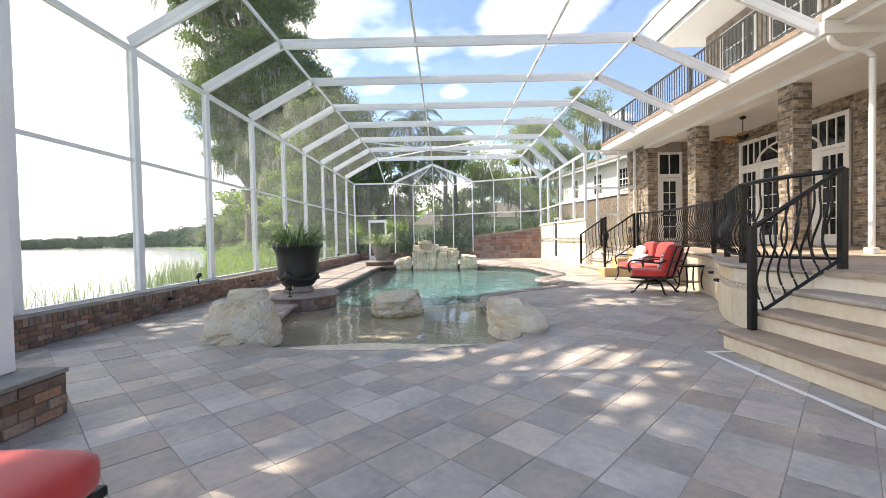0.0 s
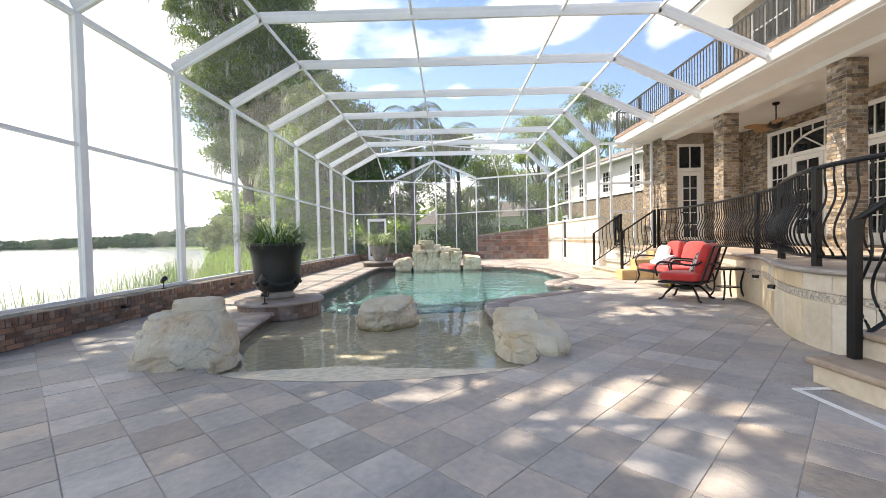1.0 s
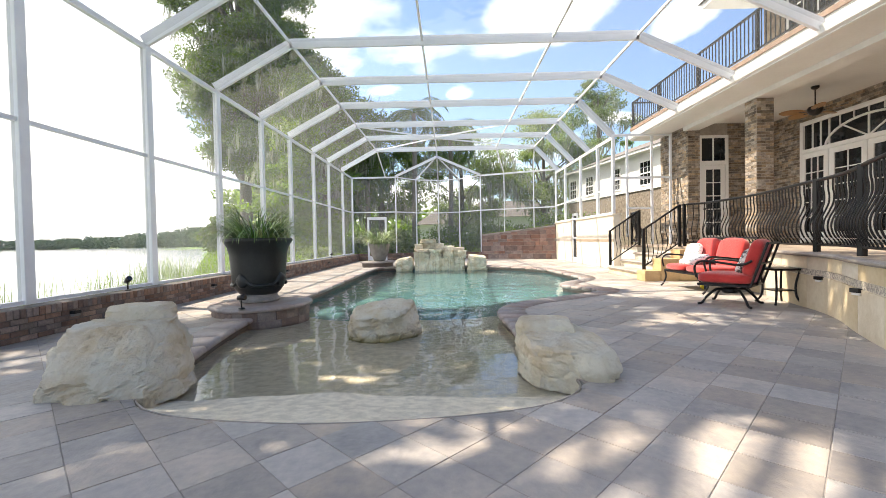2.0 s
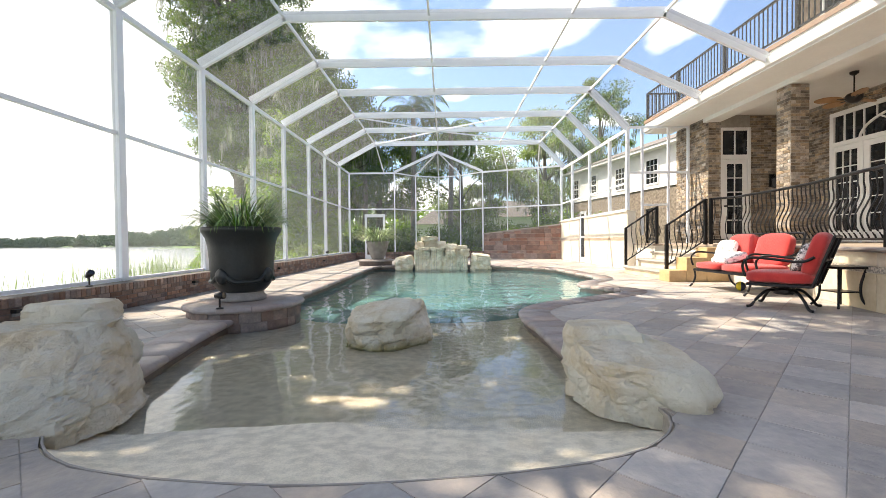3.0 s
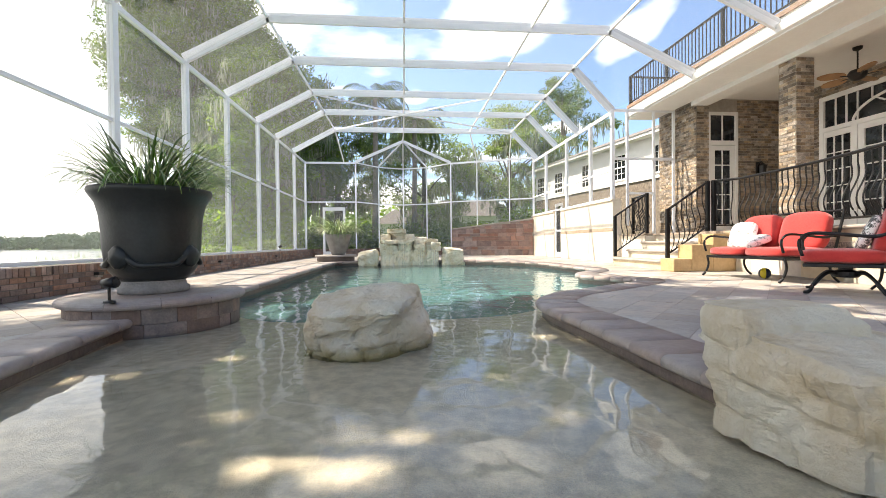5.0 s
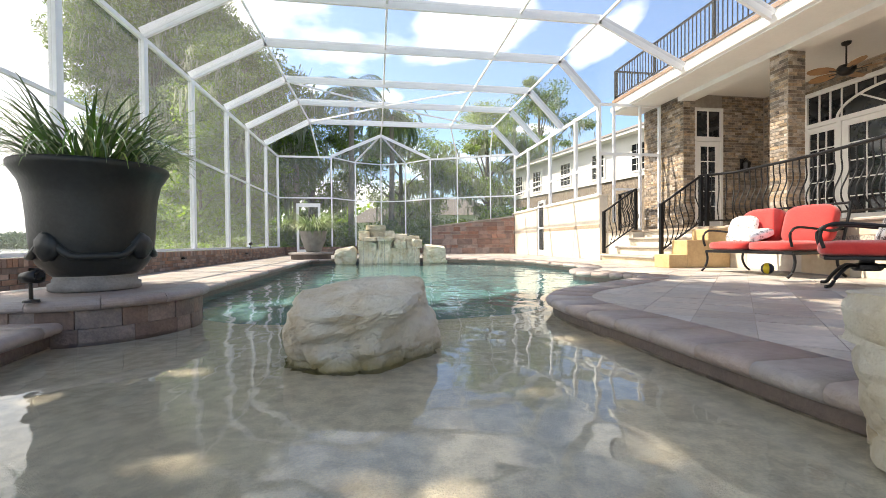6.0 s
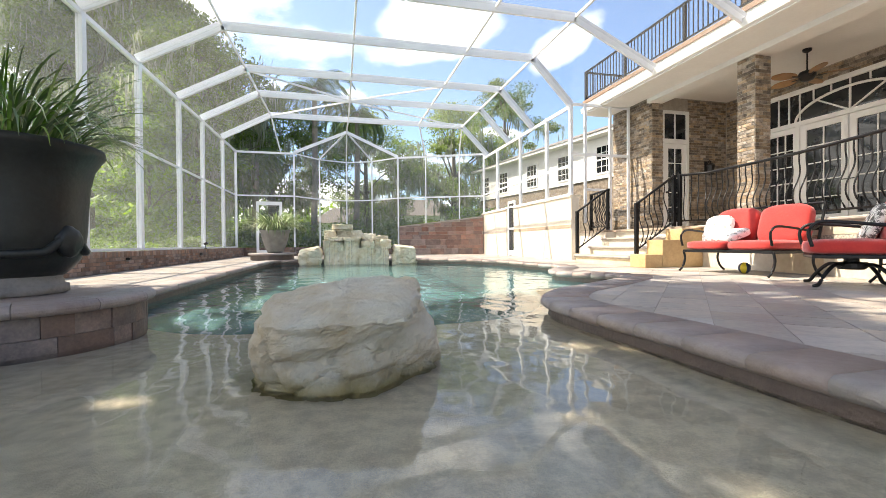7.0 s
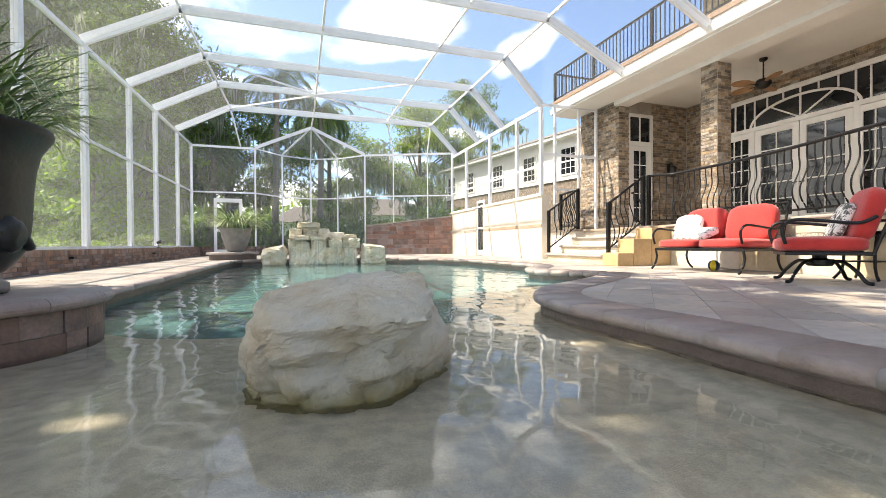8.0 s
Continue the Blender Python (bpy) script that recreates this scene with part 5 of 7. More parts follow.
# ---- boulders ----
def stone(layers, seed, chips=14, rough=0.03, tilt=(0.0, 0.0), chip_lo=0.86, fine=52, rise=30):
    """A broken stone: outlines at rising heights joined by a skin, split by random chip planes, then pitted at several scales."""
    rng = random.Random(seed)
    off = Vector((seed * 3.1, seed * 1.7, seed * 0.9))
    loops = []
    for z, pts in layers:
        P = [Vector((x, y, z)) for x, y in pts]
        n = len(P)
        ring = []
        for j in range(fine):
            u = j / fine * n
            k, f = int(u), u - int(u)
            a, b = P[k % n], P[(k + 1) % n]
            straight = a.lerp(b, f)
            c0, d0 = P[(k - 1) % n], P[(k + 2) % n]
            round_ = 0.5 * (2 * a + (b - c0) * f + (2 * c0 - 5 * a + 4 * b - d0) * f * f + (3 * a - c0 - 3 * b + d0) * f ** 3)
            ring.append(straight.lerp(round_, 0.45))
        loops.append(ring)
    rows = []
    heights = [z for z, _ in layers]
    for r in range(rise + 1):
        z = heights[0] + (heights[-1] - heights[0]) * r / rise
        k = max(i for i in range(len(heights) - 1) if heights[i] <= z + 1e-6)
        f = (z - heights[k]) / (heights[k + 1] - heights[k])
        rows.append([loops[k][j].lerp(loops[k + 1][j], f) for j in range(fine)])
    top = rows[-1]
    mid = sum(top, Vector()) / fine
    for f in (0.97, 0.92, 0.84, 0.73, 0.6, 0.46, 0.32, 0.18, 0.06):
        rows.append([mid.lerp(p, f) + Vector((0, 0, 0.012 * (1 - f))) for p in top])
    allp = [p for row in rows for p in row]
    c = sum(allp, Vector()) / len(allp)
    for _ in range(chips):
        n = Vector((rng.gauss(0, 1), rng.gauss(0, 1), rng.gauss(0.12, 0.55))).normalized()
        reach = max((p - c).dot(n) for p in allp) * rng.uniform(chip_lo, 0.97)
        for p in allp:
            over = (p - c).dot(n) - reach
            if over > 0:
                p -= n * over * 0.92
    for p in allp:
        p.z += (p.z - heights[0]) / (heights[-1] - heights[0]) * ((p.x - c.x) * tilt[0] + (p.y - c.y) * tilt[1])
    bm = bmesh.new()
    vs = [[bm.verts.new(p) for p in row] for row in rows]
    for r0, r1 in zip(vs, vs[1:]):
        for j in range(fine):
            bm.faces.new((r0[j], r0[(j + 1) % fine], r1[(j + 1) % fine], r1[j]))
    bm.faces.new(vs[0][::-1]), bm.faces.new(vs[-1])
    bm.normal_update()
    for v in bm.verts:
        q, nn = v.co, v.normal
        h = noise.noise(q * 3.4 + off) * 2.2
        step = math.floor(h) + min(1.0, max(0.0, (h - math.floor(h) - 0.4) / 0.2))
        side = 1.0 - 0.9 * abs(nn.z)
        crack = max(0.0, 0.07 - abs(noise.noise(Vector((q.x * 5, q.y * 5, q.z * 2.2)) + off * 2))) * 8
        ridge = abs(noise.noise(Vector((q.x * 2.6, q.y * 2.6, q.z * 3.4)) + off * 1.3))
        near, _ = noise.voronoi(Vector((q.x * 4.2, q.y * 4.2, q.z * 5.2)) + off)
        bulge = 1.5 * (0.42 - near[0]) - 5.0 * max(0.0, 0.13 - (near[1] - near[0]))
        d = rough * (side * (0.4 * step - 0.9 * crack + 1.3 * (ridge - 0.22) + bulge) + 0.34 * noise.noise(q * 8 + off) + 0.30 * noise.noise(q * 18 + off) + 0.16 * noise.noise(q * 40 + off))
        v.co = q + nn * d
    return bm


def boulder(at, layers, seed, label, mat=ROCK, **k):
    bm = stone(layers, seed, **k)
    ob = solid("boulder", bm, mat, label, "boulder")
    ob.location = at
    return ob


def slab(x0, x1, y0, y1, z0, z1, seed, **k):
    """A roughly rectangular quarried stone."""
    rng = random.Random(seed)
    out = []
    for f in (0.0, 0.3, 0.7, 0.9, 1.0):
        g = 0.035 * min(x1 - x0, y1 - y0) * (1 + (3 if f in (0.0, 1.0) else 0))
        w = lambda: rng.uniform(-0.4, 1.0) * g
        xm, ym = (x0 + x1) / 2, (y0 + y1) / 2
        out.append((z0 + (z1 - z0) * f, [(x0 + w(), y0 + w()), (xm, y0 + w() * 0.6), (x1 - w(), y0 + w()), (x1 - w() * 0.6, ym), (x1 - w(), y1 - w()), (xm, y1), (x0 + w(), y1 - w()), (x0 + w() * 0.6, ym)]))
    return stone(out, seed, **k)


boulder((-2.2, 5.5, 0.0), [
    (-0.10, [(-0.36, -0.46), (0.0, -0.54), (0.34, -0.34), (0.44, -0.04), (0.26, 0.42), (-0.05, 0.55), (-0.40, 0.45), (-0.48, 0.0)]),
    (0.03, [(-0.38, -0.44), (-0.01, -0.53), (0.33, -0.34), (0.43, -0.04), (0.25, 0.42), (-0.05, 0.55), (-0.40, 0.45), (-0.48, 0.0)]),
    (0.17, [(-0.33, -0.36), (0.03, -0.42), (0.31, -0.26), (0.38, 0.02), (0.24, 0.41), (-0.05, 0.52), (-0.38, 0.42), (-0.44, 0.0)]),
    (0.33, [(-0.33, -0.27), (-0.02, -0.26), (0.24, -0.16), (0.31, 0.06), (0.23, 0.38), (-0.05, 0.47), (-0.37, 0.40), (-0.42, 0.0)]),
    (0.44, [(-0.31, -0.22), (-0.04, -0.15), (0.16, -0.08), (0.24, 0.08), (0.18, 0.34), (-0.05, 0.42), (-0.34, 0.36), (-0.39, 0.0)])],
    3, "large pale limestone boulder with a stained foot at the beach entry", rough=0.044, chips=14, fine=84, rise=44)
boulder((-2.29, 5.78, 0.43), [
    (0.0, [(-0.22, -0.16), (0.0, -0.20), (0.22, -0.14), (0.25, 0.02), (0.2, 0.16), (0.0, 0.18), (-0.22, 0.15), (-0.25, 0.0)]),
    (0.08, [(-0.22, -0.15), (0.0, -0.18), (0.20, -0.13), (0.23, 0.02), (0.18, 0.15), (0.0, 0.17), (-0.21, 0.14), (-0.23, 0.0)]),
    (0.115, [(-0.19, -0.12), (0.0, -0.15), (0.18, -0.11), (0.20, 0.02), (0.16, 0.13), (0.0, 0.15), (-0.19, 0.12), (-0.21, 0.0)])],
    9, "flat pale limestone rock on the large boulder", rough=0.018, chips=8)
# two-tier stone: a low front shelf before a higher back ledge
boulder((1.12, 5.62, 0.0), [
    (-0.12, [(-0.21, -0.06), (0.0, -0.20), (0.20, -0.31), (0.34, -0.20), (0.36, 0.10), (0.26, 0.44), (-0.10, 0.55), (-0.32, 0.36), (-0.28, 0.10)]),
    (0.02, [(-0.22, -0.07), (-0.01, -0.22), (0.20, -0.33), (0.33, -0.22), (0.36, 0.10), (0.26, 0.45), (-0.10, 0.56), (-0.33, 0.37), (-0.29, 0.09)]),
    (0.11, [(-0.25, -0.09), (-0.02, -0.22), (0.20, -0.32), (0.34, -0.23), (0.35, 0.10), (0.25, 0.45), (-0.10, 0.57), (-0.32, 0.40), (-0.30, 0.08)]),
    (0.205, [(-0.29, -0.09), (-0.03, -0.20), (0.18, -0.28), (0.32, -0.19), (0.33, 0.10), (0.24, 0.45), (-0.10, 0.58), (-0.30, 0.43), (-0.31, 0.08)]),
    (0.228, [(-0.27, -0.07), (-0.02, -0.175), (0.17, -0.25), (0.30, -0.165), (0.31, 0.10), (0.23, 0.44), (-0.10, 0.57), (-0.28, 0.44), (-0.29, 0.10)])],
    14, "cream limestone boulder with a stepped flat top on the coping", rough=0.026, chips=4, tilt=(-0.04, 0.12), chip_lo=0.96, fine=90, rise=40)
boulder((1.06, 6.0, 0.245), [
    (-0.05, [(-0.24, -0.15), (0.0, -0.15), (0.22, -0.20), (0.26, 0.02), (0.18, 0.13), (-0.05, 0.19), (-0.22, 0.13), (-0.26, 0.0)]),
    (0.04, [(-0.24, -0.14), (0.0, -0.13), (0.21, -0.18), (0.25, 0.02), (0.17, 0.13), (-0.05, 0.18), (-0.22, 0.13), (-0.26, 0.0)]),
    (0.09, [(-0.22, -0.10), (0.0, -0.07), (0.17, -0.12), (0.20, 0.02), (0.15, 0.11), (-0.05, 0.16), (-0.20, 0.12), (-0.24, 0.0)])],
    15, "cream limestone ledge stone at the back of the boulder", rough=0.014, chips=5)
boulder((-0.545, 7.45, 0.0), [
    (-0.34, [(-0.42, -0.16), (-0.20, -0.29), (0.06, -0.26), (0.34, -0.04), (0.42, 0.30), (0.0, 0.40), (-0.36, 0.32), (-0.50, 0.05)]),
    (-0.12, [(-0.43, -0.15), (-0.20, -0.30), (0.05, -0.26), (0.35, -0.03), (0.42, 0.30), (0.0, 0.40), (-0.38, 0.30), (-0.50, 0.05)]),
    (0.02, [(-0.42, -0.20), (-0.26, -0.20), (0.05, -0.27), (0.36, -0.02), (0.40, 0.30), (0.0, 0.40), (-0.38, 0.30), (-0.49, 0.05)]),
    (0.08, [(-0.42, -0.20), (-0.20, -0.27), (0.08, -0.28), (0.31, 0.0), (0.35, 0.31), (0.0, 0.40), (-0.38, 0.30), (-0.46, 0.05)]),
    (0.185, [(-0.37, -0.24), (-0.14, -0.32), (0.18, -0.35), (0.29, -0.02), (0.32, 0.30), (0.0, 0.40), (-0.37, 0.30), (-0.44, 0.05)]),
    (0.225, [(-0.33, -0.19), (-0.10, -0.28), (0.18, -0.34), (0.28, 0.0), (0.28, 0.28), (0.0, 0.38), (-0.33, 0.28), (-0.39, 0.05)])],
    22, "weathered flat-topped limestone boulder standing in the shallow water", mat=ROCK_WET, rough=0.04, chips=8, tilt=(0.09, 0.12), chip_lo=0.92, fine=96, rise=52)

# waterfall of stacked stones at the far end
wf = thing("rock_waterfall", (0, 18.7, -0.3), "stacked pale limestone waterfall at the pool end", "waterfall")
for k, dims in enumerate((
        (-1.10, -0.50, 18.40, 19.0, -0.45, 0.58), (-0.52, -0.06, 18.36, 19.0, -0.45, 0.57), (-0.08, 0.44, 18.40, 19.0, -0.45, 0.34), (0.42, 0.84, 18.34, 19.0, -0.45, 0.33), (-0.9, 0.7, 18.62, 19.2, -0.45, 0.60),
        (-1.05, -0.54, 18.20, 18.75, 0.565, 0.68), (-0.53, -0.02, 18.17, 18.7, 0.56, 0.67), (-1.07, -0.72, 18.36, 18.85, 0.66, 0.87),
        (-0.74, -0.22, 18.50, 18.95, 0.66, 0.90), (-0.86, -0.26, 18.30, 18.85, 0.91, 1.05), (-0.28, 0.04, 18.38, 18.85, 0.64, 0.88),
        (0.0, 0.44, 18.42, 18.85, 0.56, 0.78), (0.28, 0.82, 18.40, 18.85, 0.60, 0.71), (0.02, 0.40, 18.24, 18.6, 0.335, 0.55),
        (0.40, 0.62, 18.40, 18.8, 0.33, 0.58), (0.56, 0.90, 18.28, 18.7, 0.33, 0.60))):
    b = slab(*dims, 40 + k, rough=0.026, chips=9, fine=40, rise=16)
    bmesh.ops.translate(b, verts=b.verts, vec=-wf.location)
    part("rock", b, ROCK, wf)
for x0, x1, top, seed, tilt in ((-1.80, -1.14, 0.36, 51, 0.18), (0.92, 1.66, 0.40, 52, -0.1)):
    ob = solid("boulder", slab(-(x1 - x0) / 2, (x1 - x0) / 2, -0.32, 0.36, -0.30, top, seed, rough=0.03, chips=16, tilt=(tilt, 0.1), chip_lo=0.72), ROCK, "pale limestone rock beside the waterfall", "boulder")
    ob.location = ((x0 + x1) / 2, 18.5, 0)
FALL = thin_mix("falling_water", 0.24, (0.9, 0.93, 0.95))
for x, w, z1 in ((-0.78, 0.42, 0.62), (-0.32, 0.34, 0.60), (0.2, 0.28, 0.36), (0.66, 0.26, 0.36)):
    n = 5
    for j in range(n):
        b = bmesh.new()
        xx = x - w / 2 + w * random.random()
        ww = random.uniform(0.008, 0.028)
        vs = [b.verts.new((xx + dx, 18.17 - 0.04 * (1 - f) + random.uniform(-0.01, 0.01), WATER_Z + f * (z1 - WATER_Z))) for f in (0, 0.5, 1) for dx in (0, ww)]
        b.faces.new((vs[0], vs[1], vs[3], vs[2])), b.faces.new((vs[2], vs[3], vs[5], vs[4]))
        part("water_strand", b, FALL, wf, "thin falling water", shift=wf.location)


# ---- planters ----
def strap_plant(n, length, spread, seed, z0, droop=1.0, wide=1.0):
    rng = random.Random(seed)
    bm = bmesh.new()
    for _ in range(n):
        a = rng.uniform(0, 2 * math.pi)
        r0 = spread * math.sqrt(rng.random())
        p = Vector((r0 * math.cos(a), r0 * math.sin(a), z0))
        a2 = a + rng.uniform(-0.5, 0.5)
        d = Vector((math.cos(a2), math.sin(a2), 0))
        lean = rng.uniform(0.7, 1.7)
        L = length * rng.uniform(0.6, 1.1)
        w = rng.uniform(0.007, 0.013) * wide
        s = Vector((-d.y, d.x, 0))
        prev = None
        ang = math.pi / 2 - lean * 0.5
        for k in range(8):
            f = k / 7
            ww = w * (1 - f) ** 0.6 * (0.6 + 0.8 * f if f < 0.5 else 1.0) + 0.0008
            cur = (bm.verts.new(p - s * ww), bm.verts.new(p + Vector((0, 0, -0.25 * ww))), bm.verts.new(p + s * ww))
            if prev:
                bm.faces.new((prev[0], prev[1], cur[1], cur[0])), bm.faces.new((prev[1], prev[2], cur[2], cur[1]))
            prev = cur
            p = p + (d * math.cos(ang) + Vector((0, 0, math.sin(ang)))) * (L / 7)
            ang -= lean * 0.42 * droop * (0.4 + f)
    return bm


FACING = material("plinth_facing", (0.25, 0.185, 0.155), (0.12, 0.092, 0.08), 8, rough=0.6, bump=0.35, piece=0.28)
pd1 = thing("planter_plinth", (-2.61, 8.69, 0.0), "round stone plinth with a rounded brownish cap in the water", "plinth", kind="structure")
part("drum", lathe(bmesh.new(), [(0.655, -0.5), (0.655, 0.085)], 40), DMORTAR, pd1)
rng = random.Random(88)
for z0, z1 in ((-0.35, -0.045), (-0.042, 0.079)):
    a0 = rng.uniform(0, 0.3)
    end = a0 + 2 * math.pi
    while a0 < end - 0.02:
        a1 = min(end, a0 + rng.choice((0.22, 0.3, 0.36, 0.44)))
        if end - a1 < 0.15:
            a1 = end
        ro = 0.675 + rng.uniform(-0.004, 0.006)
        arc = [a0 + 0.003 + (a1 - a0 - 0.006) * j / 4 for j in range(5)]
        ring = [(ro * math.cos(a), ro * math.sin(a)) for a in arc] + [(0.645 * math.cos(a), 0.645 * math.sin(a)) for a in arc[::-1]]
        part("facing_stone", prism(bmesh.new(), ring, z0, z1), FACING, pd1)
        a0 = a1
for k in range(12):
    a0, a1 = 2 * math.pi * k / 12, 2 * math.pi * (k + 1) / 12 - 0.006
    arc = [Vector((math.cos(a0 + (a1 - a0) * j / 6), math.sin(a0 + (a1 - a0) * j / 6), 0)) for j in range(7)]
    prof = [(0.5, 0.08), (0.70, 0.08), (0.718, 0.087), (0.728, 0.10), (0.731, 0.115), (0.726, 0.13), (0.714, 0.143), (0.695, 0.15), (0.5, 0.152)]
    b = bmesh.new()
    rings = [[b.verts.new((v.x * r, v.y * r, z)) for r, z in prof] for v in arc]
    for r0, r1 in zip(rings, rings[1:]):
        for j in range(len(prof)):
            b.faces.new((r0[j], r0[(j + 1) % len(prof)], r1[(j + 1) % len(prof)], r1[j]))
    b.faces.new(rings[0]), b.faces.new(rings[-1][::-1])
    part("cap_stone", b, COPING, pd1)
part("cap_core", lathe(bmesh.new(), [(0.505, 0.085), (0.505, 0.1505)], 32), COPING, pd1)

big = thing("planter_urn", (-2.66, 8.72, 0.152), "large dark grey urn with garland relief on a round plinth", "planter")
prof = [(0.27, 0.0), (0.285, 0.01), (0.285, 0.055), (0.262, 0.065), (0.262, 0.085), (0.25, 0.10), (0.26, 0.115), (0.30, 0.15), (0.345, 0.21), (0.372, 0.29), (0.385, 0.40), (0.392, 0.55), (0.405, 0.70), (0.43, 0.81), (0.468, 0.875), (0.485, 0.90), (0.49, 0.925), (0.485, 0.945), (0.465, 0.95), (0.44, 0.94), (0.42, 0.90)]
part("body", lathe(bmesh.new(), prof[6:], 56), POT, big, smooth=True)
part("foot", lathe(bmesh.new(), prof[:7], 48), POTGREY, big, "worn grey foot ring", smooth=True)
for k in range(4):
    a = math.radians(-115 + 90 * k + 12)
    b = bmesh.new()
    bmesh.ops.create_icosphere(b, subdivisions=3, radius=1.0)
    for v in b.verts:
        v.co = Vector((v.co.x * 0.09, v.co.y * 0.05, v.co.z * 0.10)) * (1 + 0.22 * noise.noise(v.co * 2.6))
    bmesh.ops.rotate(b, verts=b.verts, matrix=Matrix.Rotation(a + math.pi / 2, 3, "Z"))
    bmesh.ops.translate(b, verts=b.verts, vec=(0.378 * math.cos(a), 0.378 * math.sin(a), 0.33))
    part("boss", b, POT, big, "round relief ornament", smooth=True)
    arcs = [((0.380 + 0.006 * math.sin(math.pi * j / 16)) * math.cos(a + math.pi / 2 * j / 16), (0.380 + 0.006 * math.sin(math.pi * j / 16)) * math.sin(a + math.pi / 2 * j / 16), 0.40 - 0.14 * min(1.0, 1.35 * math.sin(math.pi * j / 16))) for j in range(17)]
    arcs = [(x * (0.97 if 4 < j < 12 else 1.0), y * (0.97 if 4 < j < 12 else 1.0), z) for j, (x, y, z) in enumerate(arcs)]
    part("garland", tube(bmesh.new(), arcs, 0.026, 8), POT, big, smooth=True)
part("soil", lathe(bmesh.new(), [(0.43, 0.87), (0.43, 0.89)], 32), SOIL, big)
gr = part("foliage", strap_plant(320, 0.72, 0.36, 4, 0.88, 0.6), LEAF, big, "arching green strap leaves", smooth=True)
part("pale_foliage", strap_plant(160, 0.74, 0.36, 11, 0.88, 0.62, 0.8), LEAF_PALE, big, "cream-striped strap leaves", smooth=True)

pl2 = thing("planter_plinth", (-2.62, 19.2, 0.0), "low round stone plinth at the pool corner", "plinth", kind="structure")
part("drum", lathe(bmesh.new(), [(0.62, -0.4), (0.62, 0.15)], 32), WATERTILE, pl2)
part("cap", lathe(bmesh.new(), [(0.66, 0.152), (0.69, 0.165), (0.69, 0.2), (0.66, 0.22)], 32), COPING, pl2)
sm = thing("planter_pot", (-2.55, 19.25, 0.22), "grey stone pot with a pale striped plant by the waterfall", "planter")
part("body", lathe(bmesh.new(), [(0.21, 0.0), (0.24, 0.05), (0.31, 0.22), (0.38, 0.44), (0.405, 0.60), (0.44, 0.65), (0.435, 0.69), (0.39, 0.69), (0.37, 0.63)], 36), POTGREY, sm, smooth=True)
part("foliage", strap_plant(320, 0.95, 0.3, 21, 0.64, 0.58, 2.2), LEAF_PALE, sm, "bright green and cream strap leaves", smooth=True)
part("inner_foliage", strap_plant(110, 0.8, 0.26, 23, 0.62, 0.8, 1.8), LEAF, sm, "green strap leaves", smooth=True)


# ---- garden spotlights ----
def spotlight(at, aim, label):
    s = thing("garden_spotlight", at, label, "spotlight", "garden spotlights")
    s.scale = (0.95, 0.95, 0.95)
    part("stake", tube(bmesh.new(), [(0, 0, 0), (0, 0, 0.13)], 0.011, 8), BRONZE, s)
    part("base", lathe(bmesh.new(), [(0.045, 0.0), (0.04, 0.015), (0.015, 0.02)], 14), BRONZE, s)
    d = Vector(aim).normalized()
    c = Vector((0, 0, 0.16))
    head = part("head", tube(bmesh.new(), [c - d * 0.05, c + d * 0.0, c + d * 0.06], 0.034, 14, taper=1.35), BRONZE, s, smooth=True)
    part("lens", tube(bmesh.new(), [c + d * 0.05, c + d * 0.063], 0.036, 14), GLASS, head)


spotlight((-4.55, 8.55, 0.362), (0.7, -0.3, 0.5), "small bronze spotlight on the brick wall")
spotlight((-2.56, 7.95, 0.152), (0.9, -0.2, 0.1), "small bronze spotlight on the plinth")
spotlight((-4.55, 19.5, 0.362), (0.8, -0.1, 0.35), "small bronze spotlight on the brick wall")
for y in (7.5, 10.6, 14.4, 18.6):
    sl = thing("step_light", (-4.42, y, 0.2), "small bronze wall light on the brick kerb", "wall light", "kerb wall lights")
    part("hood", new_box(-0.02, 0.05, -0.05, 0.05, 0.0, 0.04, bevel=0.006), BRONZE, sl)
    part("face", new_box(-0.01, 0.035, -0.045, 0.045, -0.03, -0.001), POTGREY, sl)


# ---- patio furniture ----
def pillow(bm, c, sx, sy, sz, rot=None, puff=1.0):
    """A stuffed cushion with rounded rims and a slightly uneven top."""
    b = bmesh.new()
    n = 10
    bmesh.ops.create_cube(b, size=2.0)
    bmesh.ops.subdivide_edges(b, edges=list(b.edges), cuts=7, use_grid_fill=True)
    for v in b.verts:
        p = v.co
        ex = 5.0
        r = (abs(p.x) ** ex + abs(p.y) ** ex + abs(p.z) ** ex) ** (1 / ex)
        q = p / r
        crown = 1 + 0.12 * puff * (1 - q.x * q.x) * (1 - q.y * q.y)
        v.co = Vector((q.x * sx, q.y * sy, q.z * sz * crown + 0.006 * noise.noise(q * 3)))
    if rot is not None:
        bmesh.ops.rotate(b, verts=b.verts, matrix=rot)
    bmesh.ops.translate(b, verts=b.verts, vec=c)
    merge(bm, b)
    return bm


PATTERN = material("patterned_fabric", (0.82, 0.80, 0.76), (0.10, 0.095, 0.09), 16, rough=0.9, lo=0.47, hi=0.51)
PALEPAT = material("pale_patterned_fabric", (0.80, 0.78, 0.74), (0.22, 0.21, 0.20), 15, rough=0.9, lo=0.43, hi=0.48)


def rot(axis, deg):
    return Matrix.Rotation(radians(deg), 3, axis)


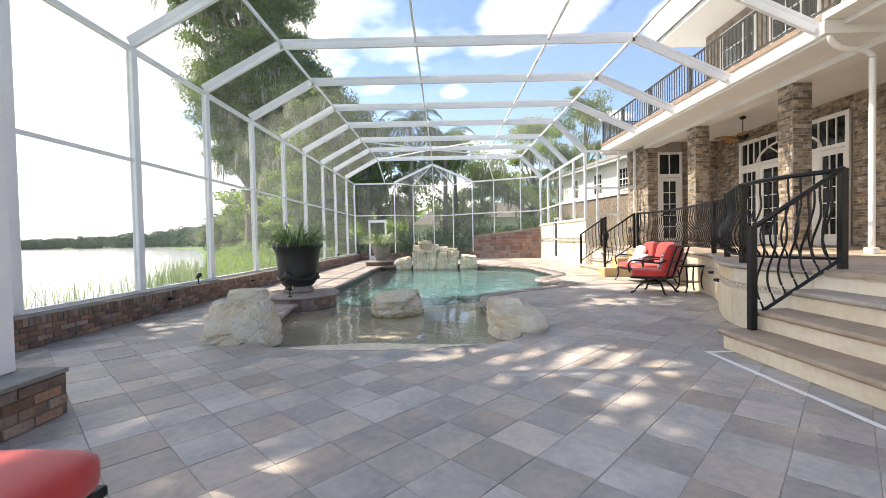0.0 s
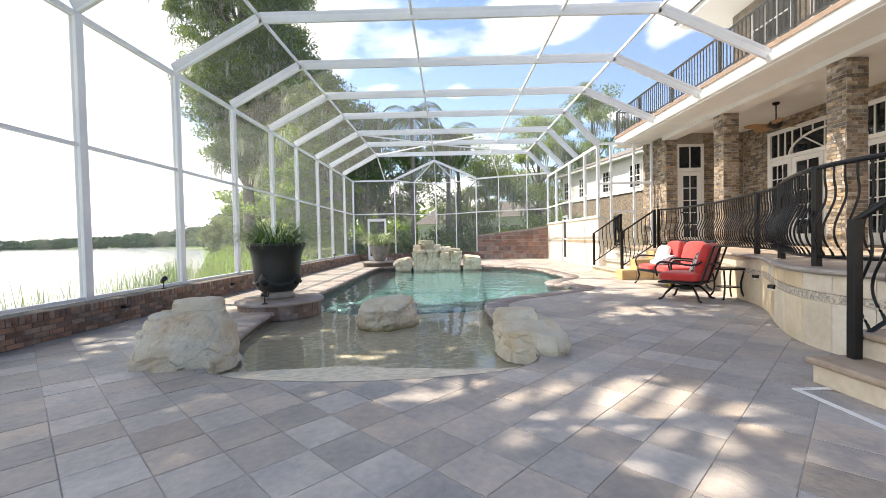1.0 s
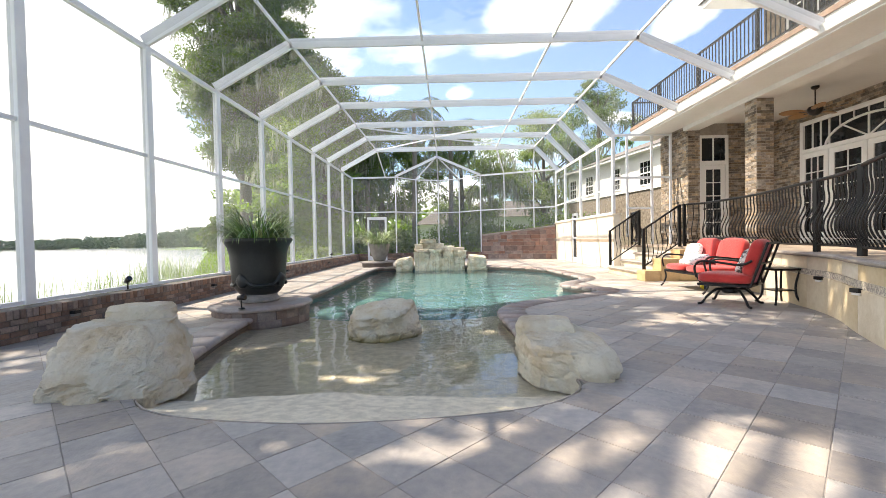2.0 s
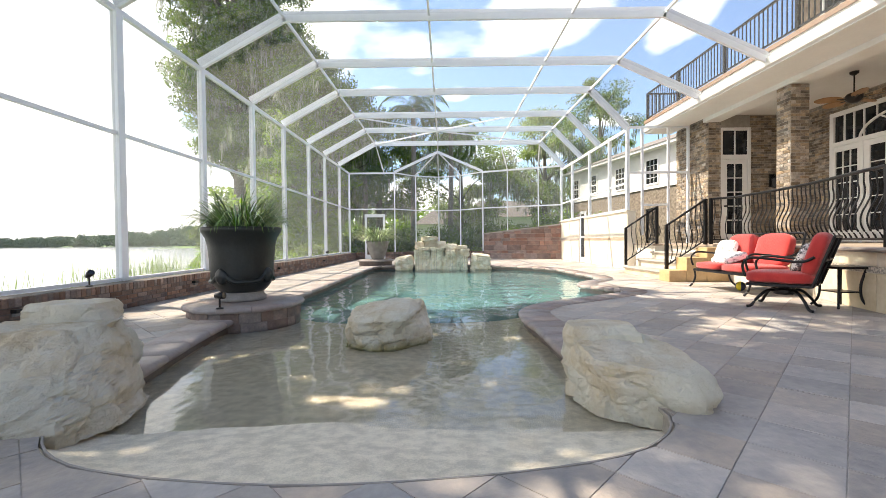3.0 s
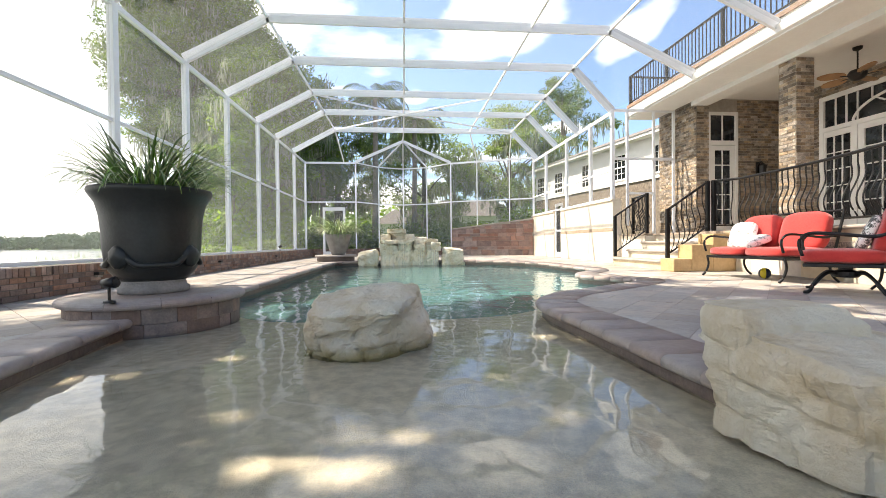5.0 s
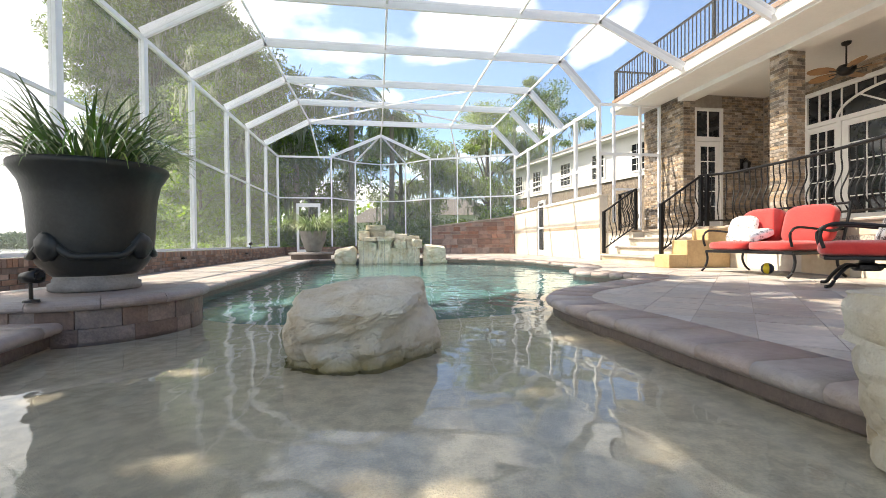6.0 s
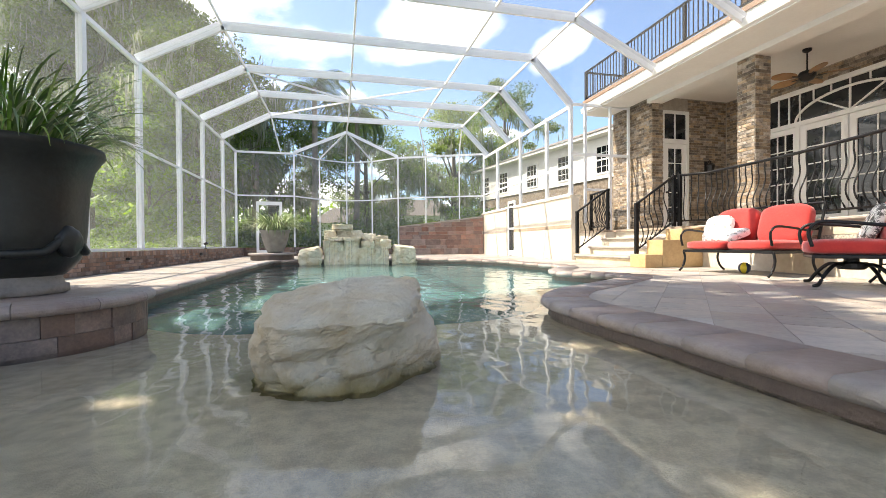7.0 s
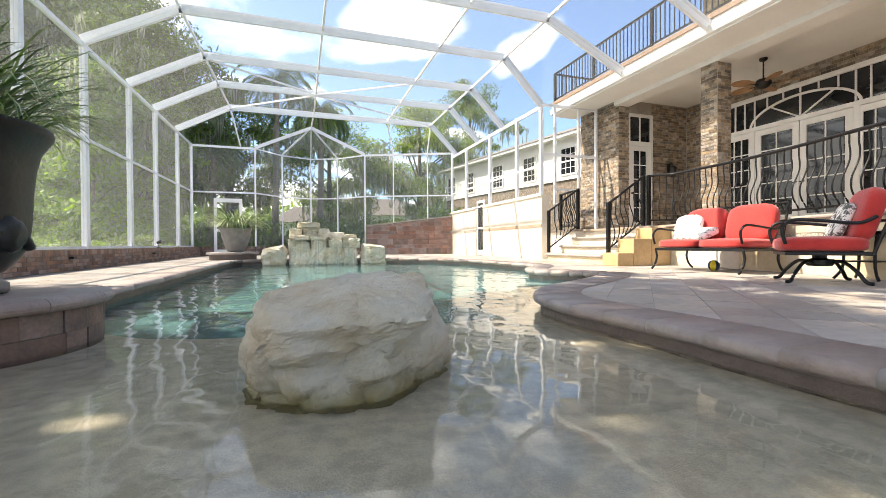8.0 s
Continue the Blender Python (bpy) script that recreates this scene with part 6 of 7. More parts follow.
# loveseat: faces -x of its own frame
def arm(owner, y, depth):
    pts = smooth_line([(-depth * 0.5, y, 0.40), (-depth * 0.54, y, 0.55), (-depth * 0.42, y, 0.64), (-depth * 0.1, y, 0.63), (depth * 0.3, y, 0.60), (depth * 0.5, y, 0.66)], 5)
    return part("armrest", tube(bmesh.new(), pts, 0.017, 8), IRON, owner, "curled black metal armrest", smooth=True)


sofa = thing("patio_loveseat", (5.0, 10.33, 0.0), "black metal loveseat with red cushions by the terrace wall", "sofa")
W = 1.42
fr = bmesh.new()
box(fr, -0.38, 0.34, -W / 2, W / 2, 0.30, 0.34, bevel=0.008)
part("seat_frame", fr, IRON, sofa)
bf = bmesh.new()
for a, b2 in (((0.34, -W / 2, 0.32), (0.50, -W / 2, 0.96)), ((0.34, W / 2, 0.32), (0.50, W / 2, 0.96)), ((0.50, -W / 2, 0.96), (0.50, W / 2, 0.96)), ((0.42, -W / 2, 0.62), (0.42, W / 2, 0.62))):
    tube(bf, [a, b2], 0.017, 8)
part("back_frame", bf, IRON, sofa)
for y in (-W / 2, W / 2):
    arm(sofa, y, 0.76)
    for x, curl in ((-0.36, -0.08), (0.32, 0.10)):
        part("leg", tube(bmesh.new(), smooth_line([(x, y, 0.32), (x - curl * 0.3, y, 0.2), (x + curl * 0.2, y, 0.08), (x + curl, y, 0.012)], 4), 0.017, 8), IRON, sofa, smooth=True)
for k in (-1, 1):
    part("seat_cushion", pillow(bmesh.new(), Vector((-0.03, k * W / 4, 0.405)), 0.37, W / 4 - 0.012, 0.065), RED, sofa, "red seat cushion", smooth=True)
    part("back_cushion", pillow(bmesh.new(), Vector((0.29, k * W / 4, 0.69)), 0.085, W / 4 - 0.015, 0.25, rot("Y", 14)), RED, sofa, "red back cushion", smooth=True)
for y, tilt, zz, m in ((0.50, 20, 0.64, PALEPAT), (0.22, 72, 0.55, PALEPAT)):
    p = solid("throw_pillow", pillow(bmesh.new(), Vector((0, 0, 0)), 0.06, 0.23, 0.21), m, "white patterned throw pillow on the loveseat", "pillow", smooth=True, group="throw pillows")
    p.matrix_world = Matrix.Translation((5.0 + 0.08 - (0.12 if tilt > 50 else 0), 10.33 + y, zz)) @ Matrix.Rotation(radians(tilt), 4, "Y")

chair = thing("patio_rocker", (4.37, 8.62, 0.0), "black metal swivel rocker with red cushions on the deck", "chair")
C = bmesh.new()
box(C, -0.34, 0.32, -0.33, 0.33, 0.285, 0.32, bevel=0.008)
part("seat_frame", C, IRON, chair)
bf = bmesh.new()
for a, b2 in (((0.32, -0.33, 0.30), (0.51, -0.33, 0.90)), ((0.32, 0.33, 0.30), (0.51, 0.33, 0.90)), ((0.51, -0.33, 0.90), (0.51, 0.33, 0.90)), ((0.42, -0.33, 0.62), (0.42, 0.33, 0.62)), ((0.32, 0, 0.30), (0.51, 0, 0.90))):
    tube(bf, [a, b2], 0.016, 8)
part("back_frame", bf, IRON, chair)
for y in (-0.34, 0.34):
    arm(chair, y, 0.68)
part("swivel", lathe(bmesh.new(), [(0.10, 0.17), (0.12, 0.19), (0.12, 0.23), (0.06, 0.25), (0.06, 0.284)], 18), IRON, chair)
for k in range(4):
    a = math.radians(45 + 90 * k)
    d = Vector((math.cos(a), math.sin(a), 0))
    part("leg", tube(bmesh.new(), smooth_line([d * 0.05 + Vector((0, 0, 0.2)), d * 0.2 + Vector((0, 0, 0.22)), d * 0.33 + Vector((0, 0, 0.12)), d * 0.40 + Vector((0, 0, 0.03)), d * 0.46 + Vector((0, 0, 0.016))], 4), 0.018, 8), IRON, chair, smooth=True)
part("seat_cushion", pillow(bmesh.new(), Vector((-0.02, 0, 0.395)), 0.35, 0.33, 0.075), RED, chair, "red seat cushion", smooth=True)
part("back_cushion", pillow(bmesh.new(), Vector((0.325, 0, 0.68)), 0.085, 0.31, 0.255, rot("Y", 16)), RED, chair, "red back cushion", smooth=True)
chair.rotation_euler = (0, 0, radians(-48))
p = solid("throw_pillow", pillow(bmesh.new(), Vector((0, 0, 0)), 0.05, 0.19, 0.18), PATTERN, "black and white patterned throw pillow on the rocker", "pillow", smooth=True, group="throw pillows")
p.matrix_world = Matrix.Translation((4.37, 8.62, 0.0)) @ Matrix.Rotation(radians(-48), 4, "Z") @ Matrix.Translation((0.17, 0.06, 0.63)) @ Matrix.Rotation(radians(22), 4, "Y")

side_t = thing("side_table", (5.02, 8.55, 0.0), "small black metal side table beside the rocker", "table")
part("tabletop", new_box(-0.22, 0.22, -0.22, 0.22, 0.50, 0.53, bevel=0.008), IRON, side_t)
for x in (-0.17, 0.17):
    for y in (-0.17, 0.17):
        part("leg", tube(bmesh.new(), smooth_line([(x, y, 0.50), (x * 0.8, y * 0.8, 0.3), (x * 0.85, y * 0.85, 0.12), (x * 1.15, y * 1.15, 0.014)], 4), 0.015, 8), IRON, side_t, smooth=True)
part("stretcher", new_box(-0.14, 0.14, -0.14, 0.14, 0.2, 0.215), IRON, side_t)

YELLOW = material("yellow_ball", (0.62, 0.50, 0.03), (0.55, 0.42, 0.02), 4, rough=0.45)
NAVY = material("navy_ball", (0.02, 0.035, 0.09), (0.015, 0.025, 0.07), 4, rough=0.45)
ball = thing("play_ball", (5.0, 10.32, 0.0), "yellow and navy play ball on the deck under the loveseat", "ball")
for k in range(6):
    b = bmesh.new()
    rings = []
    for i in range(9):
        th = math.pi * i / 8
        rings.append([b.verts.new((0.08 * math.sin(th) * math.cos(math.pi / 3 * (k + j / 4)), 0.08 * math.sin(th) * math.sin(math.pi / 3 * (k + j / 4)), 0.08 - 0.08 * math.cos(th))) for j in range(5)])
    for r0, r1 in zip(rings, rings[1:]):
        for j in range(4):
            b.faces.new((r0[j], r0[j + 1], r1[j + 1], r1[j]))
    bmesh.ops.remove_doubles(b, verts=b.verts, dist=0.0005)
    part("panel", b, YELLOW if k % 2 else NAVY, ball, "yellow panel" if k % 2 else "navy panel", smooth=True)

ot = thing("ottoman", (-1.35, 1.58, 0.0), "black metal ottoman with a red cushion on the deck", "ottoman")
part("frame", new_box(-0.34, 0.34, -0.28, 0.28, 0.24, 0.28, bevel=0.008), IRON, ot)
for x in (-0.3, 0.3):
    for y in (-0.24, 0.24):
        part("leg", tube(bmesh.new(), [(x, y, 0.25), (x * 1.05, y * 1.05, 0.0)], 0.017, 8), IRON, ot)
part("cushion", pillow(bmesh.new(), Vector((0, 0, 0.35)), 0.37, 0.31, 0.075), RED, ot, "red seat cushion", smooth=True)

# white channel drain along the near steps
solid("drain_strip", box(new_box(2.735, 2.775, -2.0, 4.40, 0.001, 0.006), 2.776, 3.0, 4.365, 4.40, 0.001, 0.006), WHITE_PAINT, "white channel drain strip set in the deck", "drain", "structure")

# thin dark joint between the pebble beach and the deck
beach_rim = [Vector((*POOL[(i1 + k) % len(POOL)], 0)) for k in range(((i0 - i1) % len(POOL)) + 1)]
solid("trim_beach_joint", sweep(bmesh.new(), beach_rim, [(0.0, -0.02), (0.009, -0.02), (0.009, 0.001), (0.0, 0.001)]), GROUT, "thin grey joint round the pebble beach", "joint", "structure")

# ---- trees, reeds and far shore ----
def leaf_material(name, base, dark, trans=0.5):
    m = material(name, base, dark, 0.6, rough=0.6, piece=0.3, island=True)
    n, l = m.node_tree.nodes, m.node_tree.links
    p = n["Principled BSDF"]
    t = n.new("ShaderNodeBsdfTranslucent")
    src = p.inputs["Base Color"].links[0].from_socket
    l.new(src, t.inputs[0])
    mx = n.new("ShaderNodeMixShader")
    mx.inputs[0].default_value = trans
    l.new(p.outputs[0], mx.inputs[1]), l.new(t.outputs[0], mx.inputs[2])
    l.new(mx.outputs[0], n["Material Output"].inputs[0])
    return m


CYPRESS = leaf_material("cypress_leaf", (0.23, 0.31, 0.09), (0.10, 0.155, 0.045))
OAK = leaf_material("oak_leaf", (0.25, 0.33, 0.12), (0.13, 0.185, 0.065))
LIGHTLEAF = leaf_material("light_leaf", (0.30, 0.42, 0.10), (0.16, 0.25, 0.06))
GARDENLEAF = leaf_material("garden_leaf", (0.34, 0.43, 0.15), (0.17, 0.24, 0.08))
PALMLEAF = leaf_material("palm_leaf", (0.20, 0.28, 0.10), (0.10, 0.16, 0.05))
MOSS = leaf_material("hanging_moss", (0.40, 0.42, 0.32), (0.26, 0.28, 0.20), 0.5)
BARK = material("grey_bark", (0.21, 0.18, 0.15), (0.11, 0.095, 0.08), 3, rough=0.95, bump=0.8, bump_scale=9)
PALMBARK = material("palm_bark", (0.30, 0.26, 0.22), (0.19, 0.165, 0.14), 5, rough=0.95, bump=0.6, bump_scale=14)
REED = leaf_material("reed_leaf", (0.22, 0.30, 0.09), (0.12, 0.19, 0.05))
# greyed green: the haze of distance is put into the colour
HAZE = material("haze_tinted_foliage", (0.17, 0.235, 0.15), (0.10, 0.15, 0.10), 0.05, rough=1.0)
RNG = np.random.default_rng(7)


def quads(name, c, u, v):
    """Many small quads: centres c, half-sides u and v (n x 3 arrays)."""
    n = len(c)
    co = np.stack([c - u - v, c + u - v * 0.4, c + u * 0.7 + v, c - u * 0.6 + v * 0.8], 1).reshape(-1, 3)
    me = bpy.data.meshes.new(name)
    me.vertices.add(4 * n), me.loops.add(4 * n), me.polygons.add(n)
    me.vertices.foreach_set("co", co.ravel())
    me.loops.foreach_set("vertex_index", np.arange(4 * n))
    me.polygons.foreach_set("loop_start", np.arange(n) * 4)
    me.polygons.foreach_set("loop_total", np.full(n, 4))
    me.update()
    return me


def unit(a):
    return a / np.maximum(1e-6, np.linalg.norm(a, axis=1, keepdims=True))


def clump_leaves(centres, radii, per, size, flat=0.5):
    """Leaves scattered round clump centres, denser towards each clump's shell."""
    cs = np.repeat(np.array(centres, float), per, 0)
    rs = np.repeat(np.array(radii, float), per)[:, None]
    d = unit(RNG.normal(size=cs.shape))
    r = rs * RNG.random((len(cs), 1)) ** 0.45
    p = cs + d * r * np.array([1, 1, flat])
    u = unit(RNG.normal(size=cs.shape)) * size * (0.5 + RNG.random((len(cs), 1)))
    w = RNG.normal(size=cs.shape)
    v = unit(np.cross(u, w)) * size * 0.55
    return p, u, v


def moss_strips(anchors, n, length):
    """Tufts of hanging moss: strands gathered round shared points, narrow and uneven in length."""
    tufts = n // 9
    root = np.array(anchors, float)[RNG.integers(0, len(anchors), tufts)] + RNG.normal(size=(tufts, 3)) * np.array([0.7, 0.7, 0.35])
    long = length * (0.25 + 0.75 * RNG.random(tufts) ** 1.5)
    pick = RNG.integers(0, tufts, n)
    a = root[pick] + RNG.normal(size=(n, 3)) * np.array([0.13, 0.13, 0.12])
    L = long[pick] * (0.35 + 0.65 * RNG.random(n))
    c = a - np.stack([np.zeros(n), np.zeros(n), L / 2], 1)
    th = RNG.random(n) * np.pi
    w = 0.018 + 0.034 * RNG.random(n)
    u = np.stack([np.cos(th) * w, np.sin(th) * w, np.zeros(n)], 1)
    v = np.stack([RNG.normal(size=n) * 0.06, RNG.normal(size=n) * 0.06, L / 2], 1)
    return c, u, v


def tree(name, at, height, crown_r, crown_lo, label, leaf, clumps=70, per=130, size=0.16, trunk_r=0.3, moss=0, lean=(0, 0), clump_r=1.1, squash=1.0, seed=1, shape="round", centre=None, gap=None, also=()):
    rng = random.Random(seed)
    t = thing(name, at, label, "tree")
    pts = smooth_line([(0, 0, -0.3), (lean[0] * 0.1, lean[1] * 0.1, height * 0.25), (lean[0] * 0.5, lean[1] * 0.5, height * 0.55), (lean[0], lean[1], height * 0.93)], 4)
    tr = bmesh.new()
    tube(tr, [pts[0] - Vector((0, 0, 0.2))] + pts, trunk_r, 10, taper=0.16)
    for v in tr.verts:
        if v.co.z < 0.8:
            f = 1 + 0.7 * (0.8 - max(v.co.z, 0)) ** 2
            v.co.x *= f
            v.co.y *= f
    part("trunk", tr, BARK, t, "grey fissured trunk", smooth=True)
    centres, radii = [], []
    c0 = Vector(centre) if centre else Vector((lean[0], lean[1], 0))
    for k in range(clumps):
        f = rng.random() ** 0.8
        z = crown_lo + (height - crown_lo) * f
        wide = crown_r * (math.sin(math.pi * (0.12 + 0.84 * f)) if shape == "round" else (0.24 + 1.1 * min(f, 0.75)))
        a = rng.uniform(0, 2 * math.pi)
        r = wide * math.sqrt(rng.uniform(0.08, 1.0))
        p = (c0.x + r * math.cos(a), c0.y + r * math.sin(a) * squash, z)
        if gap and math.hypot(at[0] + p[0] + 0.667 * z - gap[0], at[1] + p[1] - 0.244 * z - gap[1]) < gap[2] and rng.random() < 0.8:
            continue
        centres.append((c0.x + r * math.cos(a), c0.y + r * math.sin(a) * squash, z + rng.uniform(-0.4, 0.4)))
        radii.append(clump_r * rng.uniform(0.55, 1.25))
    centres += list(also)
    radii += [clump_r * 1.2] * len(also)
    for k in range(0, len(centres), 4):
        e = Vector(centres[k])
        f = max(0.25, min(0.9, (e.z - 0.25 * Vector((e.x, e.y)).length) / height))
        s = pts[min(len(pts) - 1, int(f * (len(pts) - 1)))]
        mid = (s + e) / 2 + Vector((0, 0, 0.35))
        part("limb", tube(bmesh.new(), smooth_line([s, mid, e], 3), trunk_r * 0.22, 6, taper=0.25), BARK, t, smooth=True)
    me = quads("crown", *clump_leaves(centres, radii, per, size))
    me.materials.append(leaf)
    ob = new("crown", me)
    ob.parent = t
    if moss:
        low = sorted(centres, key=lambda c: c[2])[: int(len(centres) * 0.75)]
        mm = quads("moss", *moss_strips(low, moss, 1.9))
        mm.materials.append(MOSS)
        ob = new("moss", mm)
        ob.parent = t
        ob["label"] = "grey hanging moss"
    return t


def palm(at, h, seed, fronds=40, length=2.7):
    rng = random.Random(seed)
    t = thing("palm_tree", at, "tall palm tree with a grey trunk behind the enclosure", "palm tree")
    tr = bmesh.new()
    n = 26
    tube(tr, [(0.15 * math.sin(k / n * 2), 0, -0.3 + h * k / n) for k in range(n + 1)], 0.19, 12, taper=0.75)
    for k, v in enumerate(tr.verts):
        if (k // 12) % 2:
            v.co.x = (v.co.x - 0.1) * 1.06 + 0.1
            v.co.y *= 1.06
    part("trunk", tr, PALMBARK, t, "ringed grey palm trunk", smooth=True)
    top = Vector((0.15 * math.sin(2), 0, h - 0.3))
    C, U, V = [], [], []
    for k in range(fronds):
        a = 2 * math.pi * k / fronds * 2.618
        el = rng.uniform(-0.75, 1.25)
        d = Vector((math.cos(a), math.sin(a), 0))
        p, ang = top.copy(), el
        rb = [p.copy()]
        for j in range(9):
            p = p + (d * math.cos(ang) + Vector((0, 0, math.sin(ang)))) * length / 9
            ang -= 0.24
            rb.append(p.copy())
            s = Vector((-d.y, d.x, 0))
            for side in (-1, 1):
                for q in range(4):
                    lp = p + (d * math.cos(ang) + Vector((0, 0, math.sin(ang)))) * length / 36 * q
                    tip = (s * side * 0.8 + d * 0.45 + Vector((0, 0, -0.55 - 0.3 * rng.random()))).normalized() * 0.5 * (1.1 - abs(j - 4) / 8)
                    C.append(lp + tip / 2), U.append(tip / 2), V.append(d * 0.022)
        r = part("frond_rib", tube(bmesh.new(), rb, 0.016, 4, taper=0.3), PALMLEAF, t)
    me = quads("fronds", np.array(C), np.array(U), np.array(V))
    me.materials.append(PALMLEAF)
    ob = new("fronds", me)
    ob.parent = t


# big bald cypress by the lake
tree("cypress_tree", (-16.6, 37.5, -0.4), 33, 7.4, 7.5, "tall mossy cypress tree on the lake bank", CYPRESS, clumps=330, per=640, size=0.105, trunk_r=0.62, shape="vase", moss=9000, clump_r=1.6, seed=3)
tree("cypress_tree", (-11.0, 36, -0.4), 16, 4.6, 4.0, "mossy cypress tree on the lake bank", OAK, clumps=70, per=300, size=0.115, trunk_r=0.45, moss=2400, clump_r=1.4, seed=5)
tree("cypress_tree", (-7.6, 29.5, -0.3), 12, 4.2, 3.2, "mossy cypress tree behind the screens", CYPRESS, clumps=55, per=420, size=0.08, trunk_r=0.32, moss=2000, clump_r=1.2, seed=6)
tree("shade_tree", (-8.0, 28.0, -0.3), 8.5, 3.0, 1.0, "leafy green tree close to the lake-side screens", LIGHTLEAF, clumps=60, per=260, size=0.095, trunk_r=0.16, clump_r=0.95, seed=8)
tree("shade_tree", (-8.6, 26.2, -0.4), 6.0, 2.4, 0.6, "leafy green tree close to the lake-side screens", LIGHTLEAF, clumps=36, per=130, size=0.12, trunk_r=0.12, clump_r=0.8, seed=9)
tree("oak_tree", (-5.2, 37, 0.0), 10.5, 5.0, 2.2, "dark oak tree with hanging moss beyond the pool", CYPRESS, clumps=60, per=420, size=0.085, trunk_r=0.4, moss=1500, clump_r=1.5, seed=10)
tree("oak_tree", (1.5, 41, 0.3), 10.5, 5.0, 2.4, "dark oak tree with hanging moss beyond the pool", GARDENLEAF, clumps=52, per=400, size=0.085, trunk_r=0.4, moss=2600, clump_r=1.5, seed=11)
tree("oak_tree", (8.5, 39, 0.8), 10.5, 4.8, 2.6, "oak tree with hanging moss beyond the retaining wall", GARDENLEAF, clumps=50, per=420, size=0.085, trunk_r=0.4, moss=2800, clump_r=1.4, seed=12)
tree("oak_tree", (15, 44, 1.0), 15, 5.0, 4.5, "tall mossy tree behind the house wing", CYPRESS, clumps=40, per=420, size=0.085, trunk_r=0.4, moss=1200, clump_r=1.3, seed=13)
tree("oak_tree", (-13, 47, 0.0), 17, 7.0, 2.0, "dense dark tree on the lake bank", OAK, clumps=90, per=380, size=0.14, trunk_r=0.5, moss=900, clump_r=1.8, seed=15)
tree("oak_tree", (-20, 52, -0.2), 11, 6.0, 0.8, "green bank tree along the shore", LIGHTLEAF, clumps=70, per=120, size=0.25, trunk_r=0.4, clump_r=1.7, seed=16)
for x, y, h, r, seed in ((-31.5, 62, 5.5, 3.0, 71), (-27.5, 60, 7.5, 3.6, 72), (-22.8, 56, 9.0, 4.0, 73)):
    tree("bank_tree", (x, y, -0.7), h, r, 0.5, "low leafy tree on the lake bank", OAK, clumps=44, per=240, size=0.15, trunk_r=0.2, clump_r=1.2, seed=seed)
# broad tree beside the walk, whose crown shades the near deck
tree("oak_tree", (-8.7, 2.2, -0.4), 13.4, 7.2, 9.6, "broad spreading oak beside the enclosure", OAK, clumps=205, per=125, size=0.15, trunk_r=0.5, clump_r=0.95, seed=17, squash=0.84, centre=(2.4, 5.4, 0), gap=(2.2, 3.9, 1.4), also=((-0.2, 3.6, 11.4), (-0.7, 3.3, 11.2), (0.4, 4.0, 11.6)))
palm((-2.15, 31.5, 0), 10.0, 2)
palm((0.35, 33.0, 0.2), 8.9, 4)
palm((-5.0, 29.2, 0), 5.2, 5, length=1.8)


def bush(at, r, n, leaf, label, seed):
    rng = random.Random(seed)
    t = thing("shrub", at, label, "shrub", "garden shrubs")
    cs = [(rng.gauss(0, r * 0.5), rng.gauss(0, r * 0.35), r * rng.uniform(0.2, 0.75)) for _ in range(14)]
    me = quads("foliage", *clump_leaves(cs, [r * 0.45] * 14, n, 0.07, 0.8))
    me.materials.append(leaf)
    ob = new("foliage", me)
    ob.parent = t
    for c in cs[:7]:
        part("stem", tube(bmesh.new(), [(0, 0, -0.3), (c[0], c[1], c[2])], 0.02, 5, taper=0.4), BARK, t)


for k, (x, y, z, r, leaf) in enumerate(((-3.6, 27, 0, 1.1, OAK), (-1.6, 28.5, 0, 1.0, OAK), (0.6, 27.6, 0, 0.9, LIGHTLEAF), (1.4, 29, 0.2, 1.1, OAK), (3.6, 25.6, 0.8, 0.8, LIGHTLEAF), (5.0, 25.0, 0.9, 0.8, LIGHTLEAF), (6.6, 27.5, 1.0, 1.5, LIGHTLEAF), (4.2, 31, 0.6, 1.3, OAK), (-6.0, 25.5, 0, 1.3, LIGHTLEAF), (-6.2, 19.5, -0.3, 0.9, LIGHTLEAF), (-9.0, 25, -0.4, 1.5, LIGHTLEAF), (-13.5, 31, -0.6, 1.8, OAK), (-16, 37, -0.6, 2.2, LIGHTLEAF), (-5.9, 22.6, -0.2, 1.0, OAK), (-4.6, 29.5, 0, 1.8, OAK), (-2.9, 31, 0, 2.0, OAK), (-7.2, 30.5, -0.2, 2.0, OAK), (0.2, 32, 0.2, 1.8, OAK), (2.6, 33, 0.4, 1.8, OAK))):
    bush((x, y, z), r, 170, leaf, "leafy green shrub beyond the screens", 60 + k)

# reeds along the bank
n = 1900
yy = 3 + 30 * RNG.random(n) ** 1.1
sx = np.array([shore_x(y) for y in yy])
xx = sx + RNG.normal(size=n) * 0.9 - 0.2
band = RNG.random(n) < 0.55
xx = np.where(band, sx - 1.2 + RNG.normal(size=n) * 0.7 + 0.5 * np.sin(yy * 1.3), xx)
L = 0.5 + 0.95 * RNG.random(n) ** 2
base = np.stack([xx, yy, np.full(n, -1.25)], 1)
v = np.stack([RNG.normal(size=n) * 0.1, RNG.normal(size=n) * 0.1, L / 2 + 0.12], 1)
th = RNG.random(n) * np.pi
u = np.stack([np.cos(th) * 0.009, np.sin(th) * 0.009, np.zeros(n)], 1)
me = quads("reeds", base + v, u, v)
me.materials.append(REED)
tagged(new("reeds", me), "green reeds standing along the lake bank", "reeds", kind="stuff")
n = 26000
yy = 8 + 66 * RNG.random(n) ** 1.1
sx = np.array([shore_x(y) for y in yy])
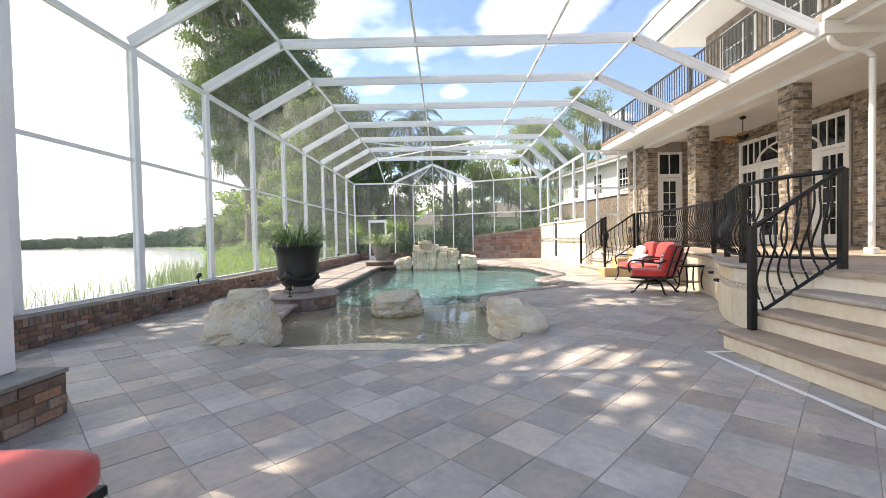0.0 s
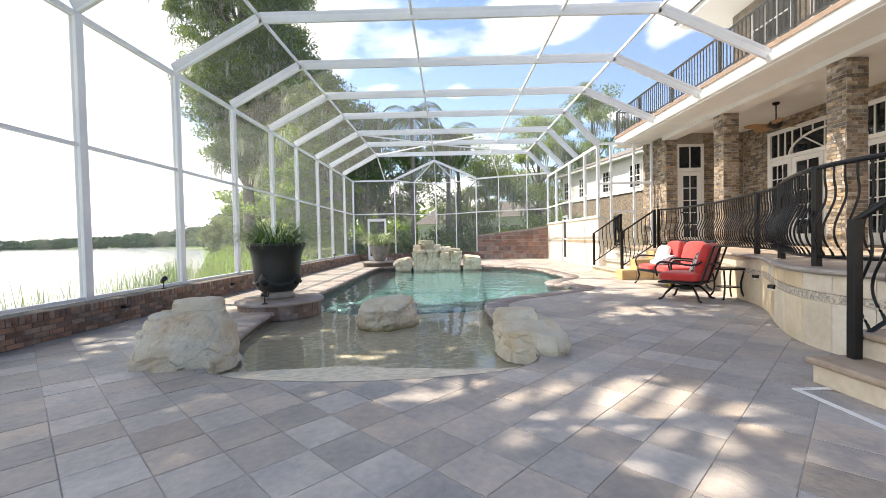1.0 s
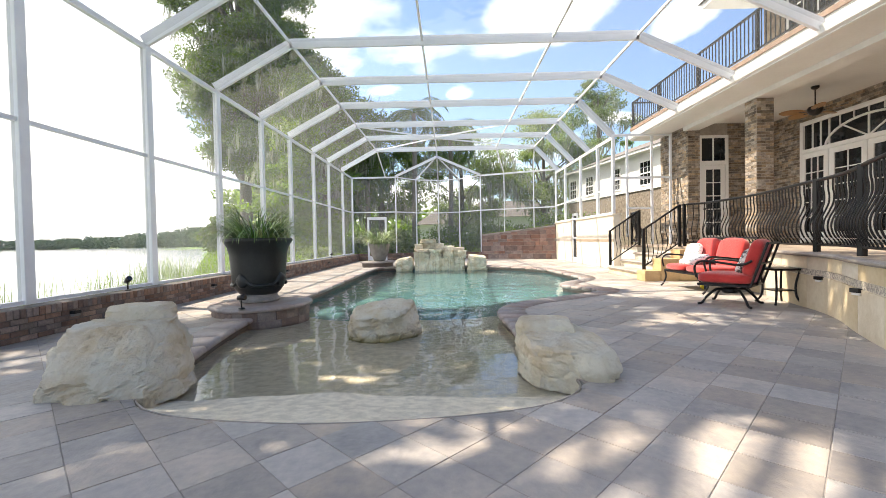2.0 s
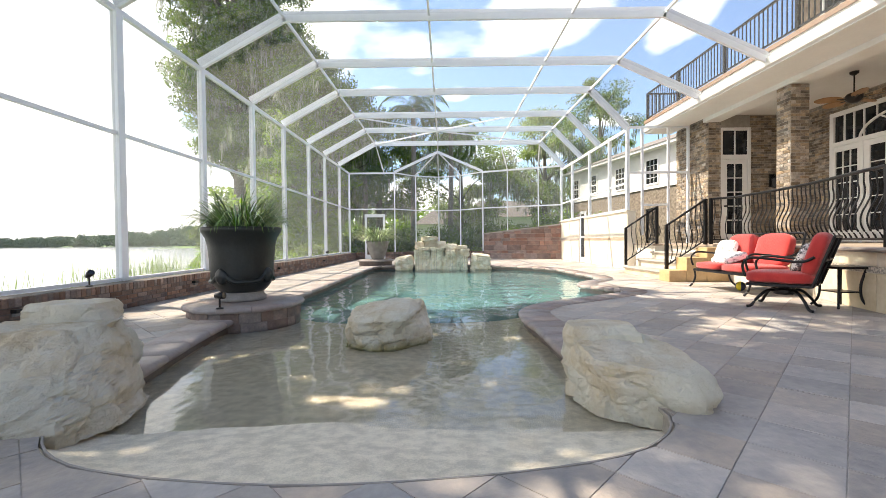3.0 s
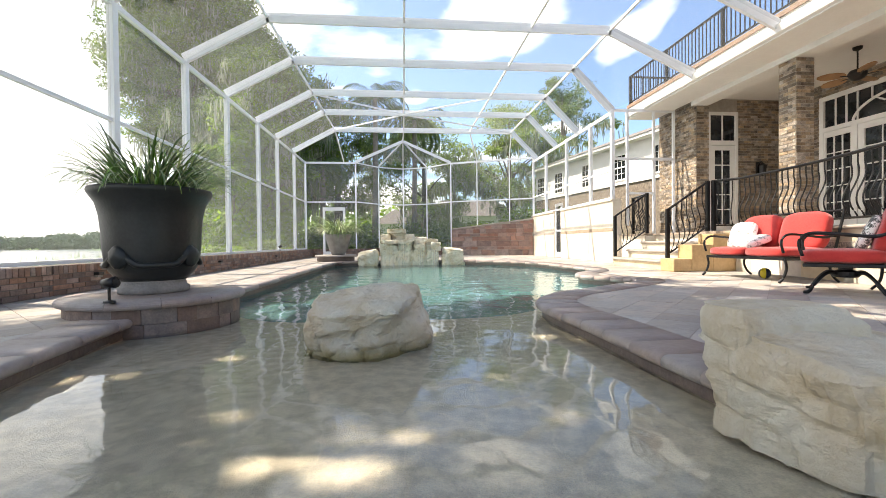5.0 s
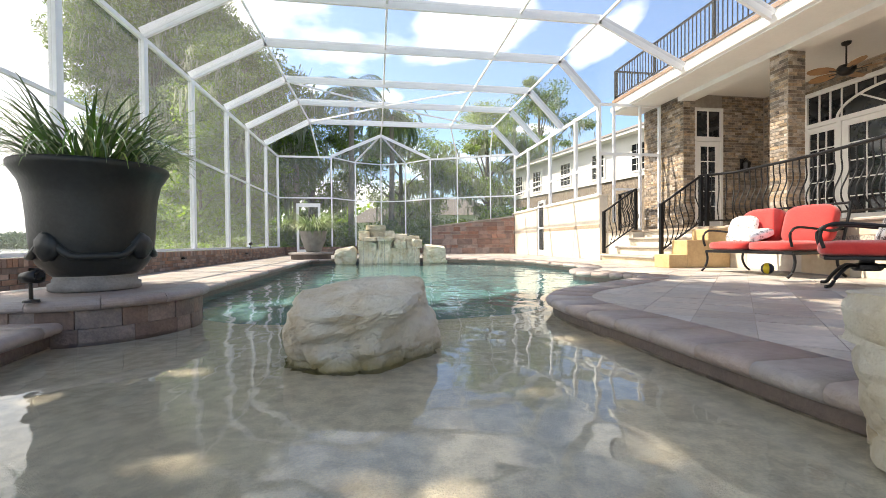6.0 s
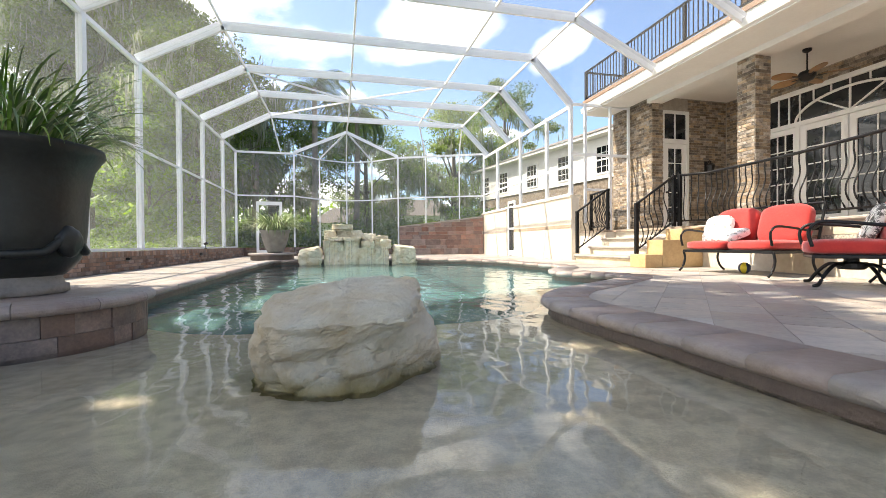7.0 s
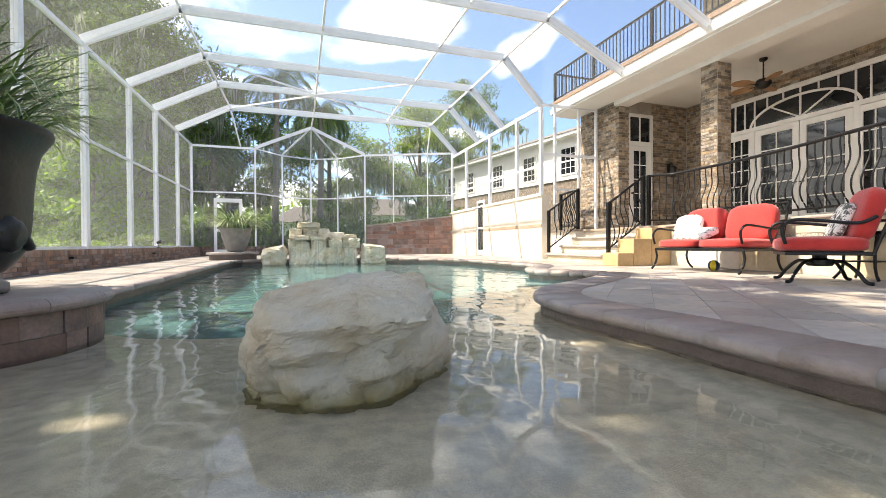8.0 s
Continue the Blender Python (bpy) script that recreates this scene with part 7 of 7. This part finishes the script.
xx = sx + 0.4 + RNG.random(n) * np.minimum(14, (-5.2 - sx)).clip(0.5)
zz = np.array([land_z(x, y) for x, y in zip(xx, yy)])
L = (0.12 + 0.25 * RNG.random(n)) * (1 + yy / 40)
v = np.stack([RNG.normal(size=n) * 0.06, RNG.normal(size=n) * 0.06, L / 2], 1)
th = RNG.random(n) * np.pi
u = np.stack([np.cos(th) * 0.014 * (1 + yy / 25), np.sin(th) * 0.014 * (1 + yy / 25), np.zeros(n)], 1)
me = quads("grass", np.stack([xx, yy, zz], 1) + v, u, v)
me.materials.append(LIGHTLEAF)
tagged(new("grass", me), "long bright grass on the lake bank", "grass", kind="stuff")

# far shore: rough tree line beyond the water, its haze painted in the leaf colour
cs, rr = [], []
rng = random.Random(31)
for k in range(260):
    f = rng.random()
    x = -520 + 470 * f
    y = 300 + 90 * math.sin(f * 3.0) - 190 * f ** 3
    cs.append((x, y, rng.uniform(0, 4 + 13 * f ** 2)))
    rr.append(rng.uniform(3, 5) + 5 * f)
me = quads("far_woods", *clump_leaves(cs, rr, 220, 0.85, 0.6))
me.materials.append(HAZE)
tagged(new("far_woods", me), "green woods on the far lake shore, tinted for haze", "woods", kind="stuff")
cs = [(rng.uniform(-24, 70), rng.uniform(62, 95), rng.uniform(0.5, 5.5)) for _ in range(120)]
me = quads("far_woods", *clump_leaves(cs, [rng.uniform(3, 5) for _ in cs], 110, 0.55, 0.8))
me.materials.append(LIGHTLEAF)
tagged(new("far_woods", me), "dense green woods behind the garden", "woods", kind="stuff")
# roofs of neighbours glimpsed through the trees
for x, y, z in ((7.0, 52, 0.8), (1.5, 60, 0.4)):
    h = thing("neighbour_house", (x, y, z), "grey-roofed neighbour house half hidden by trees", "house")
    part("wall", new_box(-5, 5, -3, 3, 0, 2.6), WHITE_PAINT, h)
    b = bmesh.new()
    lo = [b.verts.new(q) for q in ((-5.5, -3.5, 2.6), (5.5, -3.5, 2.6), (5.5, 3.5, 2.6), (-5.5, 3.5, 2.6))]
    hi = [b.verts.new(q) for q in ((-3, 0, 4.6), (3, 0, 4.6))]
    for f in ((lo[0], lo[1], hi[1], hi[0]), (lo[1], lo[2], hi[1]), (lo[2], lo[3], hi[0], hi[1]), (lo[3], lo[0], hi[0]), lo[::-1]):
        b.faces.new(f)
    part("roof", b, ROOFING, h, "grey shingle roof")

# ---- pavers of the deck ----
PAV_U, PAV_V = 0.32, 0.32
EDGE_POLY = [(p.x - 0.02, p.y) for p in TER_EDGE]
DIAG = radians(46)
CA, SA = math.cos(DIAG), math.sin(DIAG)


def on_deck(x, y):
    if not (-4.44 < x < 5.34 and -1.5 < y < 24.1):
        return False
    if x < -2.45 and y < 3.2 or (x < -2.4 and x + 0.0 < -2.4 - (y - 3.24) * 1.3 and y < 4.8):
        return False
    if y < 4.55 and x > 3.02 or x > 4.75 and 11.9 < y < 14.5:
        return False
    if 4.5 < y < 12 and x > min(((abs(py - y), px) for px, py in EDGE_POLY))[1]:
        return False
    return True


def clipped(poly, q, nrm, keep):
    """Part of a flat polygon on the outer side of a line through q."""
    outp = []
    for k in range(len(poly)):
        a, b = poly[k], poly[(k + 1) % len(poly)]
        da, db = (Vector(a) - q).dot(nrm) - keep, (Vector(b) - q).dot(nrm) - keep
        if da >= 0:
            outp.append(a)
        if da * db < 0:
            t = da / (da - db)
            outp.append((a[0] + (b[0] - a[0]) * t, a[1] + (b[1] - a[1]) * t))
    return outp


rng = random.Random(77)
paver_mesh = finish("paver", new_box(-PAV_U / 2 + 0.0024, PAV_U / 2 - 0.0024, -PAV_V / 2 + 0.0024, PAV_V / 2 - 0.0024, -0.02, 0.0, bevel=0.003), PAVER)
rest = bmesh.new()
count = 0
for i in range(-90, 91):
    for j in range(-90, 91):
        u = i * PAV_U
        v = j * PAV_V
        x, y = 0.2 + u * CA - v * SA, 5.0 + u * SA + v * CA
        if not on_deck(x, y):
            continue
        d, q, nrm = nearest_edge(x, y, POOL)
        ins = inside(x, y, POOL)
        cor = [(x + a * CA - b * SA, y + a * SA + b * CA) for a, b in ((-PAV_U / 2 + 0.0024, -PAV_V / 2 + 0.0024), (PAV_U / 2 - 0.0024, -PAV_V / 2 + 0.0024), (PAV_U / 2 - 0.0024, PAV_V / 2 - 0.0024), (-PAV_U / 2 + 0.0024, PAV_V / 2 - 0.0024))]
        keep = 0.015 if q.y < 5.5 else 0.2
        cut = d < 0.65
        if ins and not cut:
            continue
        near = -2.4 < x < 3.0 and 1.6 < y < 6.6
        dz = rng.uniform(-0.0015, 0.0015)
        if not cut and near and count < 300:
            ob = new("paver", paver_mesh)
            ob.parent = deck
            ob.matrix_basis = Matrix.Translation((x, y, dz)) @ Matrix.Rotation(DIAG, 4, "Z")
            count += 1
            continue
        if cut:
            if ins and d > 0.4:
                continue
            cor = clipped(cor, q, nrm, keep)
            if len(cor) < 3:
                continue
        lo, hi = [rest.verts.new((a, b, -0.02)) for a, b in cor], [rest.verts.new((a, b, dz)) for a, b in cor]
        try:
            rest.faces.new(hi)
        except ValueError:
            continue
        for k in range(len(cor)):
            rest.faces.new((lo[k], lo[(k + 1) % len(cor)], hi[(k + 1) % len(cor)], hi[k]))
tagged(part("paver_field", rest, PAVER_REST, deck), kind="stuff")
